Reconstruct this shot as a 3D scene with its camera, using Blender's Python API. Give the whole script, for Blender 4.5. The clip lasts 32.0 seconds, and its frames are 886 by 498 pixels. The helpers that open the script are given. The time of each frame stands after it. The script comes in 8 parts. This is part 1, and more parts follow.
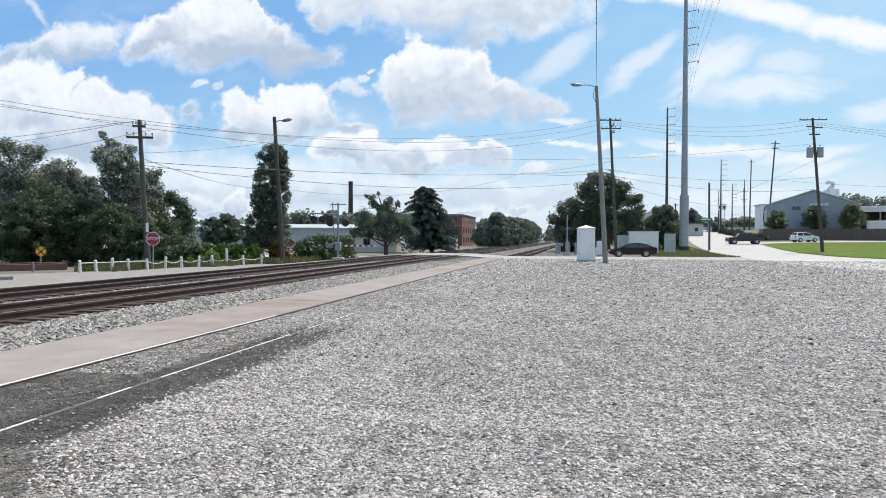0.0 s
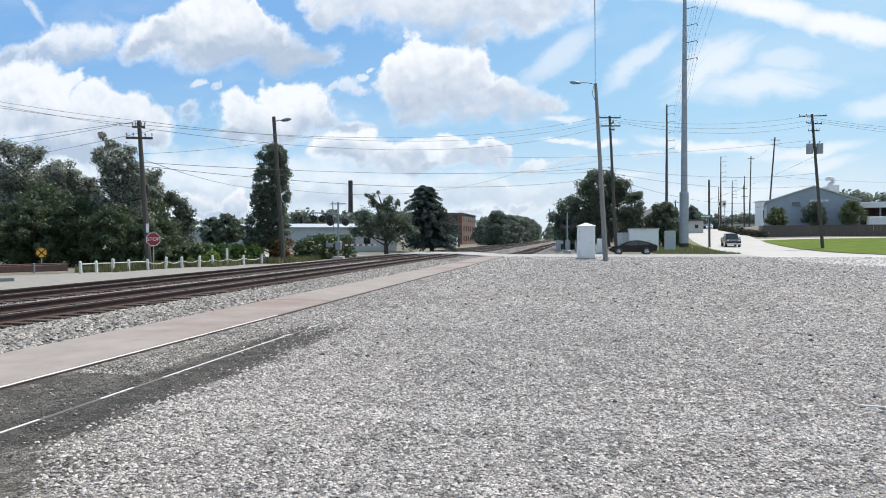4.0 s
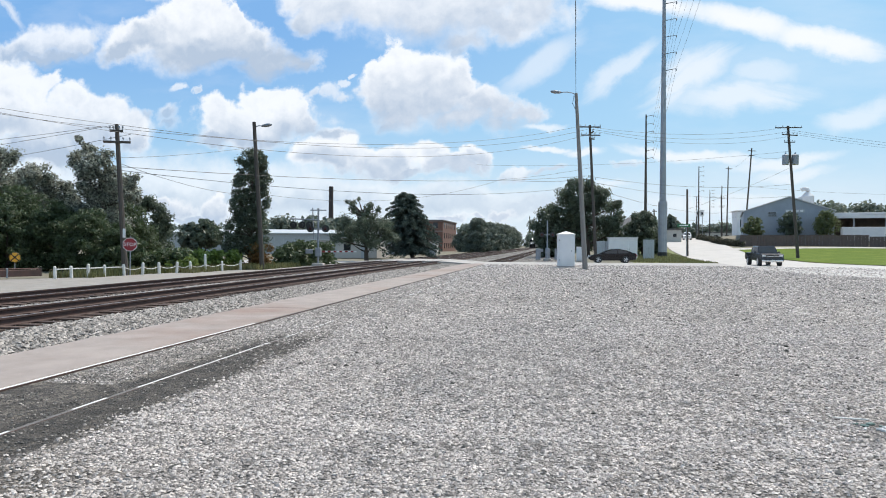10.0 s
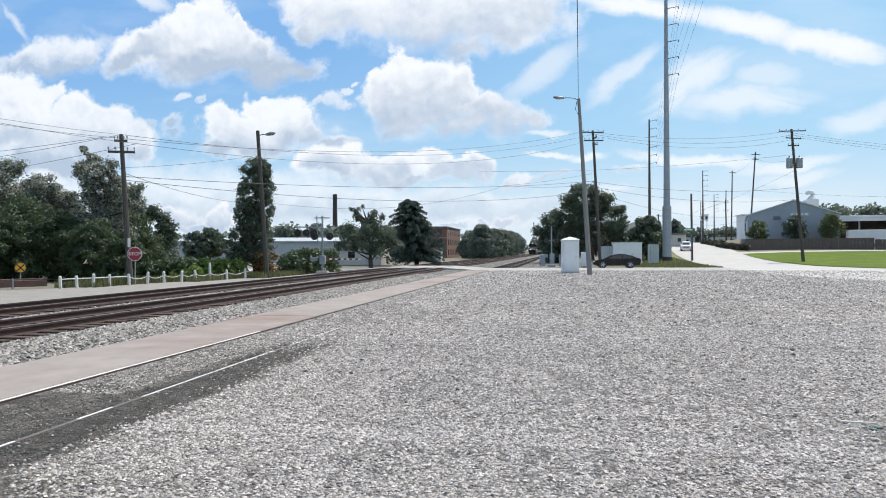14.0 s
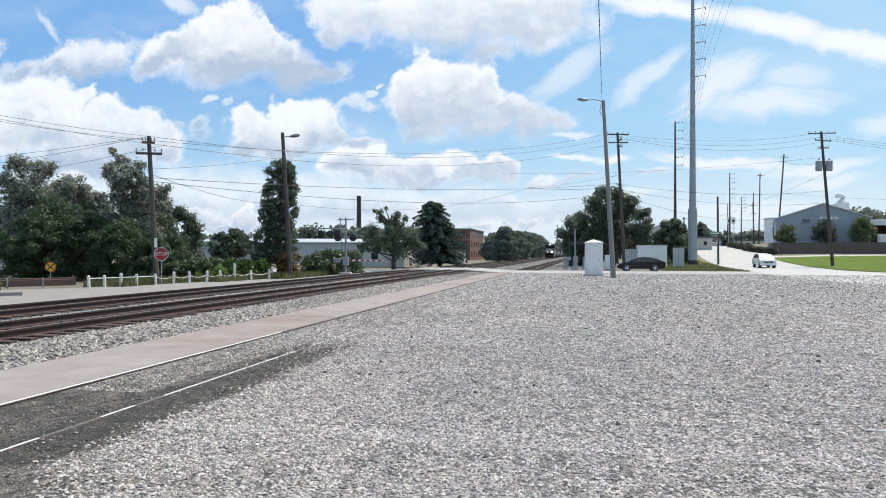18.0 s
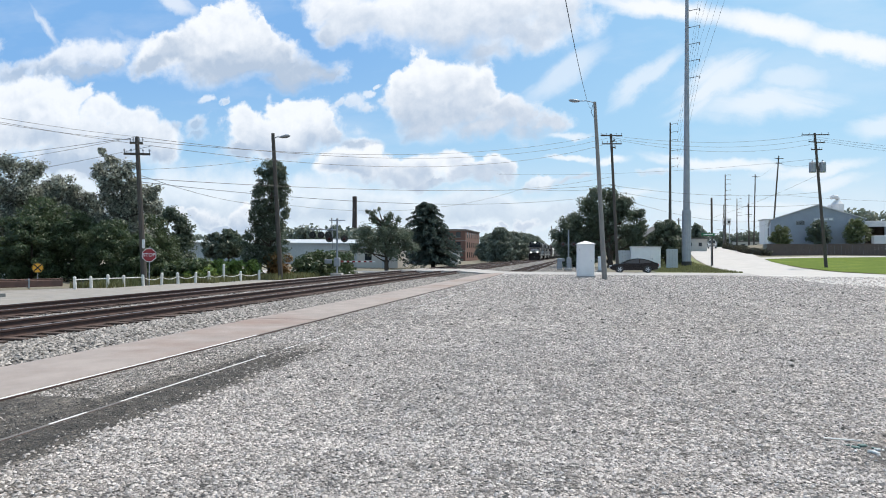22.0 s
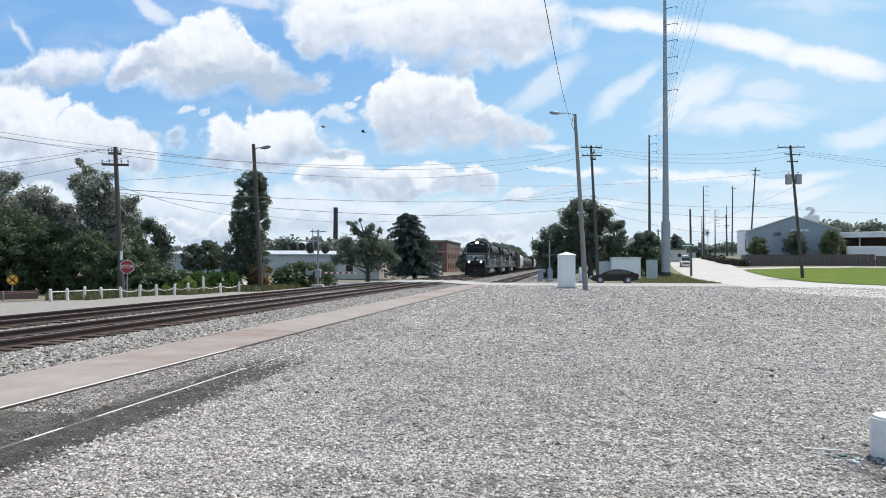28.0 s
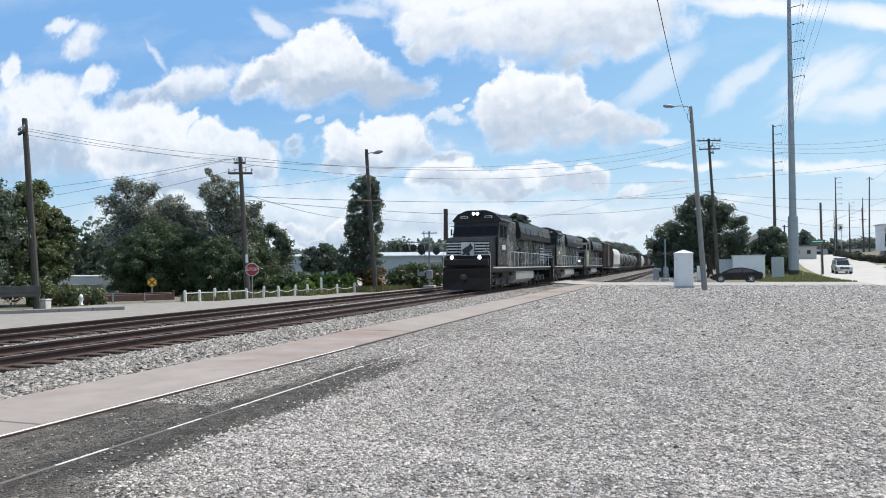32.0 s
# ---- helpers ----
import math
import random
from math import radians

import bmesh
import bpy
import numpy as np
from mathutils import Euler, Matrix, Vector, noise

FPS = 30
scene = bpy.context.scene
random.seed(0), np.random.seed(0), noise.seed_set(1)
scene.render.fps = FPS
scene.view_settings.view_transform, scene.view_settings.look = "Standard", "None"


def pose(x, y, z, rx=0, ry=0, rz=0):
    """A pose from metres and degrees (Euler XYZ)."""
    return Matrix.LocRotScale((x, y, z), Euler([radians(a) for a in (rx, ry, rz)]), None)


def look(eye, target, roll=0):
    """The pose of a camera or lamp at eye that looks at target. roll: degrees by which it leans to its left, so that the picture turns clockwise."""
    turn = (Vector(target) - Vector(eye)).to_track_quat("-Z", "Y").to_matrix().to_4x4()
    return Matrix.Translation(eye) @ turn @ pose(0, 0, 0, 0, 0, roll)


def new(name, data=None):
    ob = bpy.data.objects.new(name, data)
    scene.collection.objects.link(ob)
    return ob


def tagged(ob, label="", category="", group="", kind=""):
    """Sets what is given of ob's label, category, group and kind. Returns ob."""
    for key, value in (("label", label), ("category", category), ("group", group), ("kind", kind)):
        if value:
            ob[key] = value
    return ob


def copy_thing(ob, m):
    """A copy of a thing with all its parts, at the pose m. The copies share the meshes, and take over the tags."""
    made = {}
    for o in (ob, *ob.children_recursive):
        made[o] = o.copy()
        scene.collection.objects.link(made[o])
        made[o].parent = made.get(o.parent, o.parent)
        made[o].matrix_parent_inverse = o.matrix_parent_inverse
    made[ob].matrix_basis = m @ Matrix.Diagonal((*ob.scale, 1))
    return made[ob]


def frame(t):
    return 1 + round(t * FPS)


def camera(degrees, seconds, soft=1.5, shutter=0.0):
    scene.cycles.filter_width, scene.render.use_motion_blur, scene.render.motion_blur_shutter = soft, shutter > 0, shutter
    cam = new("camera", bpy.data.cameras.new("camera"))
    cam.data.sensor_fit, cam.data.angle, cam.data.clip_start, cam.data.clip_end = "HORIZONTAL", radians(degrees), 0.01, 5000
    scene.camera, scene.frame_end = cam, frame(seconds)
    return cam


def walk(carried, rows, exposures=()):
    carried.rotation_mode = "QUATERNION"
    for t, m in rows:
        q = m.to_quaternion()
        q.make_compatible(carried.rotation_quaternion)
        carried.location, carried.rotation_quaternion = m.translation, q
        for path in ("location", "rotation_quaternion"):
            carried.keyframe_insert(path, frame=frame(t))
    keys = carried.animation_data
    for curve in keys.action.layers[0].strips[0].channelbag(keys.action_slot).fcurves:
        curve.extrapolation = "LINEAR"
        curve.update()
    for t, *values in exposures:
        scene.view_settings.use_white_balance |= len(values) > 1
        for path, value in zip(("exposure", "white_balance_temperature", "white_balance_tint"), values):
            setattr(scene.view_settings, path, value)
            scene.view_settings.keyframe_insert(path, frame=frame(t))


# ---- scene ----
# ---- camera ----
cam = camera(64.0, 32.0, soft=1.0)
walk(cam, [
    (0.0, pose(-0.012, 0.018, 1.755, 89.22, 0, 10.57) @ pose(0, 0, 0, 0, 0, 0.24)),
    (0.5, pose(-0.002, 0.007, 1.751, 89.39, 0, 10.59) @ pose(0, 0, 0, 0, 0, 0.09)),
    (1.0, pose(-0.019, 0.003, 1.761, 89.46, 0, 10.60) @ pose(0, 0, 0, 0, 0, 0.13)),
    (1.5, pose(-0.020, 0.016, 1.756, 89.41, 0, 10.64) @ pose(0, 0, 0, 0, 0, -0.15)),
    (2.0, pose(-0.020, -0.011, 1.761, 89.34, 0, 10.77) @ pose(0, 0, 0, 0, 0, 0.01)),
    (2.5, pose(-0.008, -0.007, 1.757, 89.38, 0, 11.04) @ pose(0, 0, 0, 0, 0, -0.07)),
    (3.0, pose(-0.014, -0.024, 1.768, 89.18, 0, 10.78) @ pose(0, 0, 0, 0, 0, -0.05)),
    (3.5, pose(-0.004, -0.003, 1.758, 89.14, 0, 10.58) @ pose(0, 0, 0, 0, 0, -0.12)),
    (5.5, pose(-0.025, -0.074, 1.783, 88.97, 0, 10.69) @ pose(0, 0, 0, 0, 0, -0.16)),
    (6.0, pose(-0.021, -0.082, 1.807, 89.31, 0, 10.96) @ pose(0, 0, 0, 0, 0, 0.10)),
    (6.5, pose(-0.018, 0.001, 1.789, 89.31, 0, 9.88) @ pose(0, 0, 0, 0, 0, 0.36)),
    (7.0, pose(-0.015, 0.026, 1.793, 89.09, 0, 9.33) @ pose(0, 0, 0, 0, 0, 0.17)),
    (7.5, pose(-0.013, 0.035, 1.788, 88.90, 0, 9.17) @ pose(0, 0, 0, 0, 0, 0.28)),
    (8.0, pose(-0.012, 0.029, 1.793, 89.23, 0, 9.16) @ pose(0, 0, 0, 0, 0, 0.08)),
    (8.5, pose(-0.008, 0.020, 1.798, 89.28, 0, 8.96) @ pose(0, 0, 0, 0, 0, 0.02)),
    (9.0, pose(0.000, 0.000, 1.800, 89.38, 0, 9.10) @ pose(0, 0, 0, 0, 0, 0.00)),
    (9.5, pose(0.002, 0.015, 1.797, 89.69, 0, 9.08) @ pose(0, 0, 0, 0, 0, -0.07)),
    (10.0, pose(-0.005, 0.014, 1.799, 89.66, 0, 9.01) @ pose(0, 0, 0, 0, 0, 0.31)),
    (10.5, pose(-0.003, 0.020, 1.791, 89.62, 0, 9.19) @ pose(0, 0, 0, 0, 0, 0.45)),
    (11.0, pose(-0.009, 0.018, 1.794, 89.71, 0, 9.51) @ pose(0, 0, 0, 0, 0, 0.40)),
    (11.5, pose(-0.007, 0.007, 1.796, 90.14, 0, 9.77) @ pose(0, 0, 0, 0, 0, 0.44)),
    (12.0, pose(-0.006, 0.024, 1.793, 89.89, 0, 9.90) @ pose(0, 0, 0, 0, 0, 0.39)),
    (12.5, pose(-0.005, 0.018, 1.794, 90.07, 0, 9.89) @ pose(0, 0, 0, 0, 0, 0.23)),
    (13.0, pose(-0.007, 0.022, 1.796, 90.07, 0, 9.66) @ pose(0, 0, 0, 0, 0, 0.05)),
    (13.5, pose(-0.005, 0.017, 1.793, 90.10, 0, 9.46) @ pose(0, 0, 0, 0, 0, -0.12)),
    (14.0, pose(-0.003, 0.021, 1.794, 90.20, 0, 9.35) @ pose(0, 0, 0, 0, 0, -0.21)),
    (14.5, pose(0.004, 0.025, 1.794, 90.06, 0, 9.08) @ pose(0, 0, 0, 0, 0, -0.28)),
    (16.5, pose(0.002, 0.033, 1.799, 89.95, 0, 9.56) @ pose(0, 0, 0, 0, 0, -0.14)),
    (17.0, pose(0.008, 0.026, 1.796, 90.05, 0, 9.82) @ pose(0, 0, 0, 0, 0, 0.15)),
    (17.5, pose(0.020, 0.021, 1.802, 90.22, 0, 10.16) @ pose(0, 0, 0, 0, 0, 0.29)),
    (18.0, pose(0.055, 0.022, 1.804, 90.35, 0, 11.24) @ pose(0, 0, 0, 0, 0, 0.15)),
    (18.5, pose(0.095, 0.044, 1.795, 90.11, 0, 11.81) @ pose(0, 0, 0, 0, 0, 0.22)),
    (19.0, pose(0.131, -0.013, 1.796, 88.99, 0, 11.34) @ pose(0, 0, 0, 0, 0, 0.25)),
    (19.5, pose(0.208, -0.006, 1.815, 89.49, 0, 10.40) @ pose(0, 0, 0, 0, 0, -0.67)),
    (20.0, pose(0.381, 0.179, 1.827, 90.57, 0, 11.85) @ pose(0, 0, 0, 0, 0, 0.11)),
    (20.5, pose(0.519, 0.243, 1.854, 90.47, 0, 12.20) @ pose(0, 0, 0, 0, 0, 0.74)),
    (21.0, pose(0.500, 0.257, 1.849, 89.83, 0, 11.34) @ pose(0, 0, 0, 0, 0, -0.30)),
    (21.5, pose(0.483, 0.247, 1.847, 89.97, 0, 10.71) @ pose(0, 0, 0, 0, 0, -0.19)),
    (22.0, pose(0.471, 0.233, 1.849, 90.40, 0, 11.01) @ pose(0, 0, 0, 0, 0, 0.23)),
    (22.5, pose(0.464, 0.230, 1.844, 90.57, 0, 10.95) @ pose(0, 0, 0, 0, 0, 0.24)),
    (23.0, pose(0.460, 0.224, 1.838, 89.95, 0, 11.29) @ pose(0, 0, 0, 0, 0, -0.24)),
    (23.5, pose(0.446, 0.247, 1.836, 89.63, 0, 10.84) @ pose(0, 0, 0, 0, 0, 0.17)),
    (24.0, pose(0.439, 0.246, 1.848, 89.94, 0, 10.80) @ pose(0, 0, 0, 0, 0, 0.16)),
    (24.5, pose(0.432, 0.249, 1.843, 90.24, 0, 10.57) @ pose(0, 0, 0, 0, 0, 0.33)),
    (25.0, pose(0.438, 0.252, 1.846, 90.53, 0, 10.33) @ pose(0, 0, 0, 0, 0, 0.28)),
    (25.5, pose(0.441, 0.250, 1.847, 90.83, 0, 10.05) @ pose(0, 0, 0, 0, 0, 0.27)),
    (27.5, pose(0.429, 0.196, 1.860, 91.31, 0, 9.13) @ pose(0, 0, 0, 0, 0, 0.21)),
    (28.0, pose(0.450, 0.246, 1.857, 91.30, 0, 9.50) @ pose(0, 0, 0, 0, 0, 0.14)),
    (28.5, pose(0.460, 0.256, 1.860, 91.33, 0, 10.28) @ pose(0, 0, 0, 0, 0, 0.34)),
    (29.0, pose(0.448, 0.259, 1.861, 91.21, 0, 11.00) @ pose(0, 0, 0, 0, 0, 0.46)),
    (29.5, pose(0.444, 0.244, 1.859, 91.30, 0, 12.30) @ pose(0, 0, 0, 0, 0, 0.54)),
    (30.0, pose(0.438, 0.240, 1.859, 91.24, 0, 13.03) @ pose(0, 0, 0, 0, 0, 0.66)),
    (30.5, pose(0.449, 0.228, 1.864, 91.20, 0, 14.26) @ pose(0, 0, 0, 0, 0, 0.54)),
    (31.0, pose(0.437, 0.222, 1.859, 91.36, 0, 15.13) @ pose(0, 0, 0, 0, 0, 0.78)),
    (31.5, pose(0.452, 0.213, 1.863, 91.47, 0, 17.14) @ pose(0, 0, 0, 0, 0, 0.77)),
    (32.0, pose(0.458, 0.143, 1.857, 91.35, 0, 18.36) @ pose(0, 0, 0, 0, 0, -0.40)),
], exposures=[(0, 0.0), (32, 0.0)])

# ---- sky and sun ----
SUN_AZ, SUN_EL = 32.0, 58.0      # degrees to the right of +y, and above the horizon
world = bpy.data.worlds.new("sky")
scene.world = world
world.use_nodes = True
wn, wl = world.node_tree.nodes, world.node_tree.links
wn.clear()


def wnode(kind, **props):
    n = wn.new(kind)
    for k, v in props.items():
        setattr(n, k, v)
    return n


def wmath(op, a, b=None, c=None, clamp=False):
    n = wn.new("ShaderNodeMath")
    n.operation, n.use_clamp = op, clamp
    for i, s in enumerate((a, b, c)):
        if s is None:
            continue
        if isinstance(s, (int, float)):
            n.inputs[i].default_value = s
        else:
            wl.new(s, n.inputs[i])
    return n.outputs[0]


def wrange(value, a, b, c=0.0, d=1.0):
    n = wn.new("ShaderNodeMapRange")
    n.interpolation_type = "SMOOTHSTEP"
    wl.new(value, n.inputs[0])
    for i, s in enumerate((a, b, c, d)):
        n.inputs[i + 1].default_value = s
    return n.outputs[0]


def wmix(fac, a, b):
    n = wn.new("ShaderNodeMix")
    n.data_type = "RGBA"
    if isinstance(fac, (int, float)):
        n.inputs[0].default_value = fac
    else:
        wl.new(fac, n.inputs[0])
    for i, s in ((6, a), (7, b)):
        if isinstance(s, tuple):
            n.inputs[i].default_value = (*s, 1)
        else:
            wl.new(s, n.inputs[i])
    return n.outputs[2]


sky = wnode("ShaderNodeTexSky", sky_type="NISHITA", sun_disc=False, sun_elevation=radians(SUN_EL), sun_rotation=radians(SUN_AZ), altitude=100.0, air_density=1.0, dust_density=1.4, ozone_density=1.5)
coord = wnode("ShaderNodeTexCoord")
sep = wnode("ShaderNodeSeparateXYZ")
wl.new(coord.outputs["Generated"], sep.inputs[0])
flat = wmath("MAXIMUM", wmath("ABSOLUTE", sep.outputs[1]), 0.05)
sky_u = wmath("DIVIDE", sep.outputs[0], flat)
sky_v = wmath("DIVIDE", sep.outputs[2], flat)
comb = wnode("ShaderNodeCombineXYZ")
wl.new(sky_u, comb.inputs[0]), wl.new(sky_v, comb.inputs[1])


def wnoise(scale, detail, rough=0.55, source=None, offset=(0, 0, 0), stretch=(1, 1, 1), distort=0.0):
    m = wnode("ShaderNodeMapping")
    wl.new(source or comb.outputs[0], m.inputs[0])
    m.inputs[1].default_value, m.inputs[3].default_value = offset, stretch
    n = wnode("ShaderNodeTexNoise")
    wl.new(m.outputs[0], n.inputs["Vector"])
    n.inputs["Scale"].default_value, n.inputs["Detail"].default_value = scale, detail
    n.inputs["Roughness"].default_value, n.inputs["Distortion"].default_value = rough, distort
    return n.outputs[0]


# cumulus by cloud, far ones first: height of its base, its height, opacity, softness, then the heads (centre and half size),
# all as tangents of the angles from the line of the track
def cloud(base, height, opacity, softness, puffs):
    CLOUDS.append((base, height, opacity, softness, puffs))


CLOUDS = []
# low haze
cloud(0.020, 0.088, 0.62, 1.00, [(-0.799, 0.084, 0.183, 0.044), (-0.593, 0.086, 0.143, 0.040), (-0.453, 0.079, 0.120, 0.032), (-0.312, 0.073, 0.120, 0.027), (-0.161, 0.063, 0.128, 0.024), (-0.049, 0.050, 0.096, 0.018)])
# beyond the left edge, high
cloud(0.376, 0.036, 0.80, 1.20, [(-1.002, 0.409, 0.039, 0.026), (-1.034, 0.404, 0.028, 0.018), (-1.068, 0.439, 0.028, 0.011)])
# beyond the left edge
cloud(0.162, 0.159, 0.92, 0.90, [(-1.183, 0.367, 0.026, 0.026), (-1.093, 0.322, 0.078, 0.033), (-0.989, 0.330, 0.033, 0.023), (-1.154, 0.316, 0.059, 0.035), (-1.127, 0.272, 0.088, 0.049), (-1.033, 0.271, 0.044, 0.044), (-1.126, 0.225, 0.107, 0.059), (-1.020, 0.188, 0.083, 0.039), (-1.209, 0.187, 0.088, 0.049), (-1.342, 0.304, 0.088, 0.059), (-1.386, 0.229, 0.107, 0.059)])
# high on the left
cloud(0.277, 0.060, 0.85, 0.90, [(-0.752, 0.316, 0.044, 0.021), (-0.807, 0.312, 0.047, 0.018), (-0.848, 0.304, 0.036, 0.017), (-0.727, 0.304, 0.024, 0.018), (-0.784, 0.290, 0.077, 0.013), (-0.902, 0.297, 0.040, 0.020)])
# broad heap
cloud(0.242, 0.143, 1.00, 0.35, [(-0.531, 0.360, 0.032, 0.025), (-0.561, 0.335, 0.049, 0.029), (-0.497, 0.329, 0.043, 0.030), (-0.618, 0.308, 0.058, 0.027), (-0.535, 0.290, 0.087, 0.032), (-0.459, 0.297, 0.040, 0.027), (-0.414, 0.273, 0.044, 0.023), (-0.379, 0.265, 0.019, 0.016), (-0.426, 0.255, 0.042, 0.013), (-0.655, 0.292, 0.038, 0.020), (-0.571, 0.364, 0.013, 0.013), (-0.472, 0.346, 0.014, 0.013)])
# overhead sheet
cloud(0.254, 0.160, 0.97, 0.85, [(-0.363, 0.365, 0.046, 0.026), (-0.317, 0.340, 0.050, 0.031), (-0.260, 0.342, 0.066, 0.039), (-0.190, 0.347, 0.079, 0.050), (-0.356, 0.322, 0.027, 0.016), (-0.308, 0.419, 0.144, 0.044), (-0.112, 0.352, 0.086, 0.045), (-0.027, 0.332, 0.042, 0.033), (-0.072, 0.310, 0.071, 0.022), (-0.134, 0.286, 0.036, 0.020), (-0.143, 0.268, 0.020, 0.014), (-0.094, 0.406, 0.099, 0.041)])
# tatters
cloud(0.174, 0.074, 0.70, 1.00, [(-0.331, 0.222, 0.016, 0.012), (-0.355, 0.217, 0.011, 0.006), (-0.308, 0.232, 0.008, 0.006), (-0.296, 0.244, 0.006, 0.004), (-0.308, 0.213, 0.011, 0.006), (-0.567, 0.235, 0.012, 0.007), (-0.582, 0.200, 0.023, 0.012), (-0.626, 0.198, 0.012, 0.012), (-0.580, 0.183, 0.021, 0.009), (-0.539, 0.223, 0.008, 0.006)])
# centre heap
cloud(0.163, 0.129, 1.00, 0.35, [(-0.229, 0.276, 0.021, 0.016), (-0.250, 0.253, 0.023, 0.020), (-0.199, 0.252, 0.039, 0.028), (-0.249, 0.217, 0.031, 0.028), (-0.213, 0.202, 0.058, 0.036), (-0.167, 0.223, 0.043, 0.034), (-0.236, 0.176, 0.026, 0.012), (-0.143, 0.232, 0.028, 0.022), (-0.112, 0.210, 0.036, 0.023), (-0.078, 0.198, 0.023, 0.020), (-0.134, 0.186, 0.045, 0.019), (-0.038, 0.187, 0.029, 0.013), (-0.076, 0.175, 0.036, 0.012)])
# left bank
cloud(0.075, 0.219, 0.95, 0.55, [(-0.778, 0.252, 0.020, 0.015), (-0.805, 0.237, 0.034, 0.020), (-0.739, 0.226, 0.034, 0.020), (-0.696, 0.210, 0.033, 0.020), (-0.658, 0.184, 0.028, 0.024), (-0.844, 0.247, 0.056, 0.030), (-0.821, 0.191, 0.094, 0.040), (-0.711, 0.174, 0.081, 0.034), (-0.878, 0.268, 0.042, 0.026), (-0.637, 0.155, 0.023, 0.021), (-0.929, 0.222, 0.074, 0.056), (-0.809, 0.139, 0.099, 0.025)])
# middle bank
cloud(0.134, 0.096, 0.97, 0.40, [(-0.438, 0.212, 0.027, 0.018), (-0.403, 0.211, 0.030, 0.019), (-0.493, 0.195, 0.036, 0.020), (-0.374, 0.192, 0.021, 0.021), (-0.354, 0.168, 0.021, 0.020), (-0.433, 0.174, 0.087, 0.028), (-0.500, 0.166, 0.036, 0.016), (-0.316, 0.148, 0.034, 0.014), (-0.513, 0.152, 0.031, 0.012)])
# row of heads
cloud(0.096, 0.056, 0.97, 0.40, [(-0.174, 0.134, 0.023, 0.015), (-0.116, 0.123, 0.019, 0.017), (-0.152, 0.114, 0.039, 0.013), (-0.131, 0.105, 0.028, 0.009), (-0.250, 0.120, 0.055, 0.020), (-0.299, 0.135, 0.022, 0.017), (-0.342, 0.122, 0.044, 0.019), (-0.218, 0.106, 0.044, 0.009)])
# trailing heads
cloud(0.091, 0.029, 0.80, 0.80, [(-0.062, 0.104, 0.019, 0.011), (-0.058, 0.115, 0.008, 0.005), (-0.030, 0.098, 0.019, 0.007), (-0.002, 0.098, 0.015, 0.005)])
# lone puff
cloud(0.105, 0.017, 0.60, 1.00, [(0.099, 0.112, 0.014, 0.007), (0.101, 0.117, 0.006, 0.005)])
# low heads
cloud(0.024, 0.057, 0.85, 0.70, [(-0.589, 0.057, 0.016, 0.014), (-0.562, 0.051, 0.028, 0.017), (-0.508, 0.056, 0.022, 0.019), (-0.502, 0.074, 0.011, 0.007), (-0.528, 0.036, 0.050, 0.012), (-0.617, 0.066, 0.011, 0.008), (-0.113, 0.040, 0.010, 0.005), (-0.073, 0.043, 0.018, 0.009), (-0.154, 0.035, 0.031, 0.005)])


def wvec(op, a, b):
    n = wn.new("ShaderNodeVectorMath")
    n.operation = op
    for i, s in enumerate((a, b)):
        if isinstance(s, tuple):
            n.inputs[i].default_value = s
        else:
            wl.new(s, n.inputs[i])
    return n.outputs[0]


def wcolour_noise(scale, detail, offset):
    m = wnode("ShaderNodeMapping")
    wl.new(comb.outputs[0], m.inputs[0])
    m.inputs[1].default_value = offset
    n = wnode("ShaderNodeTexNoise")
    wl.new(m.outputs[0], n.inputs["Vector"])
    n.inputs["Scale"].default_value, n.inputs["Detail"].default_value, n.inputs["Roughness"].default_value = scale, detail, 0.6
    return n.outputs["Color"]


fine = wnoise(13.0, 10.0, 0.66)
bend = wvec("MULTIPLY", wvec("SUBTRACT", wcolour_noise(12.0, 9.0, (3.1, 0.7, 0)), (0.5, 0.5, 0.5)), (0.115, 0.085, 0.0))
bent = wvec("ADD", comb.outputs[0], bend)
bsep = wnode("ShaderNodeSeparateXYZ")
wl.new(bent, bsep.inputs[0])
bent_u, bent_v = bsep.outputs[0], bsep.outputs[1]


def billows(offset):
    """Heaped round billows at several sizes."""
    v = wnode("ShaderNodeTexVoronoi", feature="SMOOTH_F1")
    v.normalize = True
    for key, val in (("Scale", 15.0), ("Smoothness", 0.25), ("Detail", 4.0), ("Roughness", 0.5), ("Lacunarity", 2.3)):
        v.inputs[key].default_value = val
    wl.new(wvec("ADD", wvec("ADD", comb.outputs[0], wvec("MULTIPLY", bend, (0.35, 0.35, 0))), offset), v.inputs["Vector"])
    return v.outputs["Distance"]


heap = billows((0.0, 0.0, 0.0))
relief = wmath("MULTIPLY", wmath("SUBTRACT", billows((0.005, 0.010, 0.0)), heap), 1.7)
fluff = wmath("MULTIPLY", wmath("SUBTRACT", wnoise(26.0, 7.0, 0.6, offset=(0.004, 0.008, 0)), wnoise(26.0, 7.0, 0.6)), 0.8)
bulge = wmath("ADD", wmath("MULTIPLY", wmath("SUBTRACT", 0.40, heap), 0.75), wmath("MULTIPLY", wmath("SUBTRACT", fine, 0.5), 0.75))
CLOUD_WHITE, CLOUD_GREY = (10.45, 10.85, 11.4), (5.3, 6.45, 8.1)
drift = wmath("SUBTRACT", wnoise(6.0, 4.0, 0.55, offset=(1.7, 6.2, 0)), 0.5)
hollow = wmath("SUBTRACT", wnoise(11.0, 5.0, 0.55, offset=(4.1, 2.3, 0)), 0.5)
cloud_layers = []
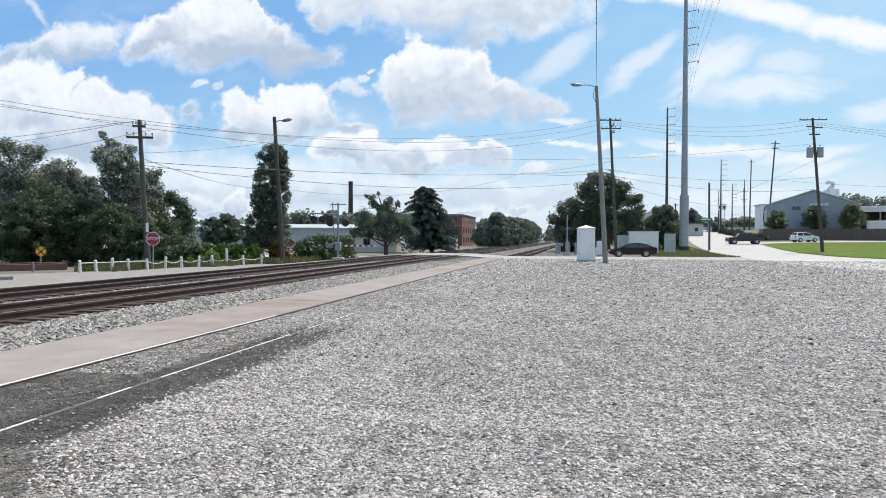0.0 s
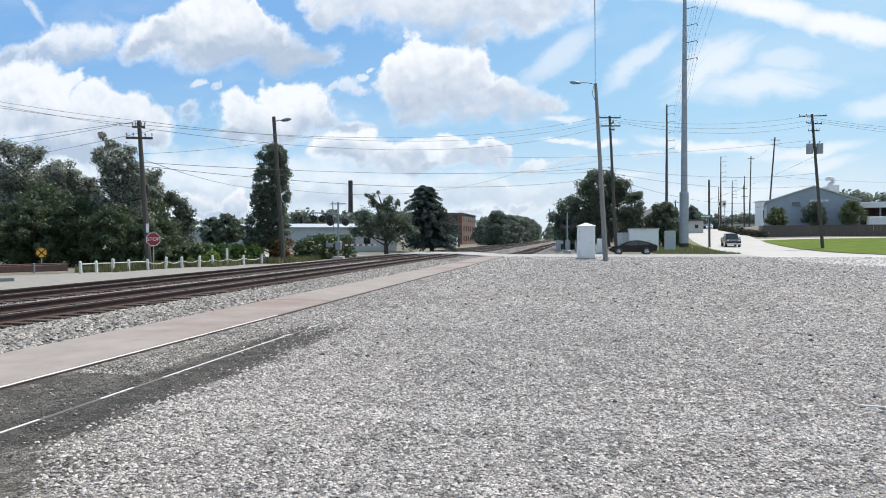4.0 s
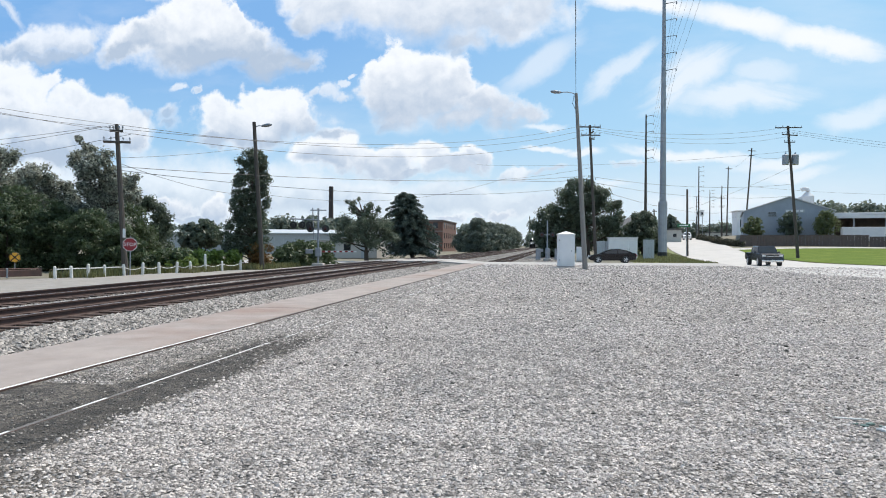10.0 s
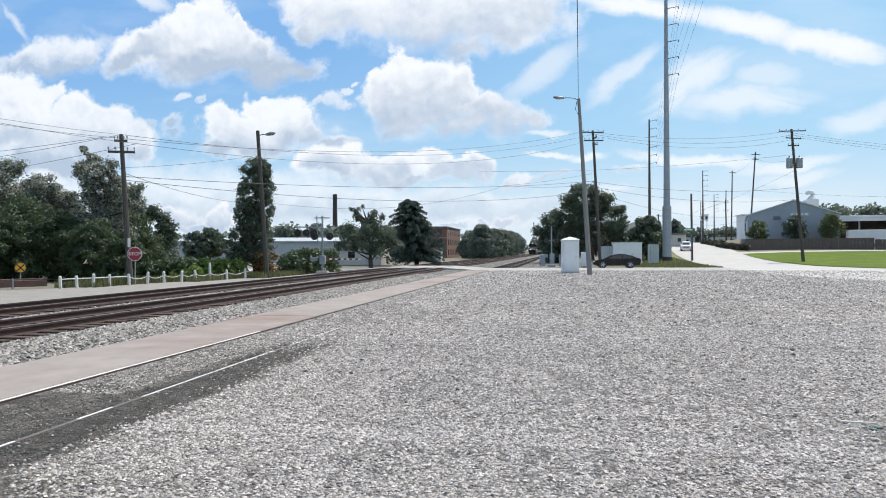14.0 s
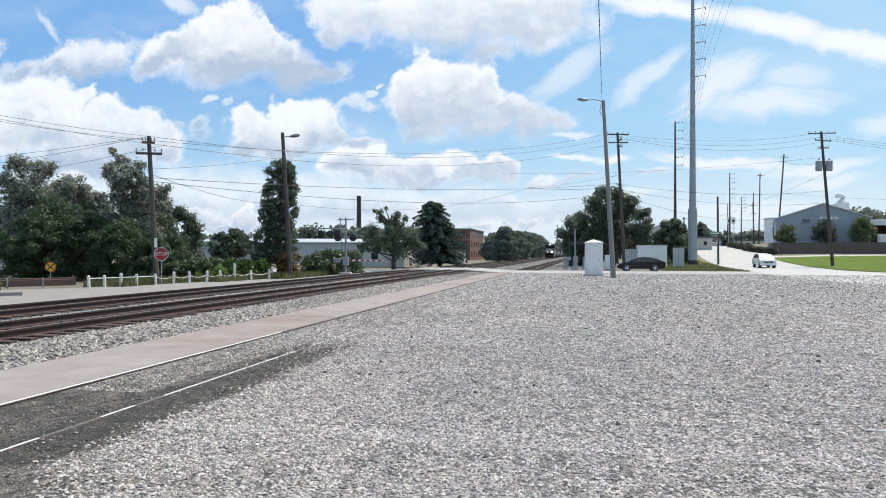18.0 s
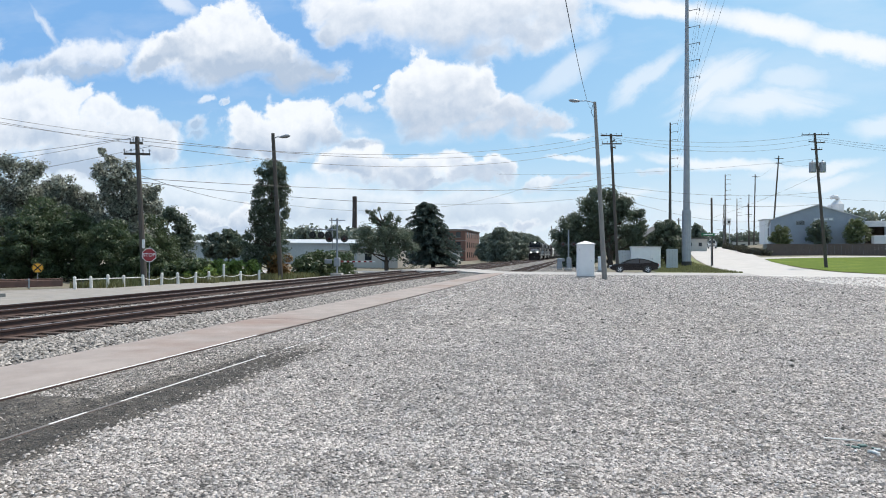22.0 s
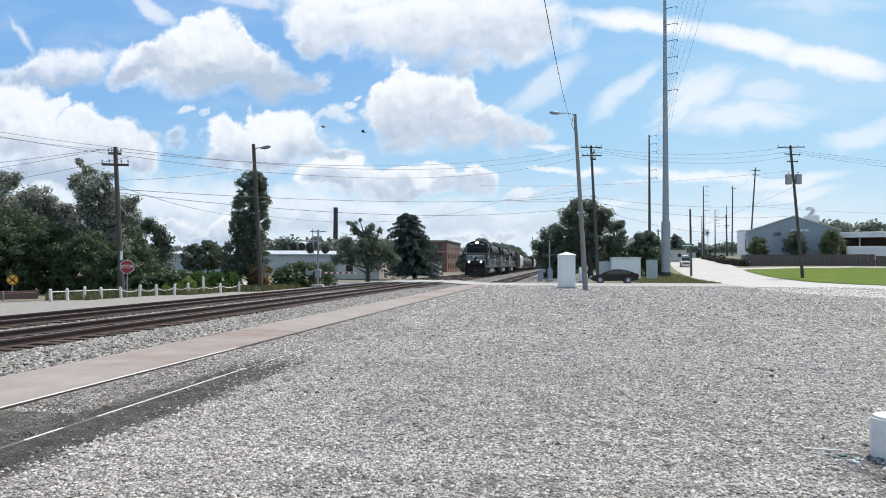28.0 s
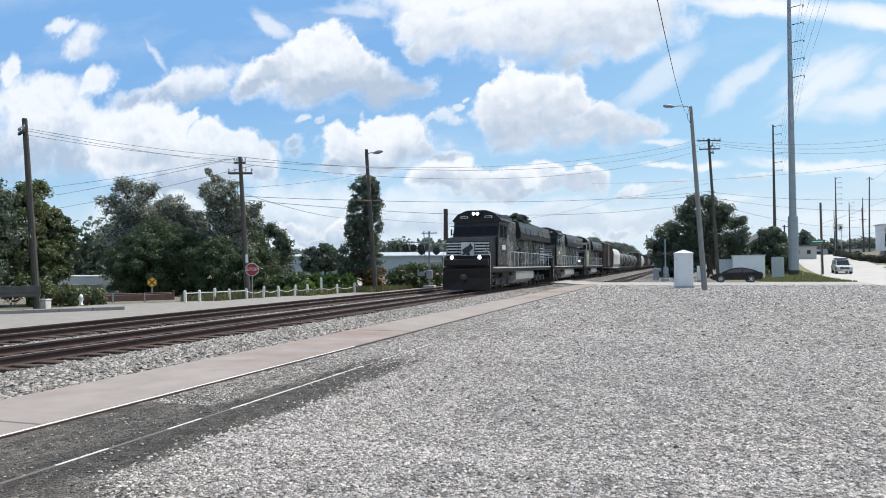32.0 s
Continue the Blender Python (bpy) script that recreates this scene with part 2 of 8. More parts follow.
sunward = wrange(sky_u, -0.55, 0.10, 1.0, 0.62)      # brighter towards the sun
for base, height, opacity, softness, puffs in CLOUDS:
    body = None
    for cu, cv, ru, rv in puffs:
        du = wmath("MULTIPLY", wmath("SUBTRACT", bent_u, cu), 0.80 / ru)
        dv = wmath("MULTIPLY", wmath("SUBTRACT", bent_v, cv), 0.80 / rv)
        d = wmath("SQRT", wmath("ADD", wmath("MULTIPLY", du, du), wmath("MULTIPLY", dv, dv)))
        w = wmath("SUBTRACT", 1.0, d)
        body = w if body is None else wmath("SMOOTH_MAX", body, w, 0.25)
    field = wmath("ADD", body, bulge)
    lit = wmath("MULTIPLY", wmath("SUBTRACT", bent_v, base), 1 / height)
    # crisp heads, melting bases
    edge = wrange(lit, 0.0, 0.65, 0.75 + softness * 0.35, 0.16 + softness * 0.50)
    cover = wrange(wmath("DIVIDE", wmath("ADD", field, softness * 0.10), edge), 0.0, 1.0)
    cover = wmath("MULTIPLY", cover, wrange(lit, -0.14, 0.20))
    core = wrange(wmath("ADD", body, wmath("MULTIPLY", hollow, 1.2)), 0.02, 0.60)
    under = wrange(wmath("ADD", lit, wmath("ADD", wmath("MULTIPLY", drift, 0.9), wmath("MULTIPLY", hollow, 0.5))), 0.26, 0.88, 1.0, 0.0)
    under = wmath("MULTIPLY", under, sunward)
    shade = wmath("MULTIPLY", core, wmath("ADD", wmath("MULTIPLY", under, 1.0), 0.03))
    bright = wmath("ADD", wmath("SUBTRACT", 1.0, shade), wmath("MULTIPLY", wmath("ADD", relief, fluff), wmath("ADD", wmath("MULTIPLY", core, 0.6), 0.1)), clamp=True)
    cloud_layers.append((wmath("MULTIPLY", cover, opacity), wmix(bright, CLOUD_GREY, CLOUD_WHITE)))
CIRRUS = [
    (0.116, 0.336, 0.111, 0.017, -11, 0.95), (0.243, 0.304, 0.105, 0.02, -17, 0.95), (0.348, 0.27, 0.088, 0.019, -19, 0.95), (0.092, 0.232, 0.075, 0.016, 38, 0.6),
    (0.175, 0.225, 0.084, 0.027, 29, 0.75), (0.247, 0.202, 0.104, 0.024, 5, 0.7), (0.276, 0.233, 0.06, 0.018, 8, 0.55), (-0.019, 0.249, 0.072, 0.027, 32, 0.55),
    (0.394, 0.175, 0.056, 0.022, 9, 0.6), (0.327, 0.346, 0.102, 0.013, -3, 0.35), (0.34, 0.342, 0.045, 0.018, -19, 0.4), (0.174, 0.125, 0.106, 0.01, -5, 0.8),
    (0.295, 0.115, 0.083, 0.01, 6, 0.7), (0.03, 0.125, 0.038, 0.006, 3, 0.8), (0.054, 0.083, 0.054, 0.01, 0, 0.6), (0.308, 0.099, 0.069, 0.01, 4, 0.6),
    (0.223, 0.065, 0.136, 0.015, -1, 0.5), (-0.019, 0.157, 0.035, 0.006, 1, 0.7), (-0.021, 0.127, 0.034, 0.005, 1, 0.8), (-0.853, 0.373, 0.056, 0.011, -52, 0.65),
    (-0.618, 0.389, 0.064, 0.016, -36, 0.7), (-0.476, 0.4, 0.071, 0.013, -7, 0.5), (-0.714, 0.352, 0.026, 0.008, -32, 0.25),
]
# thin high streaks, combed along their length and frayed at the rims
fray = wvec("MULTIPLY", wvec("SUBTRACT", wcolour_noise(7.0, 8.0, (5.3, 1.1, 0)), (0.5, 0.5, 0.5)), (0.10, 0.07, 0.0))
fsep = wnode("ShaderNodeSeparateXYZ")
wl.new(wvec("ADD", comb.outputs[0], fray), fsep.inputs[0])
streaks = None
comb_noise = {}
for cu, cv, ru, rv, turn, dense in CIRRUS:
    c, s = math.cos(radians(turn)), math.sin(radians(turn))
    x, y = wmath("SUBTRACT", fsep.outputs[0], cu), wmath("SUBTRACT", fsep.outputs[1], cv)
    du = wmath("MULTIPLY", wmath("ADD", wmath("MULTIPLY", x, c), wmath("MULTIPLY", y, s)), 1 / ru)
    dv = wmath("MULTIPLY", wmath("SUBTRACT", wmath("MULTIPLY", y, c), wmath("MULTIPLY", x, s)), 1 / rv)
    m = wmath("SUBTRACT", 1.0, wmath("SQRT", wmath("ADD", wmath("MULTIPLY", du, du), wmath("MULTIPLY", dv, dv))))
    key = round(turn / 25)
    if key not in comb_noise:
        rot = wnode("ShaderNodeMapping", vector_type="TEXTURE")
        wl.new(wvec("ADD", comb.outputs[0], wvec("MULTIPLY", fray, (0.4, 0.4, 0))), rot.inputs[0])
        rot.inputs[2].default_value = (0, 0, radians(turn))
        comb_noise[key] = wnoise(9.0, 8.0, 0.62, source=rot.outputs[0], offset=(0.9, 0.35, 0), stretch=(0.45, 3.2, 1), distort=0.3)
    piece = wmath("MULTIPLY", wrange(m, -0.45, 0.70), wrange(wmath("ADD", comb_noise[key], wmath("MULTIPLY", m, 0.28)), 0.28, 0.66, 0.12, dense))
    streaks = piece if streaks is None else wmath("SMOOTH_MAX", streaks, piece, 0.12)
veil = wmath("MULTIPLY", wrange(wnoise(2.2, 6.0, 0.6, offset=(0.4, 0.9, 0), stretch=(0.7, 2.2, 1)), 0.40, 0.75), 0.30)
cirrus = wmath("MAXIMUM", streaks, veil)
high = wmath("MULTIPLY", wrange(wnoise(1.6, 6.0, 0.6, offset=(7, 3, 0)), 0.48, 0.62), wrange(sky_v, 0.42, 0.7))
deep_blue = wmix(wrange(sky_u, -0.45, 0.35), (1.6, 4.9, 10.0), (3.5, 7.4, 11.0))
blue = wmix(wrange(sky_v, 0.02, 0.34), (4.6, 8.2, 11.0), deep_blue)
base_sky = wmix(0.78, sky.outputs[0], blue)
low = wmix(wmath("MULTIPLY", wrange(sky_v, 0.17, 0.0), 0.75), base_sky, (8.9, 9.6, 10.4))
with_streaks = wmix(wmath("MAXIMUM", cirrus, high), low, (10.6, 10.9, 11.3))
all_sky = with_streaks
over_land = wrange(sky_v, -0.01, 0.03)
for cover, colour in cloud_layers:
    all_sky = wmix(wmath("MULTIPLY", cover, over_land), all_sky, colour)
bg = wnode("ShaderNodeBackground")
bg.inputs[1].default_value = 0.092
wl.new(all_sky, bg.inputs[0])
wout = wnode("ShaderNodeOutputWorld")
wl.new(bg.outputs[0], wout.inputs[0])

sun = new("sun", bpy.data.lights.new("sun", "SUN"))
sun.data.energy, sun.data.angle, sun.data.color = 5.0, radians(0.6), (1.0, 0.93, 0.84)
az, el = radians(SUN_AZ), radians(SUN_EL)
sun.matrix_world = look((math.sin(az) * math.cos(el) * 80, math.cos(az) * math.cos(el) * 80, math.sin(el) * 80), (0, 0, 0))


# ---- materials ----
def mat(name, c1, c2=None, scale=3.0, rough=0.7, metal=0.0, bump=0.0, bump_scale=40.0, stain=None, stain_amount=0.35, emit=None, emit_strength=0.0, per_object=0.0, stretch=(1, 1, 1), spec=0.5, island=0.0):
    m = bpy.data.materials.new(name)
    m.use_nodes = True
    nt = m.node_tree
    n, l = nt.nodes, nt.links
    b = n["Principled BSDF"]
    b.inputs["Roughness"].default_value, b.inputs["Metallic"].default_value = rough, metal
    b.inputs["Specular IOR Level"].default_value = spec
    tc, mp = n.new("ShaderNodeTexCoord"), n.new("ShaderNodeMapping")
    l.new(tc.outputs["Object"], mp.inputs[0])
    mp.inputs[3].default_value = stretch
    c2 = c2 or tuple(x * 0.8 for x in c1)

    def noise_of(sc, det=5.0):
        t = n.new("ShaderNodeTexNoise")
        l.new(mp.outputs[0], t.inputs["Vector"])
        t.inputs["Scale"].default_value, t.inputs["Detail"].default_value = sc, det
        t.inputs["Roughness"].default_value = 0.6
        return t.outputs[0]

    def ranged(v, a, bb):
        r = n.new("ShaderNodeMapRange")
        l.new(v, r.inputs[0])
        r.inputs[1].default_value, r.inputs[2].default_value = a, bb
        return r.outputs[0]

    def mixed(f, a, bb):
        x = n.new("ShaderNodeMix")
        x.data_type = "RGBA"
        l.new(f, x.inputs[0])
        for i, s in ((6, a), (7, bb)):
            if isinstance(s, tuple):
                x.inputs[i].default_value = (*s, 1)
            else:
                l.new(s, x.inputs[i])
        return x.outputs[2]
    col = mixed(ranged(noise_of(scale), 0.3, 0.7), c1, c2)
    if stain:
        f = ranged(noise_of(scale * 0.17, 6.0), 0.5, 0.72)
        k = n.new("ShaderNodeMath")
        k.operation = "MULTIPLY"
        l.new(f, k.inputs[0])
        k.inputs[1].default_value = stain_amount
        col = mixed(k.outputs[0], col, stain)
    if per_object or island:
        src = n.new("ShaderNodeObjectInfo").outputs["Random"] if per_object else n.new("ShaderNodeNewGeometry").outputs["Random Per Island"]
        h = n.new("ShaderNodeHueSaturation")
        amount = per_object or island
        v = n.new("ShaderNodeMapRange")
        l.new(src, v.inputs[0])
        v.inputs[3].default_value, v.inputs[4].default_value = 1 - amount, 1 + amount
        l.new(v.outputs[0], h.inputs["Value"])
        l.new(col, h.inputs["Color"])
        col = h.outputs[0]
    l.new(col, b.inputs["Base Color"])
    rr = ranged(noise_of(scale * 2.3), 0.2, 0.8)
    rm = n.new("ShaderNodeMapRange")
    l.new(rr, rm.inputs[0])
    rm.inputs[3].default_value, rm.inputs[4].default_value = max(0.02, rough - 0.1), min(1.0, rough + 0.1)
    l.new(rm.outputs[0], b.inputs["Roughness"])
    if bump:
        bp = n.new("ShaderNodeBump")
        bp.inputs["Strength"].default_value, bp.inputs["Distance"].default_value = bump, 0.02
        l.new(noise_of(bump_scale), bp.inputs["Height"])
        l.new(bp.outputs[0], b.inputs["Normal"])
    if emit:
        b.inputs["Emission Color"].default_value = (*emit, 1)
        b.inputs["Emission Strength"].default_value = emit_strength
    return m


def gravel_material(name, light, mid, dark, cell, oiled=False):
    """Crushed stone: a colour for each stone, shade painted into the gaps between them, broad patches of tone."""
    m = bpy.data.materials.new(name)
    m.use_nodes = True
    n, l = m.node_tree.nodes, m.node_tree.links
    b = n["Principled BSDF"]
    b.inputs["Roughness"].default_value = 0.88
    tc = n.new("ShaderNodeTexCoord")
    v = n.new("ShaderNodeTexVoronoi")
    v.inputs["Scale"].default_value = cell
    v2 = n.new("ShaderNodeTexVoronoi")
    v2.feature = "DISTANCE_TO_EDGE"
    v2.inputs["Scale"].default_value = cell
    broad = n.new("ShaderNodeTexNoise")
    broad.inputs["Scale"].default_value, broad.inputs["Detail"].default_value = 0.35, 6.0
    mid_n = n.new("ShaderNodeTexNoise")
    mid_n.inputs["Scale"].default_value, mid_n.inputs["Detail"].default_value = 3.0, 5.0
    for t in (v, v2, broad, mid_n):
        l.new(tc.outputs["Object"], t.inputs["Vector"])
    ramp = n.new("ShaderNodeValToRGB")
    sepc = n.new("ShaderNodeSeparateColor")
    l.new(v.outputs["Color"], sepc.inputs[0])
    l.new(sepc.outputs[0], ramp.inputs[0])
    e = ramp.color_ramp.elements
    e[0].position, e[0].color = 0.0, (*dark, 1)
    e[1].position, e[1].color = 1.0, (*light, 1)
    k = e.new(0.35)
    k.color = (*mid, 1)
    # Shadow between the stones, darkened into the colour at cell edges.
    gap = n.new("ShaderNodeMapRange")
    l.new(v2.outputs["Distance"], gap.inputs[0])
    gap.inputs[1].default_value, gap.inputs[2].default_value = 0.0, 0.16
    gap.inputs[3].default_value, gap.inputs[4].default_value = 0.22, 1.0
    tone = n.new("ShaderNodeMapRange")
    l.new(broad.outputs[0], tone.inputs[0])
    tone.inputs[1].default_value, tone.inputs[2].default_value = 0.3, 0.7
    tone.inputs[3].default_value, tone.inputs[4].default_value = 0.80, 1.14
    tone2 = n.new("ShaderNodeMapRange")
    l.new(mid_n.outputs[0], tone2.inputs[0])
    tone2.inputs[1].default_value, tone2.inputs[2].default_value = 0.3, 0.7
    tone2.inputs[3].default_value, tone2.inputs[4].default_value = 0.80, 1.16
    heaps = n.new("ShaderNodeTexVoronoi")
    heaps.inputs["Scale"].default_value = cell * 0.22
    hmap = n.new("ShaderNodeMapping")
    hmap.inputs[3].default_value = (1.0, 0.7, 1.0)
    l.new(tc.outputs["Object"], hmap.inputs[0]), l.new(hmap.outputs[0], heaps.inputs["Vector"])
    hsep = n.new("ShaderNodeSeparateColor")
    l.new(heaps.outputs["Color"], hsep.inputs[0])
    tone3 = n.new("ShaderNodeMapRange")
    l.new(hsep.outputs[2], tone3.inputs[0])
    tone3.inputs[3].default_value, tone3.inputs[4].default_value = 0.50, 1.30
    mul = n.new("ShaderNodeMath")
    mul.operation = "MULTIPLY"
    l.new(tone.outputs[0], mul.inputs[0]), l.new(tone2.outputs[0], mul.inputs[1])
    mul0 = n.new("ShaderNodeMath")
    mul0.operation = "MULTIPLY"
    l.new(mul.outputs[0], mul0.inputs[0]), l.new(tone3.outputs[0], mul0.inputs[1])
    mul2 = n.new("ShaderNodeMath")
    mul2.operation = "MULTIPLY"
    l.new(mul0.outputs[0], mul2.inputs[0]), l.new(gap.outputs[0], mul2.inputs[1])
    hsv = n.new("ShaderNodeHueSaturation")
    value = mul2.outputs[0]

    def calc(op, p, q):
        k = n.new("ShaderNodeMath")
        k.operation = op
        for i, x in enumerate((p, q)):
            if isinstance(x, (int, float)):
                k.inputs[i].default_value = x
            else:
                l.new(x, k.inputs[i])
        return k.outputs[0]

    def soft(x, lo, hi):
        k = n.new("ShaderNodeMapRange")
        k.interpolation_type = "SMOOTHSTEP"
        l.new(x, k.inputs[0])
        k.inputs[1].default_value, k.inputs[2].default_value = lo, hi
        return k.outputs[0]
    # faint wheel tracks along the lot
    wmap = n.new("ShaderNodeMapping")
    wmap.inputs[2].default_value, wmap.inputs[3].default_value = (0, 0, 0.12), (1.3, 0.10, 1.0)
    wheel = n.new("ShaderNodeTexNoise")
    wheel.inputs["Scale"].default_value, wheel.inputs["Detail"].default_value = 1.0, 3.0
    l.new(tc.outputs["Object"], wmap.inputs[0]), l.new(wmap.outputs[0], wheel.inputs["Vector"])
    value = calc("MULTIPLY", value, calc("ADD", calc("MULTIPLY", wheel.outputs[0], 0.55), 0.74))
    if oiled:
        # oil-stained band beside the siding, ragged at the edge
        at = n.new("ShaderNodeSeparateXYZ")
        l.new(tc.outputs["Object"], at.inputs[0])
        ragged = n.new("ShaderNodeTexNoise")
        ragged.inputs["Scale"].default_value, ragged.inputs["Detail"].default_value, ragged.inputs["Roughness"].default_value = 1.1, 8.0, 0.7
        l.new(tc.outputs["Object"], ragged.inputs["Vector"])
        r0 = calc("SUBTRACT", ragged.outputs[0], 0.5)
        ax = calc("ADD", at.outputs[0], calc("MULTIPLY", r0, 1.5))
        ay = calc("ADD", at.outputs[1], calc("MULTIPLY", r0, 9.0))
        rim = calc("ADD", at.outputs[0], calc("MULTIPLY", r0, 0.75))
        near = soft(calc("ADD", at.outputs[1], calc("MULTIPLY", r0, 3.0)), 10.0, 7.6)
        core = calc("MULTIPLY", soft(rim, -5.75, -5.25), soft(calc("ADD", at.outputs[1], calc("MULTIPLY", r0, 5.0)), 16.0, 12.0))
        wide = calc("MULTIPLY", near, calc("ADD", calc("MULTIPLY", soft(rim, -5.7, -5.1), 0.18), 0.82))
        deep = calc("MULTIPLY", soft(calc("ADD", rim, calc("MULTIPLY", soft(at.outputs[1], 6.0, 4.6), 0.35)), -4.18, -4.48), calc("MAXIMUM", core, wide))
        fringe = calc("MULTIPLY", soft(ax, -3.2, -4.0), soft(calc("ADD", at.outputs[1], calc("MULTIPLY", r0, 2.0)), 5.8, 4.6))
        half = calc("MAXIMUM", calc("MULTIPLY", soft(ax, -4.7, -5.4), soft(ay, 34.0, 12.0)), calc("MULTIPLY", fringe, 2.2))
        # trodden dark patch by the bollard
        px2, py2 = calc("SUBTRACT", ax, 4.3), calc("SUBTRACT", at.outputs[1], 7.1)
        spot = soft(calc("ADD", calc("MULTIPLY", px2, px2), calc("MULTIPLY", calc("MULTIPLY", py2, py2), 0.8)), 3.2, 0.2)
        value = calc("MULTIPLY", value, calc("SUBTRACT", 1.0, calc("MULTIPLY", spot, 0.62)))
        value = calc("MULTIPLY", value, calc("SUBTRACT", 1.0, calc("MAXIMUM", calc("MULTIPLY", deep, 0.80), calc("MULTIPLY", half, 0.26))))
    l.new(ramp.outputs[0], hsv.inputs["Color"]), l.new(value, hsv.inputs["Value"])
    paint = hsv.outputs[0]
    if oiled:
        brown = n.new("ShaderNodeMix")
        brown.data_type, brown.blend_type = "RGBA", "MULTIPLY"
        l.new(calc("MAXIMUM", deep, calc("MULTIPLY", half, 0.35)), brown.inputs[0])
        l.new(paint, brown.inputs[6])
        brown.inputs[7].default_value = (1.0, 0.94, 0.83, 1)
        paint = brown.outputs[2]
    l.new(paint, b.inputs["Base Color"])
    bp = n.new("ShaderNodeBump")
    bp.inputs["Strength"].default_value, bp.inputs["Distance"].default_value = 0.9, 0.03
    hs = n.new("ShaderNodeMath")
    hs.operation = "ADD"
    l.new(v2.outputs["Distance"], hs.inputs[0]), l.new(sepc.outputs[1], hs.inputs[1])
    l.new(hs.outputs[0], bp.inputs["Height"])
    l.new(bp.outputs[0], b.inputs["Normal"])
    return m


M_GRAVEL = gravel_material("gravel", (0.624, 0.564, 0.516), (0.424, 0.382, 0.350), (0.080, 0.072, 0.066), 36.0, oiled=True)
# Same stone in a paler colour, for the farther lot.
M_FAR_STONE = mat("paler_far_gravel_stone", (0.560, 0.506, 0.466), (0.360, 0.324, 0.298), scale=9.0, rough=0.9, island=0.6)
M_STONE = mat("gravel_stone", (0.512, 0.460, 0.422), (0.320, 0.288, 0.264), scale=9.0, rough=0.9, island=0.55)
M_BALLAST = gravel_material("ballast", (0.344, 0.311, 0.277), (0.185, 0.168, 0.150), (0.04, 0.04, 0.036), 17.0)
M_BALLAST_STONE = mat("ballast_stone", (0.361, 0.323, 0.290), (0.185, 0.168, 0.151), scale=8.0, rough=0.9, island=0.6)
M_STRIP = mat("old_concrete", (0.325, 0.278, 0.250), (0.245, 0.208, 0.187), scale=1.2, rough=0.9, bump=0.3, bump_scale=30, stain=(0.20, 0.115, 0.085), stain_amount=0.75)
# White for worn siding rail heads; the metal's shine is in the colour.
M_WORN_SHINE = mat("worn_shiny_white_head", (0.75, 0.74, 0.72), (0.55, 0.54, 0.52), scale=6.0, rough=0.8)
M_ROAD = mat("pale_concrete_road", (0.470, 0.441, 0.407), (0.386, 0.361, 0.336), scale=0.5, rough=0.88, bump=0.15, bump_scale=20, stain=(0.42, 0.41, 0.40), stain_amount=0.35)
M_STREET = mat("dusty_grey_street", (0.395, 0.370, 0.344), (0.319, 0.298, 0.277), scale=0.7, rough=0.9, bump=0.2, bump_scale=20, stain=(0.30, 0.28, 0.26), stain_amount=0.5)
M_LANE = mat("pale_gravelly_lane", (0.29, 0.27, 0.245), (0.21, 0.192, 0.172), scale=1.6, rough=0.92, bump=0.4, bump_scale=18, stain=(0.27, 0.24, 0.20), stain_amount=0.5)
M_ASPHALT = mat("grey_asphalt", (0.27, 0.26, 0.245), (0.21, 0.205, 0.195), scale=1.0, rough=0.9, bump=0.2, bump_scale=30)
M_GRASS_GROUND = mat("grass_ground", (0.12, 0.15, 0.045), (0.19, 0.19, 0.075), scale=1.5, rough=0.95, bump=0.6, bump_scale=12, stain=(0.22, 0.20, 0.09), stain_amount=0.4)
M_LAWN = mat("mown_lawn", (0.082, 0.125, 0.020), (0.12, 0.158, 0.034), scale=1.6, rough=0.98, bump=0.8, bump_scale=15, stain=(0.21, 0.24, 0.05), stain_amount=0.45, spec=0.05)
M_EARTH = mat("dry_earth_and_weeds", (0.13, 0.115, 0.078), (0.19, 0.165, 0.118), scale=0.8, rough=0.95, bump=0.5, bump_scale=8, stain=(0.14, 0.15, 0.07), stain_amount=0.5)
M_RAIL = mat("rusty_rail_side", (0.062, 0.030, 0.024), (0.038, 0.022, 0.019), scale=6.0, rough=0.8, bump=0.2)
M_RAIL_TOP = mat("worn_rail_head", (0.42, 0.40, 0.39), (0.30, 0.28, 0.27), scale=8.0, rough=0.4, metal=0.8)
M_TIE = mat("creosoted_tie", (0.095, 0.058, 0.044), (0.05, 0.036, 0.030), scale=5.0, rough=0.92, bump=0.5, bump_scale=25, per_object=0.25, stretch=(0.3, 3, 3))
M_POLE = mat("weathered_pole_wood", (0.092, 0.078, 0.066), (0.058, 0.05, 0.044), scale=3.0, rough=0.92, bump=0.4, bump_scale=20, stretch=(4, 4, 0.4))
M_POLE_GREY = mat("sun_bleached_pole_wood", (0.27, 0.255, 0.235), (0.20, 0.185, 0.17), scale=3.0, rough=0.92, bump=0.4, bump_scale=20, stretch=(4, 4, 0.4))
M_STEEL = mat("galvanised_steel", (0.33, 0.35, 0.38), (0.26, 0.28, 0.31), scale=1.5, rough=0.55, metal=0.35, stain=(0.2, 0.2, 0.2))
M_WIRE = mat("dark_cable", (0.03, 0.03, 0.03), rough=0.6)
M_WHITE = mat("white_paint", (0.80, 0.80, 0.80), (0.72, 0.72, 0.72), scale=1.2, rough=0.55, stain=(0.55, 0.53, 0.5), stain_amount=0.3)
M_WHITE_POST = mat("whitewashed_post", (0.72, 0.70, 0.66), (0.58, 0.56, 0.52), scale=5.0, rough=0.85, stain=(0.35, 0.33, 0.3))
M_ROPE = mat("pale_rope", (0.70, 0.68, 0.62), (0.55, 0.53, 0.48), scale=20.0, rough=0.9)
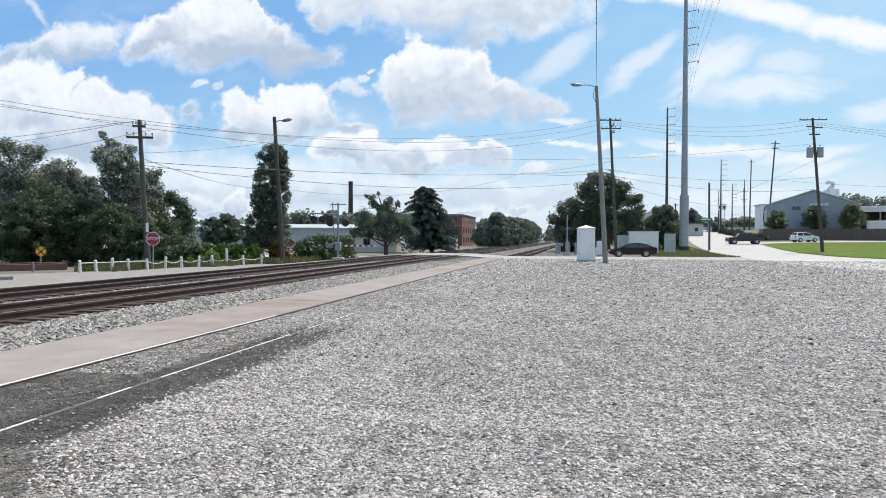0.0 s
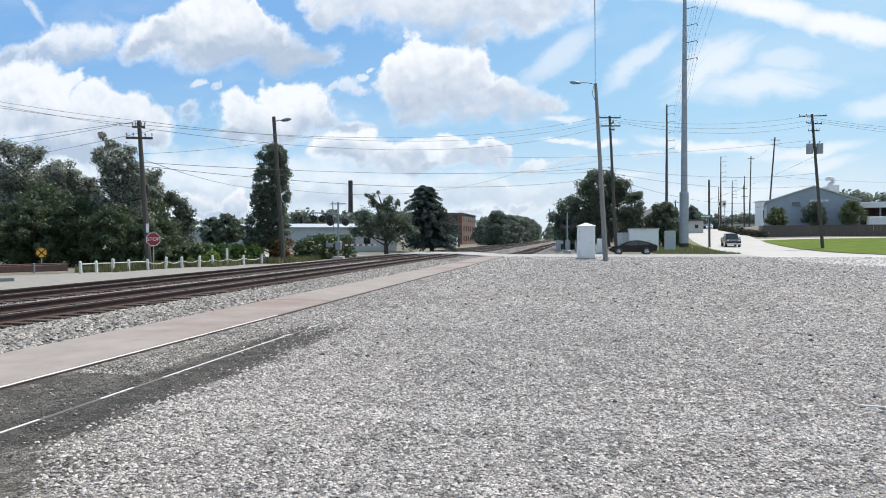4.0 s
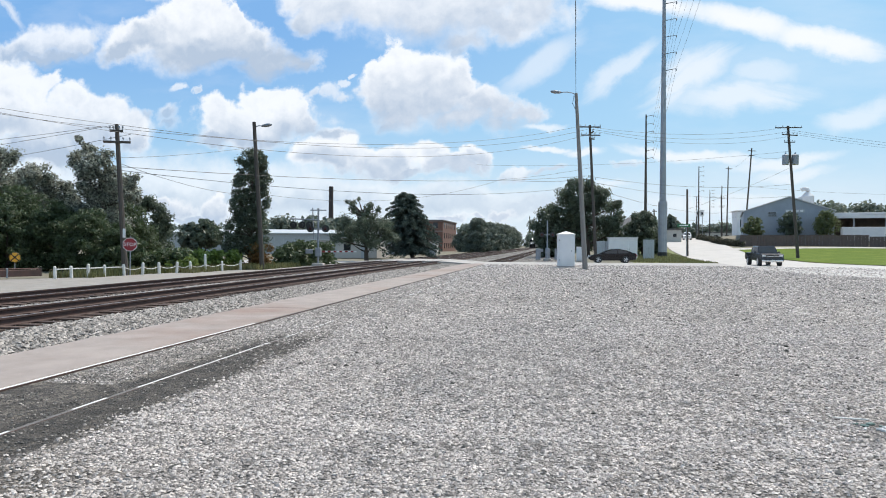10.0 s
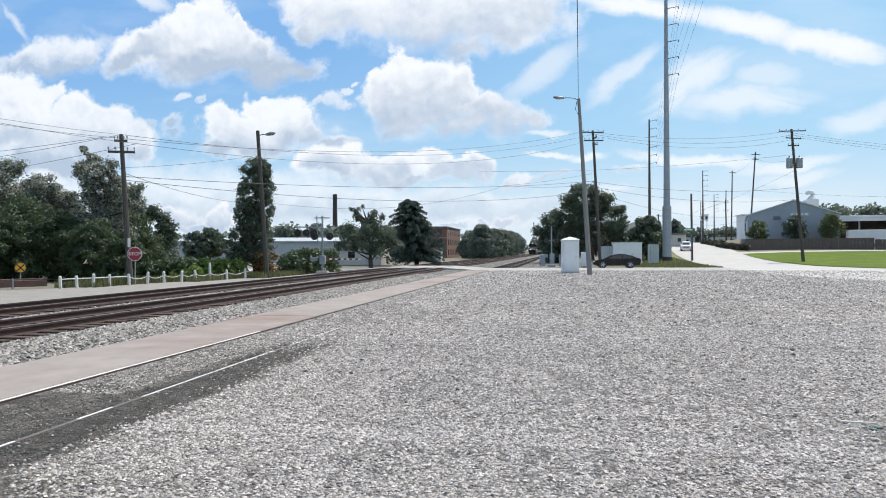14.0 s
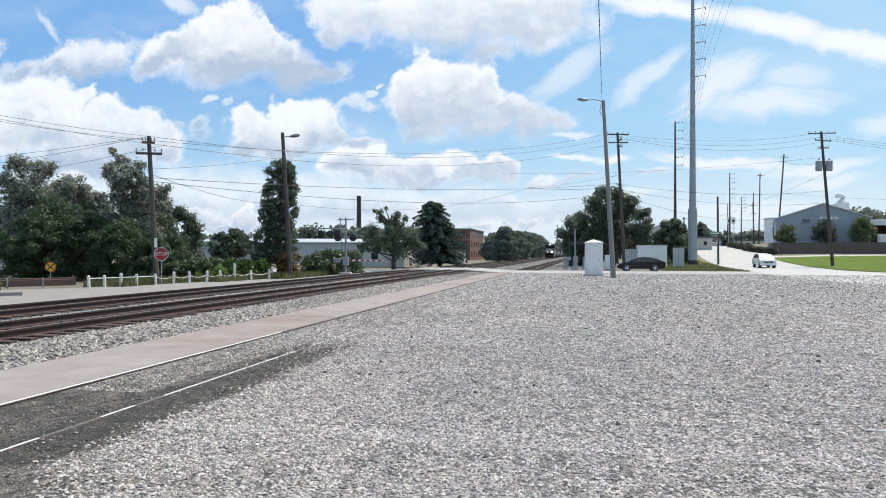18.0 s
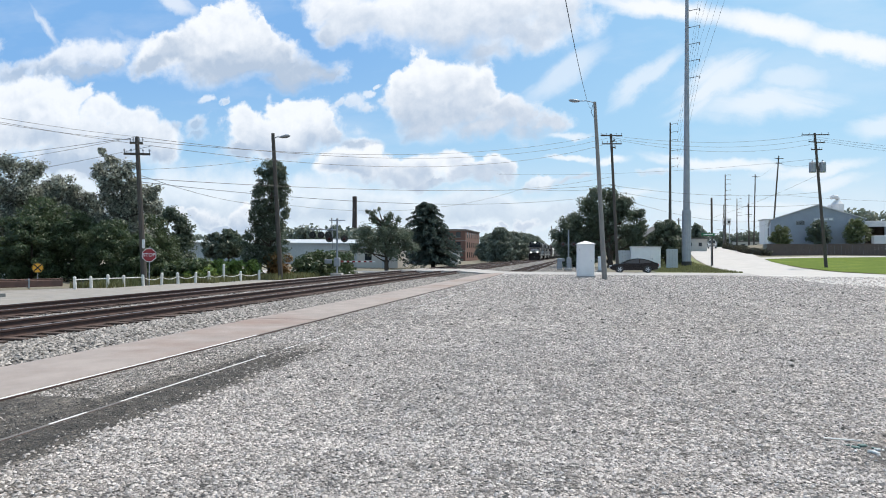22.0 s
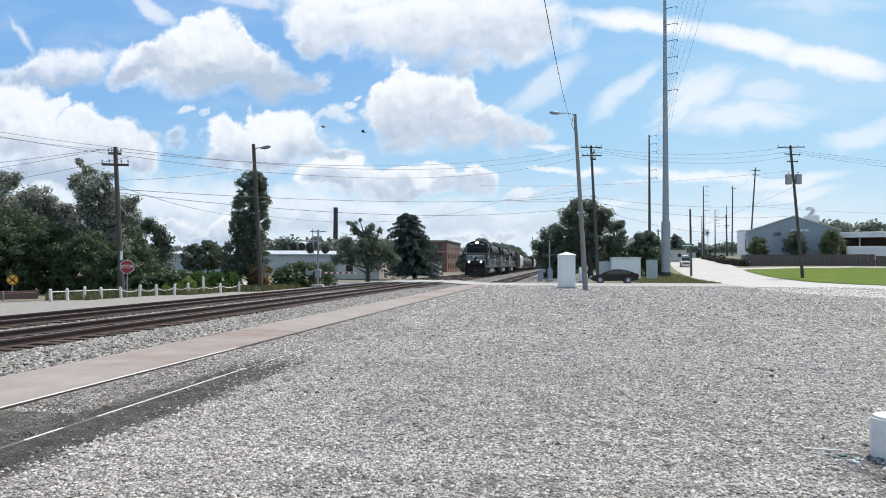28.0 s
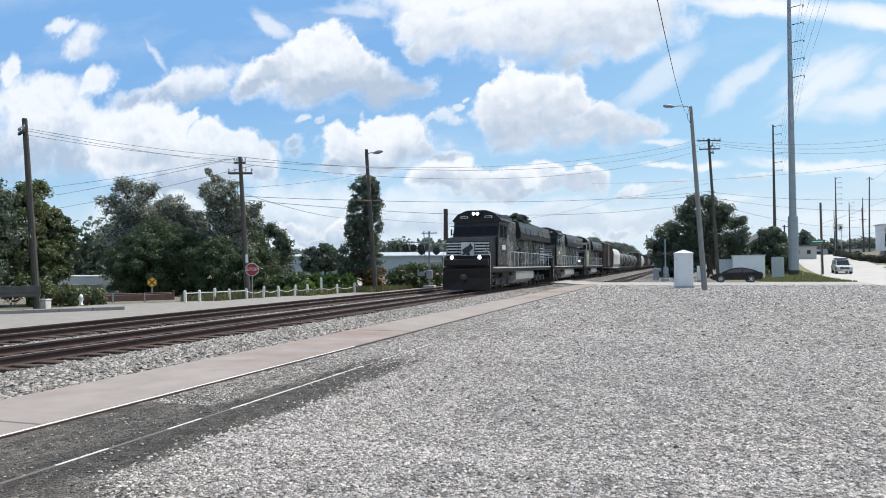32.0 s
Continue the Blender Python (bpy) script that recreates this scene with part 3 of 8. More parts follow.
M_BARK = mat("bark", (0.085, 0.065, 0.05), (0.05, 0.04, 0.032), scale=4.0, rough=0.95, bump=0.6, bump_scale=12, stretch=(3, 3, 0.6))


def leaf_material(name, c1, c2, island=0.35):
    m = mat(name, c1, c2, scale=0.35, rough=0.5, island=island, spec=0.5)
    b = m.node_tree.nodes["Principled BSDF"]
    t = m.node_tree.nodes.new("ShaderNodeBsdfTranslucent")
    add = m.node_tree.nodes.new("ShaderNodeMixShader")
    add.inputs[0].default_value = 0.36
    src = b.inputs["Base Color"].links[0].from_socket
    m.node_tree.links.new(src, t.inputs[0])
    m.node_tree.links.new(b.outputs[0], add.inputs[1])
    m.node_tree.links.new(t.outputs[0], add.inputs[2])
    m.node_tree.links.new(add.outputs[0], m.node_tree.nodes["Material Output"].inputs[0])
    return m


# Dark leaves and cedar needles are lightened a little to stand for haze.
L_DARK = leaf_material("dark_leaves", (0.086, 0.112, 0.078), (0.118, 0.147, 0.095))
L_MID = leaf_material("green_leaves", (0.06, 0.09, 0.042), (0.085, 0.115, 0.05))
L_GREY = leaf_material("silvery_leaves", (0.37, 0.38, 0.325), (0.145, 0.165, 0.12), 0.85)
L_LIGHT = leaf_material("bright_leaves", (0.2, 0.27, 0.06), (0.15, 0.21, 0.05))
L_CEDAR = leaf_material("cedar_needles", (0.058, 0.084, 0.074), (0.082, 0.11, 0.086), 0.25)
L_RUST = leaf_material("rusty_leaves", (0.20, 0.10, 0.035), (0.14, 0.12, 0.04))
L_OLIVE = leaf_material("olive_leaves", (0.15, 0.17, 0.075), (0.11, 0.14, 0.06), 0.4)
L_BRUSH = leaf_material("brown_brush", (0.085, 0.075, 0.05), (0.06, 0.065, 0.04), 0.4)
# Distance haze is put into this paler, bluer leaf colour.
L_HAZY = leaf_material("hazy_far_leaves", (0.125, 0.155, 0.125), (0.16, 0.19, 0.145), 0.3)


# ---- mesh tools ----
class Mesher:
    """Gathers vertices and faces of one mesh."""

    def __init__(self):
        self.v, self.f, self.m = [], [], []

    def add(self, verts, faces, mi=0):
        o = len(self.v)
        self.v += [tuple(p) for p in verts]
        self.f += [tuple(i + o for i in f) for f in faces]
        self.m += [mi] * len(faces)
        return self

    def box(self, c, s, b=0.0, rot=None, mi=0):
        hx, hy, hz = s[0] / 2, s[1] / 2, s[2] / 2
        b = min(b, hx * 0.9, hy * 0.9, hz * 0.9)
        if b <= 0:
            pts = [(x, y, z) for z in (-hz, hz) for y in (-hy, hy) for x in (-hx, hx)]
            fs = [(0, 2, 3, 1), (4, 5, 7, 6), (0, 1, 5, 4), (2, 6, 7, 3), (0, 4, 6, 2), (1, 3, 7, 5)]
        else:
            pts, idx = [], {}
            for sx in (-1, 1):
                for sy in (-1, 1):
                    for sz in (-1, 1):
                        for ax in range(3):
                            p = [sx * (hx - b), sy * (hy - b), sz * (hz - b)]
                            p[ax] = (sx * hx, sy * hy, sz * hz)[ax]
                            idx[sx, sy, sz, ax] = len(pts)
                            pts.append(tuple(p))
            fs = []
            for s1 in (-1, 1):
                for ax in range(3):
                    o1, o2 = (ax + 1) % 3, (ax + 2) % 3
                    q = []
                    for a, c2 in ((-1, -1), (1, -1), (1, 1), (-1, 1)):
                        k = [0, 0, 0]
                        k[ax], k[o1], k[o2] = s1, a, c2
                        q.append(idx[k[0], k[1], k[2], ax])
                    fs.append(tuple(q if s1 > 0 else q[::-1]))
            for ax in range(3):
                o1, o2 = (ax + 1) % 3, (ax + 2) % 3
                for a in (-1, 1):
                    for c2 in (-1, 1):
                        k0, k1 = [0, 0, 0], [0, 0, 0]
                        k0[ax], k1[ax] = -1, 1
                        k0[o1] = k1[o1] = a
                        k0[o2] = k1[o2] = c2
                        q = (idx[(*k0, o1)], idx[(*k1, o1)], idx[(*k1, o2)], idx[(*k0, o2)])
                        fs.append(q if a * c2 > 0 else q[::-1])
            for k in [(x, y, z) for x in (-1, 1) for y in (-1, 1) for z in (-1, 1)]:
                t = (idx[(*k, 0)], idx[(*k, 1)], idx[(*k, 2)])
                fs.append(t if k[0] * k[1] * k[2] > 0 else t[::-1])
        m = Matrix.Translation(c) @ (rot.to_4x4() if rot else Matrix())
        return self.add([m @ Vector(p) for p in pts], fs, mi)

    def tube(self, p0, p1, r0, r1=None, n=10, caps=True, mi=0):
        r1 = r0 if r1 is None else r1
        a, b = Vector(p0), Vector(p1)
        q = (b - a).to_track_quat("Z", "Y").to_matrix()
        pts = []
        for c, r in ((a, r0), (b, r1)):
            pts += [c + q @ Vector((math.cos(2 * math.pi * i / n) * r, math.sin(2 * math.pi * i / n) * r, 0)) for i in range(n)]
        fs = [(i, (i + 1) % n, n + (i + 1) % n, n + i) for i in range(n)]
        if caps:
            fs += [tuple(range(n))[::-1], tuple(range(n, 2 * n))]
        return self.add(pts, fs, mi)

    def path(self, pts, r, n=6, mi=0):
        """One bent tube along the points; r: a radius, or one for each point."""
        pts = [Vector(p) for p in pts]
        rs = r if isinstance(r, (list, tuple)) else [r] * len(pts)
        ring = []
        for k, p in enumerate(pts):
            d = (pts[min(k + 1, len(pts) - 1)] - pts[max(k - 1, 0)]).normalized()
            side = d.cross(Vector((0, 0, 1)))
            side = side.normalized() if side.length > 0.05 else d.cross(Vector((0, 1, 0))).normalized()
            up = side.cross(d)
            ring += [p + (side * math.cos(2 * math.pi * i / n) + up * math.sin(2 * math.pi * i / n)) * rs[k] for i in range(n)]
        fs = [(k * n + i, k * n + (i + 1) % n, (k + 1) * n + (i + 1) % n, (k + 1) * n + i) for k in range(len(pts) - 1) for i in range(n)]
        fs += [tuple(range(n))[::-1], tuple(range((len(pts) - 1) * n, len(pts) * n))]
        return self.add(ring, fs, mi)

    def lathe(self, c, prof, n=16, axis="Z", mi=0):
        pts, fs = [], []
        for r, h in prof:
            for i in range(n):
                t = 2 * math.pi * i / n
                p = (r * math.cos(t), r * math.sin(t), h)
                if axis == "X":
                    p = (h, p[0], p[1])
                elif axis == "Y":
                    p = (p[1], h, p[0])
                pts.append(Vector(c) + Vector(p))
        for k in range(len(prof) - 1):
            for i in range(n):
                fs.append((k * n + i, k * n + (i + 1) % n, (k + 1) * n + (i + 1) % n, (k + 1) * n + i))
        fs += [tuple(range(n))[::-1], tuple(range((len(prof) - 1) * n, len(prof) * n))]
        return self.add(pts, fs, mi)

    def prism(self, poly, a, b, axis="Z", mi=0):
        """A polygon drawn out from a to b. axis X: poly is (y, z); Y: (x, z); Z: (x, y)."""
        def put(p, h):
            return {"X": (h, p[0], p[1]), "Y": (p[0], h, p[1]), "Z": (p[0], p[1], h)}[axis]
        n = len(poly)
        pts = [put(p, a) for p in poly] + [put(p, b) for p in poly]
        fs = [(i, (i + 1) % n, n + (i + 1) % n, n + i) for i in range(n)] + [tuple(range(n))[::-1], tuple(range(n, 2 * n))]
        return self.add(pts, fs, mi)


def make(name, mesher, materials, parent=None, label="", category="", group="", kind="", smooth=False, at=None):
    me = bpy.data.meshes.new(name)
    me.from_pydata(mesher.v, [], mesher.f)
    for m in (materials if isinstance(materials, (list, tuple)) else [materials]):
        me.materials.append(m)
    if any(mesher.m):
        me.polygons.foreach_set("material_index", mesher.m)
    bm = bmesh.new()
    bm.from_mesh(me)
    bmesh.ops.recalc_face_normals(bm, faces=bm.faces)
    bm.to_mesh(me)
    bm.free()
    if smooth:
        me.polygons.foreach_set("use_smooth", [True] * len(me.polygons))
    me.update()
    ob = new(name, me)
    if parent:
        ob.parent = parent
    if at:
        ob.location = at
    return tagged(ob, label, category, group, kind)


def thing(name, at, label, category, group="", rz=0.0):
    ob = new(name)
    ob.empty_display_size = 0.2
    ob.location, ob.rotation_euler = at, (0, 0, radians(rz))
    return tagged(ob, label, category, group)


def smoothstep(t):
    t = max(0.0, min(1.0, t))
    return t * t * (3 - 2 * t)


def ground_z(x, y):
    """The lot and the tracks are level; the road to the east climbs away to a low crest."""
    return 4.0 * smoothstep((y - 80) / 130) * smoothstep((x - 4) / 12)


# ---- ground ----
def sheet(name, xs, ys, lift, material, label, category="ground"):
    m = Mesher()
    nx, ny = len(xs), len(ys)
    m.v = [(x, y, ground_z(x, y) + lift) for y in ys for x in xs]
    m.f = [(j * nx + i, j * nx + i + 1, (j + 1) * nx + i + 1, (j + 1) * nx + i) for j in range(ny - 1) for i in range(nx - 1)]
    m.m = [0] * len(m.f)
    return make(name, m, material, label=label, category=category, kind="structure")


gx = sorted(set([-4000, -1500, -600, -300, -150, -80, -40] + [-20 + 2 * i for i in range(0, 60)] + [120, 160, 250, 500, 1500, 4000]))
gy = sorted(set([-3000, -800, -200, -80, -40, 0, 40] + [60 + 4 * i for i in range(0, 45)] + [260, 320, 450, 700, 1500, 4000]))
sheet("ground", gx, gy, -0.06, M_EARTH, "dry weedy earth and grass reaching to the horizon")


def ribbon(name, pts, lift, material, label, category, thick=0.0, kind="structure"):
    """A road: rows of (left x, left y, right x, right y), resampled finely so that it follows the ground."""
    rows = []
    for a, b in zip(pts, pts[1:]):
        n = max(1, int(math.hypot((b[0] + b[2] - a[0] - a[2]) / 2, (b[1] + b[3] - a[1] - a[3]) / 2) / 3))
        rows += [[a[k] + (b[k] - a[k]) * i / n for k in range(4)] for i in range(n)]
    rows.append(list(pts[-1]))
    m = Mesher()
    cols = 9
    for lx, ly, rx, ry in rows:
        for c in range(cols):
            x, y = lx + (rx - lx) * c / (cols - 1), ly + (ry - ly) * c / (cols - 1)
            m.v.append((x, y, ground_z(x, y) + lift))
    for j in range(len(rows) - 1):
        for c in range(cols - 1):
            m.f.append((j * cols + c, j * cols + c + 1, (j + 1) * cols + c + 1, (j + 1) * cols + c))
    m.m = [0] * len(m.f)
    return make(name, m, material, label=label, category=category, kind=kind)


# gravel lot, between the siding and the road
ribbon("ground_gravel_lot", [(-6.66, -40, 60, -40), (-6.66, 0, 60, 0), (-6.66, 40, 55, 40), (-6.66, 62, 26, 62), (-6.66, 67.5, 18, 70)], 0.0, M_GRAVEL, "pale crushed-stone lot beside the railway", "gravel")
# main road, from the crest down and round to the right
ribbon("road", [(34, 330, 48, 330), (33, 260, 46, 260), (29.5, 215, 41, 215), (25.5, 180, 36, 178), (22.0, 150, 33, 146), (19.4, 125, 29.5, 118), (17.8, 103, 28.0, 97), (17.2, 88, 28.0, 84), (17.0, 76, 29.5, 76), (16.0, 64, 33, 68), (16.5, 50, 38, 62), (22, 36, 47, 55), (36, 22, 58, 48), (70, 8, 82, 36)], 0.012, M_ROAD, "pale worn concrete road curving down a hill", "road")
# street that crosses the tracks
ribbon("road_crossing_street", [(-90, 71, -90, 62), (-40, 72, -40, 61), (-20.2, 74, -20.2, 62)], 0.008, M_STREET, "pale street leading to the level crossing", "road")
ribbon("road_crossing_street_east", [(-7.6, 76, -7.6, 64.2), (2, 76, 2, 66.5), (17.6, 78, 17.2, 68.5)], 0.009, M_STREET, "pale street leading from the level crossing", "road")
# lane between the far track and the rope fence
ribbon("road_lane", [(-40, -30, -19.0, -30), (-26.0, 8, -19.0, 6), (-24.6, 18, -18.9, 16), (-27.0, 25.2, -18.8, 23), (-27.4, 28.6, -18.7, 28), (-24.9, 32.6, -18.6, 33), (-21.2, 47, -18.4, 47), (-19.9, 62, -18.3, 62)], 0.006, M_LANE, "pale gravelly lane along the tracks", "road")
# lawn on the right and grass wedge at the foot of the tall steel pole
ribbon("ground_lawn", [(31.0, 128, 34, 133), (29.6, 118, 52, 136), (28.9, 100, 75, 130), (29.2, 88, 85, 118), (31, 78, 95, 104), (36, 70, 103, 90), (44, 65.5, 110, 76)], 0.0, M_LAWN, "bright mown lawn beside the road", "lawn")
ribbon("ground_grass_wedge", [(8.2, 77.2, 17.2, 78.6), (9.5, 90, 17.0, 88), (11, 110, 17.6, 104), (14, 140, 20, 136)], 0.0, M_GRASS_GROUND, "patchy grass verge round a steel pole", "grass")
ribbon("ground_track_side", [(-8.5, 76.2, 3.2, 76.2), (-8.5, 120, 1.5, 120), (-8.5, 200, -1.0, 200), (-8.5, 420, -3.0, 420)], -0.02, M_BALLAST, "grey stony ground beside the far tracks", "gravel")
ribbon("road_driveway", [(26, 129.5, 26, 124), (33, 133.5, 33, 129), (40, 137, 40, 133), (52, 140, 52, 136.3), (80, 136.5, 80, 132.5), (110, 126, 110, 121)], 0.014, M_ROAD, "pale driveway before a dark yard wall", "driveway")


# ---- railway ----
RAIL_Z = 0.27
TRACKS = {"near": -11.85, "far": -15.75}
GAUGE = 1.435 + 0.07


def ballast_bed():
    m = Mesher()
    prof = [(-19.0, -0.05), (-18.0, 0.08), (-17.4, 0.06), (-14.2, 0.06), (-13.8, 0.05), (-13.3, 0.06), (-10.5, 0.06), (-9.7, 0.06), (-8.55, -0.02)]
    ys = [-60 + 3 * i for i in range(42)] + [66.0]
    ys2 = [75.5, 90, 120, 160, 220, 300, 420, 600, 900, 1400]
    for rows in (ys, ys2):
        o = len(m.v)
        for y in rows:
            m.v += [(x, y, z) for x, z in prof]
        n = len(prof)
        for j in range(len(rows) - 1):
            for i in range(n - 1):
                m.f.append((o + j * n + i, o + j * n + i + 1, o + (j + 1) * n + i + 1, o + (j + 1) * n + i))
    m.m = [0] * len(m.f)
    return make("ground_ballast", m, M_BALLAST, label="grey crushed-stone ballast bed of two tracks", category="ballast", kind="structure")


ballast_bed()


def rail_mesh(x, y0, y1, z_top, material_side, material_top, name, label, parent):
    """A flat-bottomed rail: foot, web and head."""
    m = Mesher()
    p = [(-0.07, 0.0), (0.07, 0.0), (0.07, 0.014), (0.012, 0.035), (0.012, 0.12), (0.036, 0.135), (0.036, 0.170), (0.028, 0.178), (-0.028, 0.178), (-0.036, 0.170), (-0.036, 0.135), (-0.012, 0.12), (-0.012, 0.035), (-0.07, 0.014)]
    n = len(p)
    ys = [y0 + (y1 - y0) * i / 40 for i in range(41)] if y1 - y0 < 500 else [y0, y1]
    for y in ys:
        m.v += [(x + a, y, z_top - 0.178 + b) for a, b in p]
    for j in range(len(ys) - 1):
        for i in range(n):
            m.f.append((j * n + i, j * n + (i + 1) % n, (j + 1) * n + (i + 1) % n, (j + 1) * n + i))
            m.m.append(1 if i in (7,) else 0)
    m.f += [tuple(range(n)), tuple(range((len(ys) - 1) * n, len(ys) * n))]
    m.m += [0, 0]
    return make(name, m, [material_side, material_top], parent=parent, label=label)


rng = random.Random(5)
TIE_V = Mesher().box((0, 0, 0), (2.6, 0.22, 0.18), b=0.012)
tie_mesh = None
for tname, cx in TRACKS.items():
    track = thing("railway_track", (0, 0, 0), "rusty railway track on dark wooden ties in grey ballast", "railway track", "two main tracks")
    for s in (-1, 1):
        rail_mesh(cx + s * GAUGE / 2, -60, 1400, RAIL_Z, M_RAIL, M_RAIL_TOP, "rail", "", track)
    count = 0
    y = -6.0
    rest = Mesher()
    while y < 300:
        if not 65.5 < y < 75.8:
            dx, rz = rng.uniform(-0.06, 0.06), rng.uniform(-0.02, 0.02)
            if y < 64 and count < 150:
                if tie_mesh is None:
                    first = make("tie", TIE_V, M_TIE, parent=track)
                    tie_mesh = first.data
                    tie = first
                else:
                    tie = new("tie", tie_mesh)
                    tie.parent = track
                tie.location, tie.rotation_euler = (cx + dx, y, 0.022 + rng.uniform(-0.012, 0.012)), (0, 0, rz)
                count += 1
            else:
                rest.box((cx + dx, y, 0.02), (2.6, 0.22, 0.18))
        y += 0.535
    make("far_ties", rest, M_TIE, parent=track)["kind"] = "stuff"

M_SIDING_HEAD = mat("dull_worn_rail_head", (0.15, 0.132, 0.115), (0.085, 0.076, 0.068), scale=0.9, rough=0.6)
siding = thing("railway_siding", (0, 0, 0), "disused siding rails sunk flush into gravel and concrete", "railway track")
for x, top in ((-6.62, 0.026), (-5.12, 0.006)):
    if x < -6:
        # Near stretch whitened for its shine, the farther one left dull.
        rail_mesh(x, -60, 15.0, top, M_RAIL, M_WORN_SHINE, "rail", "rail head with its shine put in as white", siding)
        rail_mesh(x, 15.02, 66.2, top, M_RAIL, M_SIDING_HEAD, "rail", "", siding)
    else:
        rail_mesh(x, -60, 66.2, top, M_RAIL, M_SIDING_HEAD, "rail", "", siding)
    rail_mesh(x, 75.6, 420, 0.17, M_RAIL, M_RAIL_TOP, "rail", "", siding)
for y0, y1 in ((5.35, 6.0), (6.9, 7.5), (8.1, 12.2), (13.0, 16.0), (24, 40)):
    make("worn_rail_head", Mesher().box((-5.12, (y0 + y1) / 2, 0.007), (0.03, y1 - y0, 0.006)), M_WORN_SHINE, parent=siding, label="bare pale stretch of rail head")
rest = Mesher()
for k in range(330):
    rest.box((-5.87, 76 + 0.55 * k, -0.03), (2.5, 0.22, 0.16))
make("far_ties", rest, M_TIE, parent=siding)["kind"] = "stuff"

# concrete strip beside the siding, in slabs
slab_rng = random.Random(8)
pavement = thing("pavement_strip", (0, 0, 0), "long pinkish worn concrete strip between ballast and siding", "pavement")
pavement["kind"] = "structure"
y = -30.0
while y < 65:
    ln = 6.1
    m = Mesher().box((-7.62, y + ln / 2, -0.075 + slab_rng.uniform(-0.004, 0.004)), (1.86, ln - 0.012, 0.20), b=0.012)
    make("slab", m, M_STRIP, parent=pavement)
    y += ln
# level crossing panels
crossing = thing("level_crossing", (0, 0, 0), "pale concrete level crossing panels between the rails", "level crossing")
crossing["kind"] = "structure"
for x0, x1 in ((-20.2, -16.62), (-16.42, -15.08), (-14.88, -12.72), (-12.52, -11.18), (-10.98, -7.62)):
    for k in range(3):
        m = Mesher()
        za = 0.03 if x0 < -20 else 0.262
        zb = 0.03 if x1 > -8 else 0.262
        ya, yb = 66.0 + k * 3.2, 66.0 + (k + 1) * 3.2 - 0.02
        m.add([(x0, ya, -0.1), (x1, ya, -0.1), (x1, yb, -0.1), (x0, yb, -0.1), (x0, ya, za), (x1, ya, zb), (x1, yb, zb), (x0, yb, za)], [(0, 3, 2, 1), (4, 5, 6, 7), (0, 1, 5, 4), (1, 2, 6, 5), (2, 3, 7, 6), (3, 0, 4, 7)])
        make("panel", m, M_STREET, parent=crossing)


# loose stones, thick near the camera
def stones(name, n, region, size, z_of, material, label, seed, beside_stain=False):
    r = np.random.default_rng(seed)
    x = r.uniform(region[0], region[1], n)
    y = region[2] + (region[3] - region[2]) * r.uniform(0, 1, n) ** 1.6
    s = size * r.uniform(0.45, 1.35, n) * (1 + 0.03 * (y - region[2]))
    if beside_stain:
        keep = (x > -4.38 + 0.9 * np.clip((5.3 - y) / 1.3, 0, 1) + r.normal(0, 0.12, n)) | ((y > 12.5 + r.normal(0, 1.2, n)) & (r.uniform(0, 1, n) < 0.8))
        keep &= ((x - 4.1) ** 2 + 0.8 * (y - 7.1) ** 2 > 1.5) | (r.uniform(0, 1, n) < 0.3)
        x, y, s = x[keep], y[keep], s[keep]
        n = len(x)
    base = np.array([(1, 0, 0), (0.3, 0.95, 0.1), (-0.8, 0.6, -0.1), (-0.75, -0.65, 0.1), (0.35, -0.9, -0.1), (0.1, 0.1, 0.75), (0, 0, -0.6)])
    tri = np.array([(0, 1, 5), (1, 2, 5), (2, 3, 5), (3, 4, 5), (4, 0, 5), (1, 0, 6), (2, 1, 6), (3, 2, 6), (4, 3, 6), (0, 4, 6)])
    shape = base[None] * r.uniform(0.65, 1.3, (n, 7, 3))
    ang = r.uniform(0, 2 * np.pi, n)
    tilt = r.uniform(-0.6, 0.6, n)
    c, sn = np.cos(ang)[:, None], np.sin(ang)[:, None]
    ct, st = np.cos(tilt)[:, None], np.sin(tilt)[:, None]
    X, Y, Z = shape[..., 0], shape[..., 1], shape[..., 2]
    Y, Z = Y * ct - Z * st, Y * st + Z * ct
    X, Y = X * c - Y * sn, X * sn + Y * c
    z = np.array([z_of(a) for a in x])
    V = np.stack([X * s[:, None] + x[:, None], Y * s[:, None] + y[:, None], Z * s[:, None] * 0.8 + z[:, None] + s[:, None] * 0.22], -1).reshape(-1, 3)
    F = (tri[None] + 7 * np.arange(n)[:, None, None]).reshape(-1, 3)
    me = bpy.data.meshes.new(name)
    me.from_pydata(V.tolist(), [], F.tolist())
    me.materials.append(material)
    me.update()
    ob = new(name, me)
    return tagged(ob, label, "gravel", kind="stuff")


M_DARK_STONE = mat("stained_stone", (0.13, 0.122, 0.11), (0.085, 0.08, 0.072), scale=8.0, rough=0.9, island=0.4)
stones("gravel_stones", 36000, (-4.9, 3.3, 2.5, 7.0), 0.0165, lambda x: 0.0, M_STONE, "loose pale crushed stones on the lot", 1, beside_stain=True)
stones("gravel_stones", 56000, (-6.5, 7.2, 6.6, 17.0), 0.019, lambda x: 0.0, M_STONE, "loose pale crushed stones on the lot", 21, beside_stain=True)
stones("gravel_stones_on_stain", 900, (-6.5, -4.5, 2.4, 11.0), 0.012, lambda x: 0.004, M_BALLAST_STONE, "sparse pale stones on the stained band", 6)
stones("gravel_stones_by_rail", 2600, (-6.5, -5.5, 8.2, 30.0), 0.015, lambda x: 0.004, M_STONE, "pale stones along the sunken rail", 26)
stones("far_gravel_stones", 48000, (-6.4, 26.0, 14.0, 66.0), 0.025, lambda x: 0.0, M_FAR_STONE, "pale crushed stones across the lot", 15)
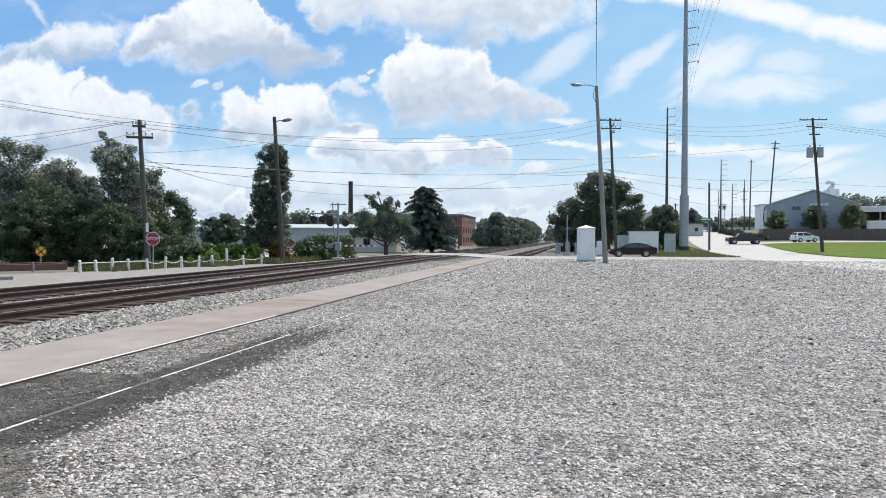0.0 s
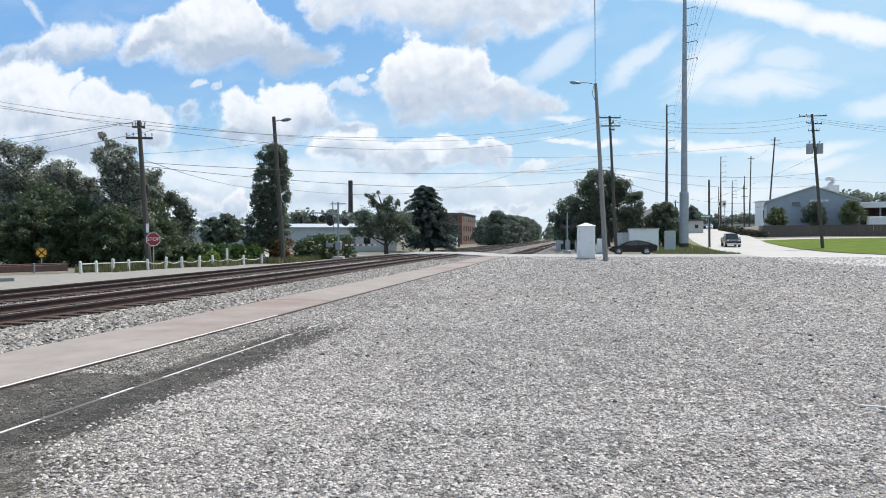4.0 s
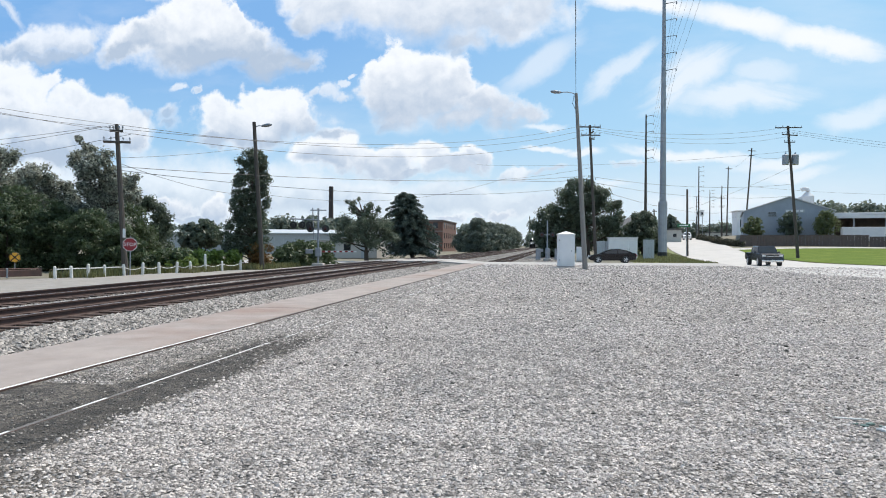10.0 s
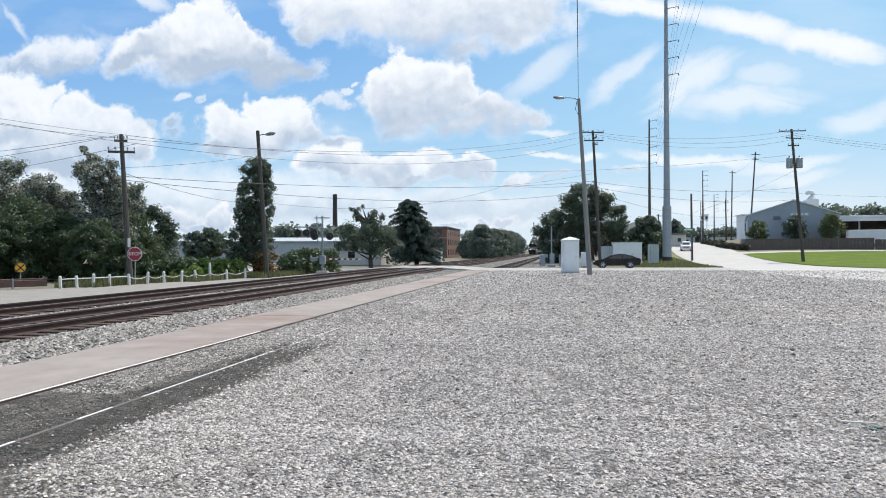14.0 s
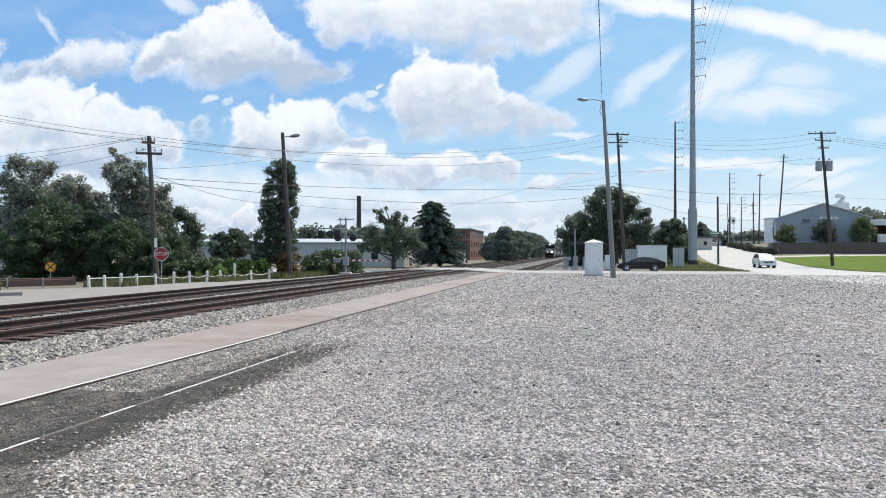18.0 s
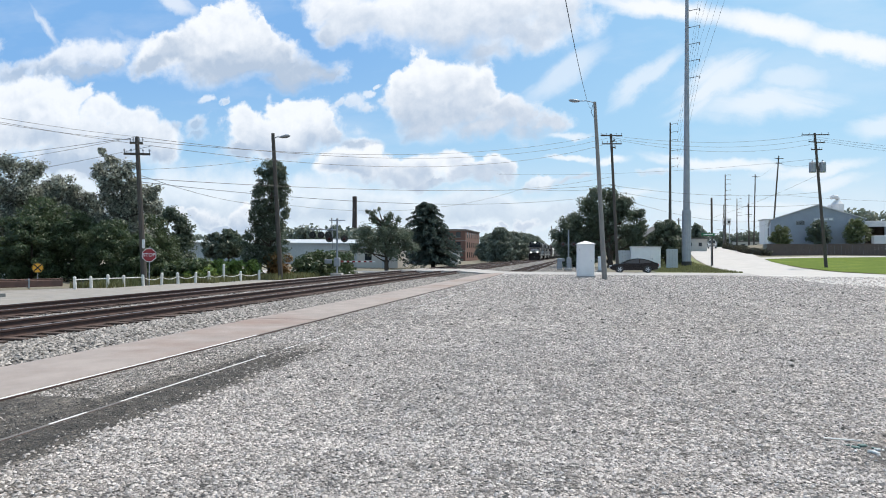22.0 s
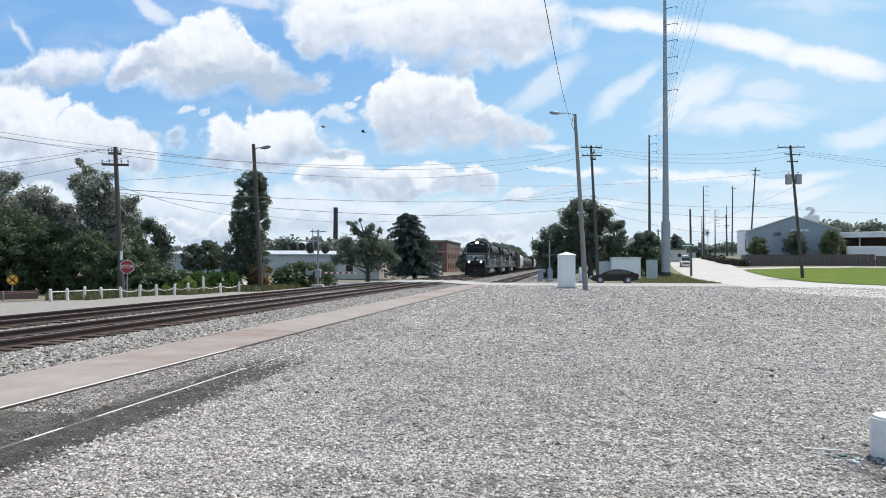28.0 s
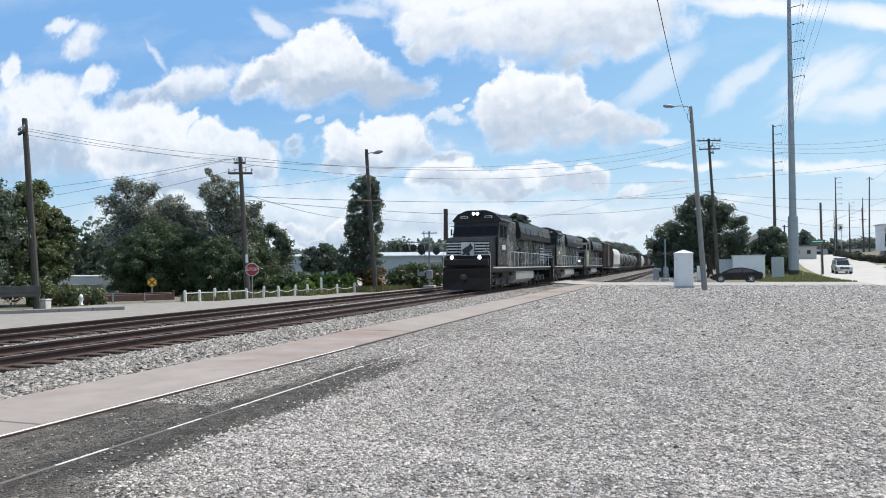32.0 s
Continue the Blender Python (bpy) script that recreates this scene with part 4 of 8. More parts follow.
stones("stained_stones", 2600, (-6.3, -4.3, 2.4, 13.0), 0.014, lambda x: 0.0, M_DARK_STONE, "dark stained stones on the oily band", 17)
stones("larger_stones", 600, (-4.3, 14.0, 3.0, 45.0), 0.028, lambda x: 0.0, M_DARK_STONE, "scattered larger darker stones on the lot", 8)


def ballast_z(x):
    return float(np.interp(x, [-18.0, -17.4, -14.2, -13.8, -13.3, -10.5, -9.7, -8.55], [0.08, 0.06, 0.06, 0.05, 0.06, 0.06, 0.06, -0.02]))


stones("ballast_stones", 28000, (-10.5, -8.45, 3.0, 52.0), 0.036, ballast_z, M_BALLAST_STONE, "angular grey ballast stones", 2)
stones("ballast_stones_in_tracks", 14000, (-17.2, -10.5, 6.0, 50.0), 0.030, lambda x: 0.05, M_BALLAST_STONE, "grey ballast stones between ties", 14)
stones("ballast_stones_between_tracks", 9000, (-14.4, -13.2, 8.0, 50.0), 0.036, ballast_z, M_BALLAST_STONE, "angular grey ballast stones between tracks", 4)


# ---- poles, cross-arms and cables ----
def lerp(a, b, t):
    return tuple(a[i] + (b[i] - a[i]) * t for i in range(3))


def utility_pole(base, top, r0, r1, material, label, arms=(), group="utility poles", pins=True):
    """A leaning or upright wooden pole with cross-arms: (height share, half length, direction degrees)."""
    p = thing("utility_pole", base, label, "utility pole", group)
    o = Vector(base)
    m = Mesher()
    tip = Vector(top) - o
    m.path([tip * (k / 8) - (tip.normalized() * 0.4 if k == 0 else Vector()) for k in range(9)], [r0 + (r1 - r0) * k / 8 for k in range(9)], n=10)
    make("shaft", m, material, parent=p, smooth=False)
    for share, half, deg in arms:
        c = tip * share
        d = Vector((math.cos(radians(deg)), math.sin(radians(deg)), 0))
        am = Mesher().box(c + Vector((0, 0, 0)) + d.cross(Vector((0, 0, 1))) * (r1 + 0.05), (2 * half, 0.10, 0.13), b=0.01, rot=Matrix.Rotation(radians(deg), 3, "Z"))
        arm = make("crossarm", am, M_POLE, parent=p)
        if pins:
            for t in (-0.95, -0.45, 0.45, 0.95):
                q = c + d * half * t + d.cross(Vector((0, 0, 1))) * (r1 + 0.05)
                make("insulator", Mesher().lathe(q + Vector((0, 0, 0.06)), [(0.02, 0), (0.02, 0.1), (0.055, 0.12), (0.045, 0.2), (0.02, 0.23)], n=8), M_STEEL, parent=arm)
    return p


def cable(a, b, sag, r=0.020, label="thin dark overhead cable", group="overhead cables"):
    pts = []
    n = 22
    for i in range(n + 1):
        t = i / n
        q = lerp(a, b, t)
        pts.append((q[0], q[1], q[2] - 4 * sag * t * (1 - t)))
    m = Mesher().path(pts, r * 0.62, n=4)
    return make("overhead_cable", m, M_WIRE, label=label, category="cable", group=group)


def on_pole(base, top, h):
    k = (h - base[2]) / (top[2] - base[2])
    return lerp(base, top, k)


# pole by the lane, pole behind the tracks with a lamp, pole by the oak, right-hand pole with transformers
P_LANE = ((-23.7, 36.3, 0), (-24.55, 36.75, 8.5))
P_LAMP2 = ((-20.2, 46.9, 0), (-20.85, 46.9, 10.3))
P_OAK = ((4.5, 81.6, 0), (3.74, 81.8, 15.4))
P_RIGHT = ((32.1, 101.3, ground_z(32.1, 101.3)), (30.7, 101.3, 18.0))
P_LEFT = ((-28.4, 26.0, 0), (-28.8, 25.6, 8.95))
P_LAMP = ((2.2, 54.0, 0), (1.45, 54.05, 13.2))

lane_pole = utility_pole(*P_LANE, 0.17, 0.11, M_POLE, "dark weathered wooden utility pole with two cross-arms by the lane", arms=[(0.88, 0.72, 20), (0.955, 0.35, 20)])
make("sign_plate", Mesher().box((0.05, -0.2, 2.35), (0.16, 0.02, 0.5), b=0.004), M_WHITE, parent=lane_pole, label="small white sign plate")
lamp2 = utility_pole(*P_LAMP2, 0.17, 0.12, M_POLE, "weathered wooden pole carrying a street lamp beside a tall tree")
oak_pole = utility_pole(*P_OAK, 0.19, 0.13, M_POLE, "tall dark wooden pole with crowded cross-arms by an oak", arms=[(0.985, 1.2, 10), (0.945, 1.0, 100), (0.925, 1.1, 10), (0.90, 0.6, 60)])
right_pole = utility_pole(*P_RIGHT, 0.22, 0.15, M_POLE, "leaning dark wooden pole with two grey transformers on the lawn", arms=[(0.985, 1.75, 5), (0.93, 1.35, 30), (0.875, 0.7, 5)])
left_pole = utility_pole(*P_LEFT, 0.17, 0.12, M_POLE, "dark wooden utility pole before trees by the lane", arms=[(0.925, 0.55, -30)])
for s in (-1, 1):
    can = Mesher().lathe(Vector((-1.05 + s * 0.62, 0.0, 12.5)), [(0.38, 0), (0.42, 0.05), (0.42, 1.25), (0.40, 1.32), (0.14, 1.42), (0.06, 1.65)], n=14)
    tr = make("transformer", can, M_STEEL, parent=right_pole, label="grey drum transformer", smooth=False)
    make("bracket", Mesher().box((-1.05 + s * 0.25, 0, 13.2), (0.4, 0.1, 0.1), b=0.01), M_STEEL, parent=right_pole)


def street_lamp_head(parent, tip, direction, length):
    d = Vector(direction).normalized()
    a = Vector(tip)
    mid, end = a + d * length * 0.6 + Vector((0, 0, 0.16)), a + d * length + Vector((0, 0, 0.10))
    make("lamp_arm", Mesher().path([a, a + d * length * 0.25 + Vector((0, 0, 0.12)), mid, end], 0.035, n=8), M_STEEL, parent=parent)
    q = d.to_track_quat("Y", "Z").to_matrix()
    head = Mesher()
    sect = [(-0.36, 0.07, 0.05), (-0.15, 0.16, 0.09), (0.15, 0.20, 0.11), (0.36, 0.14, 0.08), (0.46, 0.04, 0.03)]
    pts, n = [], 10
    for yy, w, h in sect:
        for i in range(n):
            t = 2 * math.pi * i / n
            pts.append(end + q @ Vector((math.cos(t) * w, yy + 0.36, math.sin(t) * h * (1.0 if math.sin(t) > 0 else 1.3))))
    fs = [(k * n + i, k * n + (i + 1) % n, (k + 1) * n + (i + 1) % n, (k + 1) * n + i) for k in range(len(sect) - 1) for i in range(n)]
    fs += [tuple(range(n))[::-1], tuple(range((len(sect) - 1) * n, len(sect) * n))]
    head.add(pts, fs)
    make("lamp_head", head, M_STEEL, parent=parent, label="grey cobra lamp head", smooth=True)


lamp = thing("street_lamp", P_LAMP[0], "leaning sun-bleached wooden street lamp with grey cobra head", "street lamp")
m = Mesher()
tip = Vector(P_LAMP[1]) - Vector(P_LAMP[0])
m.path([tip * (k / 8) - (tip.normalized() * 0.4 if k == 0 else Vector()) for k in range(9)], [0.20 - 0.011 * k for k in range(9)], n=12)
make("shaft", m, M_POLE_GREY, parent=lamp)
street_lamp_head(lamp, tip * 0.99, (-1, -0.1, 0.1), 1.1)
make("conduit", Mesher().path([tip * 0.985 + Vector((-0.15, 0, 0)), tip * 0.94 + Vector((-0.3, -0.1, 0)), tip * 0.91 + Vector((-0.12, -0.05, 0))], 0.02), M_WIRE, parent=lamp)
street_lamp_head(lamp2, (Vector(P_LAMP2[1]) - Vector(P_LAMP2[0])) * 0.955, (1, -0.2, 0.1), 0.6)

# tall steel transmission pole and its line of neighbours up the hill
GREY_STEEL_POLES = [
    ((14.9, 103.6), 39.4, 0.52, 0.21, 7.2, 1), ((18.8, 155.2), 29.6, 0.36, 0.14, 0.0, 1), ((43.5, 228.2), 26.4, 0.30, 0.12, 0, 1), ((56.5, 275.5), 22.6, 0.28, 0.12, 0, 1),
    ((62.0, 330.0), 24.0, 0.30, 0.12, 0, 1),
]
for (px_, py_), h, r0, r1, foot, side in GREY_STEEL_POLES:
    z0 = ground_z(px_, py_)
    pole = thing("transmission_pole", (px_, py_, z0), "very tall tapering grey steel transmission pole with short arms" if foot else "tall slender pole with short arms on one side", "transmission pole", "transmission poles")
    m = Mesher()
    hh = h - z0
    m.path([(0, 0, hh * k / 6 - (0.4 if k == 0 else 0)) for k in range(7)], [r0 + (r1 - r0) * k / 6 for k in range(7)], n=14)
    make("shaft", m, M_STEEL if foot else M_POLE, parent=pole, smooth=False)
    if foot:
        make("sleeve", Mesher().lathe((0, 0, 0.0), [(r0 + 0.10, 0), (r0 + 0.10, 7.6), (r0 + 0.04, 7.75)], n=14), M_STEEL, parent=pole, label="wider lower steel sleeve")
        make("foot", Mesher().lathe((0, 0, -0.2), [(r0 + 0.16, 0), (r0 + 0.16, 0.7), (r0 + 0.12, 0.8)], n=14), M_WIRE, parent=pole, label="black coated foot")
    for k in range(6):
        z = hh * (0.985 - 0.062 * k - (0.02 if k > 2 else 0)) if not foot else hh - 1.2 - k * 2.35
        arm = Mesher()
        L = 1.7 if foot else 1.5
        arm.tube((0, 0, z), (side * L, 0.1, z + 0.30), 0.055, 0.035, n=6)
        a = make("arm", arm, M_WIRE, parent=pole)
        make("insulator", Mesher().lathe((side * L, 0.1, z - 0.05), [(0.03, 0), (0.09, 0.08), (0.09, 0.30), (0.03, 0.36)], n=8), M_STEEL, parent=a)
# their conductors run towards and over the camera's right
for k in range(6):
    z = 39.4 - 1.2 - k * 2.35 + 0.3
    cable((16.6, 103.7, z), (9.2 - 0.1 * k, 5.0, z + 3.0 + 0.4 * k), 1.8, 0.020, "conductor of the tall steel poles", "transmission conductors")
    cable((16.6, 103.7, z), (20.3, 155.3, 29.6 - 0.6 - k * 1.75), 1.0, 0.020, "conductor of the tall steel poles", "transmission conductors")

# other poles up the hill and along the road
OTHERS = [
    ((39.4, 158.0), (40.9, 158.5, 22.6), 0.20, 0.13, [(0.97, 1.0, 20), (0.92, 0.7, 20)], "dark leaning wooden pole behind a lawn"),
    ((45.3, 199.7), (45.7, 200.0, 23.2), 0.20, 0.13, [(0.97, 0.8, 10)], "dark wooden pole on a grassy mound"),
    ((47.5, 215.0), (47.0, 214.0, 16.5), 0.24, 0.16, [(0.93, 0.9, 10), (0.75, 0.9, 10)], "dark wooden pole with crowded gear on the hill"),
    ((49.5, 225.0), (49.6, 225.0, 20.0), 0.18, 0.12, [], "slender wooden pole on the hill"),
    ((18.4, 104.3), (18.3, 104.2, 9.8), 0.17, 0.13, [], "bare dark wooden post by the road"),
    ((19.3, 144.9), (19.2, 144.9, 9.0), 0.16, 0.12, [(0.95, 0.6, 30)], "short wooden pole beside trees"),
    ((22.0, 152.0), (22.0, 152.0, 9.8), 0.16, 0.12, [], "short wooden pole beside trees"),
    ((57.0, 300.0), (57.0, 300.0, 15.0), 0.18, 0.12, [(0.95, 0.8, 10)], "distant dark wooden pole on the hill"),
    ((66.0, 300.0), (66.0, 300.0, 18.0), 0.18, 0.12, [(0.95, 0.8, 10)], "distant dark wooden pole on the hill"),
    ((72.0, 290.0), (72.2, 290.0, 13.0), 0.18, 0.12, [(0.95, 0.8, 10)], "distant dark wooden pole on the hill"),
    ((42.0, 260.0), (42.0, 260.0, 12.0), 0.18, 0.12, [], "distant dark wooden pole on the hill"),
]
for (bx, by), top, r0, r1, arms, lab in OTHERS:
    utility_pole((bx, by, ground_z(bx, by)), top, r0, r1, M_POLE, lab, arms=arms, pins=False)

# cables: main spans lane pole - oak pole - right pole, and to the left
for k, (off, zz, sag) in enumerate([(-0.9, 8.35, 0.55), (0.0, 8.5, 0.60), (0.9, 8.0, 0.75)]):
    a = (P_LANE[1][0] + off * 0.9, P_LANE[1][1] + off * 0.3, zz)
    b = (P_OAK[1][0] + off, P_OAK[1][1], 15.35 - 0.35 * k)
    cable(a, b, 1.5 + 0.25 * k, 0.022)
    cable(b, (P_RIGHT[1][0] + off * 1.2, P_RIGHT[1][1], 17.7 - 0.45 * k), 0.9 + 0.2 * k, 0.024)
    cable((P_LEFT[1][0] + off * 0.5, P_LEFT[1][1] - off * 0.4, 8.3 + 0.2 * (k == 1)), a, 0.15, 0.016)
    cable((P_RIGHT[1][0] + off * 1.2, P_RIGHT[1][1], 17.7 - 0.45 * k), (90, 118 + 3 * k, 15.5), 1.4, 0.024)
    cable(a, (-62 - 3 * k, 38 + 6 * k, 7.2 - 0.4 * k), 0.6, 0.018)
cable((-24.3, 36.6, 6.1), (3.9, 81.7, 9.7), 0.7, 0.026)
cable((-24.3, 36.6, 5.9), (3.9, 81.7, 8.6), 1.2, 0.022)
cable((-24.3, 36.6, 6.3), (-34, 78, 7.6), 0.6, 0.024)
cable((-24.3, 36.6, 6.6), (-20.7, 46.9, 8.6), 0.15, 0.016)
cable((-24.3, 36.6, 5.8), (-60, 52, 3.6), 0.5, 0.020)
cable((-34, 78, 7.6), (-8.29, 110.0, 11.99), 1.9, 0.026)
cable((-8.29, 110.0, 11.99), (3.9, 81.8, 9.3), 0.3, 0.026)
cable((-8.29, 110.0, 11.99), (3.9, 81.8, 10.6), 0.2, 0.020)
cable((3.9, 81.8, 9.6), (31.3, 101.3, 10.2), 0.8, 0.026)
cable((3.9, 81.8, 9.0), (31.3, 101.3, 8.6), 0.9, 0.024)
cable((3.9, 81.8, 8.4), (40, 158.3, 9.5), 1.6, 0.026)
cable((31.2, 101.3, 12.5), (18.3, 104.2, 7.0), 0.3, 0.020)
cable((31.0, 101.3, 14.0), (40.8, 158.4, 21.2), 0.6, 0.022)
cable((40.8, 158.4, 21.5), (45.6, 199.9, 22.2), 0.6, 0.022)
cable((40.5, 158.4, 14.5), (100, 170, 14.0), 1.2, 0.03)
cable((18.3, 104.2, 5.5), (39.9, 158.3, 9.0), 0.8, 0.02)
cable((1.45, 54.05, 13.1), (-0.35, -12.0, 4.2), 2.05, 0.010, "thin cable dropping from the street lamp over the lot")
cable((-14, 125, 16), (31.0, 101.3, 14.6), 0.8, 0.022)


# ---- signal boxes, crossing signals, signs, fence ----
M_BLACK = mat("black_paint", (0.02, 0.02, 0.02), (0.03, 0.03, 0.03), rough=0.5)
M_RED_LENS = mat("dark_red_lens", (0.055, 0.008, 0.008), (0.04, 0.008, 0.008), rough=0.3)
M_RED = mat("sign_red", (0.30, 0.022, 0.03), (0.24, 0.02, 0.025), rough=0.5)
M_YELLOW = mat("sign_orange_yellow", (0.90, 0.44, 0.03), (0.82, 0.38, 0.03), rough=0.5)
M_GREEN = mat("street_sign_green", (0.02, 0.16, 0.07), (0.02, 0.13, 0.06), rough=0.5)

bung = thing("signal_cabinet", (0.83, 58.9, 0), "tall white railway signal cabinet with a hipped roof", "signal cabinet", rz=3)
make("plinth", Mesher().box((0, 0, 0.06), (1.40, 1.40, 0.16), b=0.02), M_ROAD, parent=bung)
make("body", Mesher().box((0, 0, 1.40), (1.36, 1.36, 2.55), b=0.02), M_WHITE, parent=bung)
make("roof", Mesher().add([(-0.74, -0.74, 2.66), (0.74, -0.74, 2.66), (0.74, 0.74, 2.66), (-0.74, 0.74, 2.66), (-0.74, -0.74, 2.72), (0.74, -0.74, 2.72), (0.74, 0.74, 2.72), (-0.74, 0.74, 2.72), (0, 0, 2.97)], [(0, 1, 2, 3), (0, 1, 5, 4), (1, 2, 6, 5), (2, 3, 7, 6), (3, 0, 4, 7), (4, 5, 8), (5, 6, 8), (6, 7, 8), (7, 4, 8)]), M_WHITE, parent=bung)
door = make("door", Mesher().box((0.0, -0.69, 1.35), (1.10, 0.03, 2.25), b=0.008), M_WHITE, parent=bung)
make("handle", Mesher().box((0.42, -0.715, 1.35), (0.03, 0.03, 0.16), b=0.006), M_STEEL, parent=door)
for s in (-1, 1):
    make("hinge", Mesher().tube((-0.54, -0.71, 1.35 + s * 0.8), (-0.54, -0.71, 1.5 + s * 0.8), 0.015), M_STEEL, parent=door)

small = thing("equipment_cabinet", (2.75, 80.5, 0), "small white metal cabinet beside the crossing", "equipment cabinet")
make("body", Mesher().box((0, 0, 0.85), (0.85, 0.6, 1.6), b=0.03), M_WHITE, parent=small)
make("base", Mesher().box((0, 0, 0.05), (0.95, 0.7, 0.16), b=0.02), M_ROAD, parent=small)
make("door", Mesher().box((0, -0.315, 0.85), (0.7, 0.03, 1.4), b=0.008), M_WHITE, parent=small)
for k in range(3):
    c = thing("equipment_cabinet", (1.1 + 1.15 * k - 3.2, 88.5, 0), "grey metal cabinet near the crossing signal", "equipment cabinet", "cabinets by the crossing")
    make("body", Mesher().box((0, 0, 0.75), (0.6, 0.5, 1.3), b=0.03), M_STEEL, parent=c)
    make("base", Mesher().box((0, 0, 0.06), (0.7, 0.6, 0.16), b=0.02), M_ROAD, parent=c)


def crossing_signal(at, rz, gate_len, cantilever, label):
    s = thing("crossing_signal", at, label, "crossing signal", "crossing signals", rz=rz)
    make("mast", Mesher().tube((0, 0, 0), (0, 0, 4.7), 0.085, 0.075, n=10), M_STEEL, parent=s)
    make("foundation", Mesher().box((0, 0, 0.12), (0.9, 0.9, 0.28), b=0.03), M_ROAD, parent=s)
    bar = make("light_bar", Mesher().box((0, -0.1, 3.05), (1.5, 0.07, 0.07), b=0.01), M_STEEL, parent=s)
    for x in (-0.62, 0.62):
        make("backplate", Mesher().lathe((x, -0.14, 3.05), [(0.30, -0.02), (0.30, 0.02)], n=16, axis="Y"), M_BLACK, parent=bar)
        make("lens", Mesher().lathe((x, -0.16, 3.05), [(0.10, 0.0), (0.12, -0.03), (0.06, -0.06)], n=12, axis="Y"), M_RED_LENS, parent=bar)
    mech = make("gate_mechanism", Mesher().box((0, 0.05, 1.15), (0.45, 0.5, 0.7), b=0.04), M_STEEL, parent=s)
    make("counterweight", Mesher().box((-0.75, 0.1, 1.2), (0.6, 0.12, 0.35), b=0.02), M_STEEL, parent=mech)
    if gate_len:
        n = 12
        for k in range(n):
            x0, x1 = 0.3 + gate_len * k / n, 0.3 + gate_len * (k + 1) / n
            make("gate_band", Mesher().box(((x0 + x1) / 2, 0.1, 1.2 + 0.0 * k), (x1 - x0, 0.05, 0.14 - 0.004 * k)), M_WHITE if k % 2 else M_RED, parent=mech)
    if cantilever:
        make("cantilever_arm", Mesher().tube((0, 0, 3.75), (-2.3, 0, 3.85), 0.06, 0.05, n=8), M_STEEL, parent=s)
        for x in (-0.7, -1.3, -2.0):
            make("hanging_light", Mesher().lathe((x, -0.1, 3.35), [(0.29, -0.02), (0.29, 0.03), (0.15, 0.10)], n=14, axis="Y"), M_BLACK, parent=s)
            make("hood", Mesher().lathe((x, -0.2, 3.35), [(0.13, -0.12), (0.13, 0.06)], n=10, axis="Y"), M_BLACK, parent=s)
            make("hanger", Mesher().box((x, -0.05, 3.65), (0.05, 0.05, 0.4)), M_STEEL, parent=s)
        make("top_bar", Mesher().box((0, 0, 4.55), (1.3, 0.06, 0.08)), M_STEEL, parent=s)
        make("second_mast", Mesher().tube((-0.38, 0.1, 2.2), (-0.48, 0.1, 4.75), 0.04, n=8), M_STEEL, parent=s)
    return s


crossing_signal((-19.0, 55.2, 0), 8, 2.8, True, "grey crossing signal with cantilevered lamps and a lowered gate")
crossing_signal((-0.95, 84.0, 0), 0, 0, False, "grey crossing signal with raised crossbuck by the tracks")

M_LETTER = mat("sign_white_letter", (0.8, 0.8, 0.8), rough=0.6)
stop = thing("stop_sign", (-23.42, 36.3, 0), "faded red stop sign on a leaning post by the fence", "stop sign", rz=25)
make("post", Mesher().tube((0, 0.03, 0), (0.02, 0.03, 2.2), 0.03, n=8), M_STEEL, parent=stop)
octa = [(0.40 * math.cos(radians(22.5 + 45 * i)), 1.72 + 0.40 * math.sin(radians(22.5 + 45 * i))) for i in range(8)]
octb = [(0.37 * math.cos(radians(22.5 + 45 * i)), 1.72 + 0.37 * math.sin(radians(22.5 + 45 * i))) for i in range(8)]
plate = make("plate", Mesher().prism(octa, -0.012, 0.0, "Y"), M_LETTER, parent=stop)
make("red_face", Mesher().prism(octb, -0.018, -0.0121, "Y"), M_RED, parent=plate)


def words(text, size, material, parent, at, rx=90, rz=0, extrude=0.002, label=""):
    cu = bpy.data.curves.new("lettering", "FONT")
    cu.body, cu.size, cu.extrude, cu.align_x, cu.align_y = text, size, extrude, "CENTER", "CENTER"
    tmp = bpy.data.objects.new("lettering", cu)
    scene.collection.objects.link(tmp)
    me = bpy.data.meshes.new_from_object(tmp.evaluated_get(bpy.context.evaluated_depsgraph_get()))
    bpy.data.objects.remove(tmp)
    me.materials.clear()
    me.materials.append(material)
    ob = new("lettering", me)
    ob.parent = parent
    ob.location, ob.rotation_euler = at, (radians(rx), 0, radians(rz))
    if label:
        ob["label"] = label
    return ob


words("STOP", 0.27, M_LETTER, plate, (0, -0.021, 1.72), label="white STOP lettering")

rr = thing("railway_warning_sign", (-30.1, 35.7, 0), "round orange-yellow advance railway warning sign by the lane", "warning sign", rz=40)
make("post", Mesher().tube((0, 0.03, 0), (0, 0.03, 1.2), 0.03, n=8), M_STEEL, parent=rr)
disc = make("disc", Mesher().lathe((0, 0, 0.96), [(0.29, -0.01), (0.29, 0.01)], n=28, axis="Y"), M_YELLOW, parent=rr)
for r in (45, -45):
    make("black_stripe", Mesher().box((0, -0.013 - 0.002 * (r > 0), 0.96), (0.52, 0.004, 0.06), rot=Matrix.Rotation(radians(r), 3, "Y")), M_BLACK, parent=disc)
make("black_ring", Mesher().path([(0.27 * math.cos(2 * math.pi * i / 24), -0.012, 0.96 + 0.27 * math.sin(2 * math.pi * i / 24)) for i in range(25)], 0.012, n=4), M_BLACK, parent=disc)

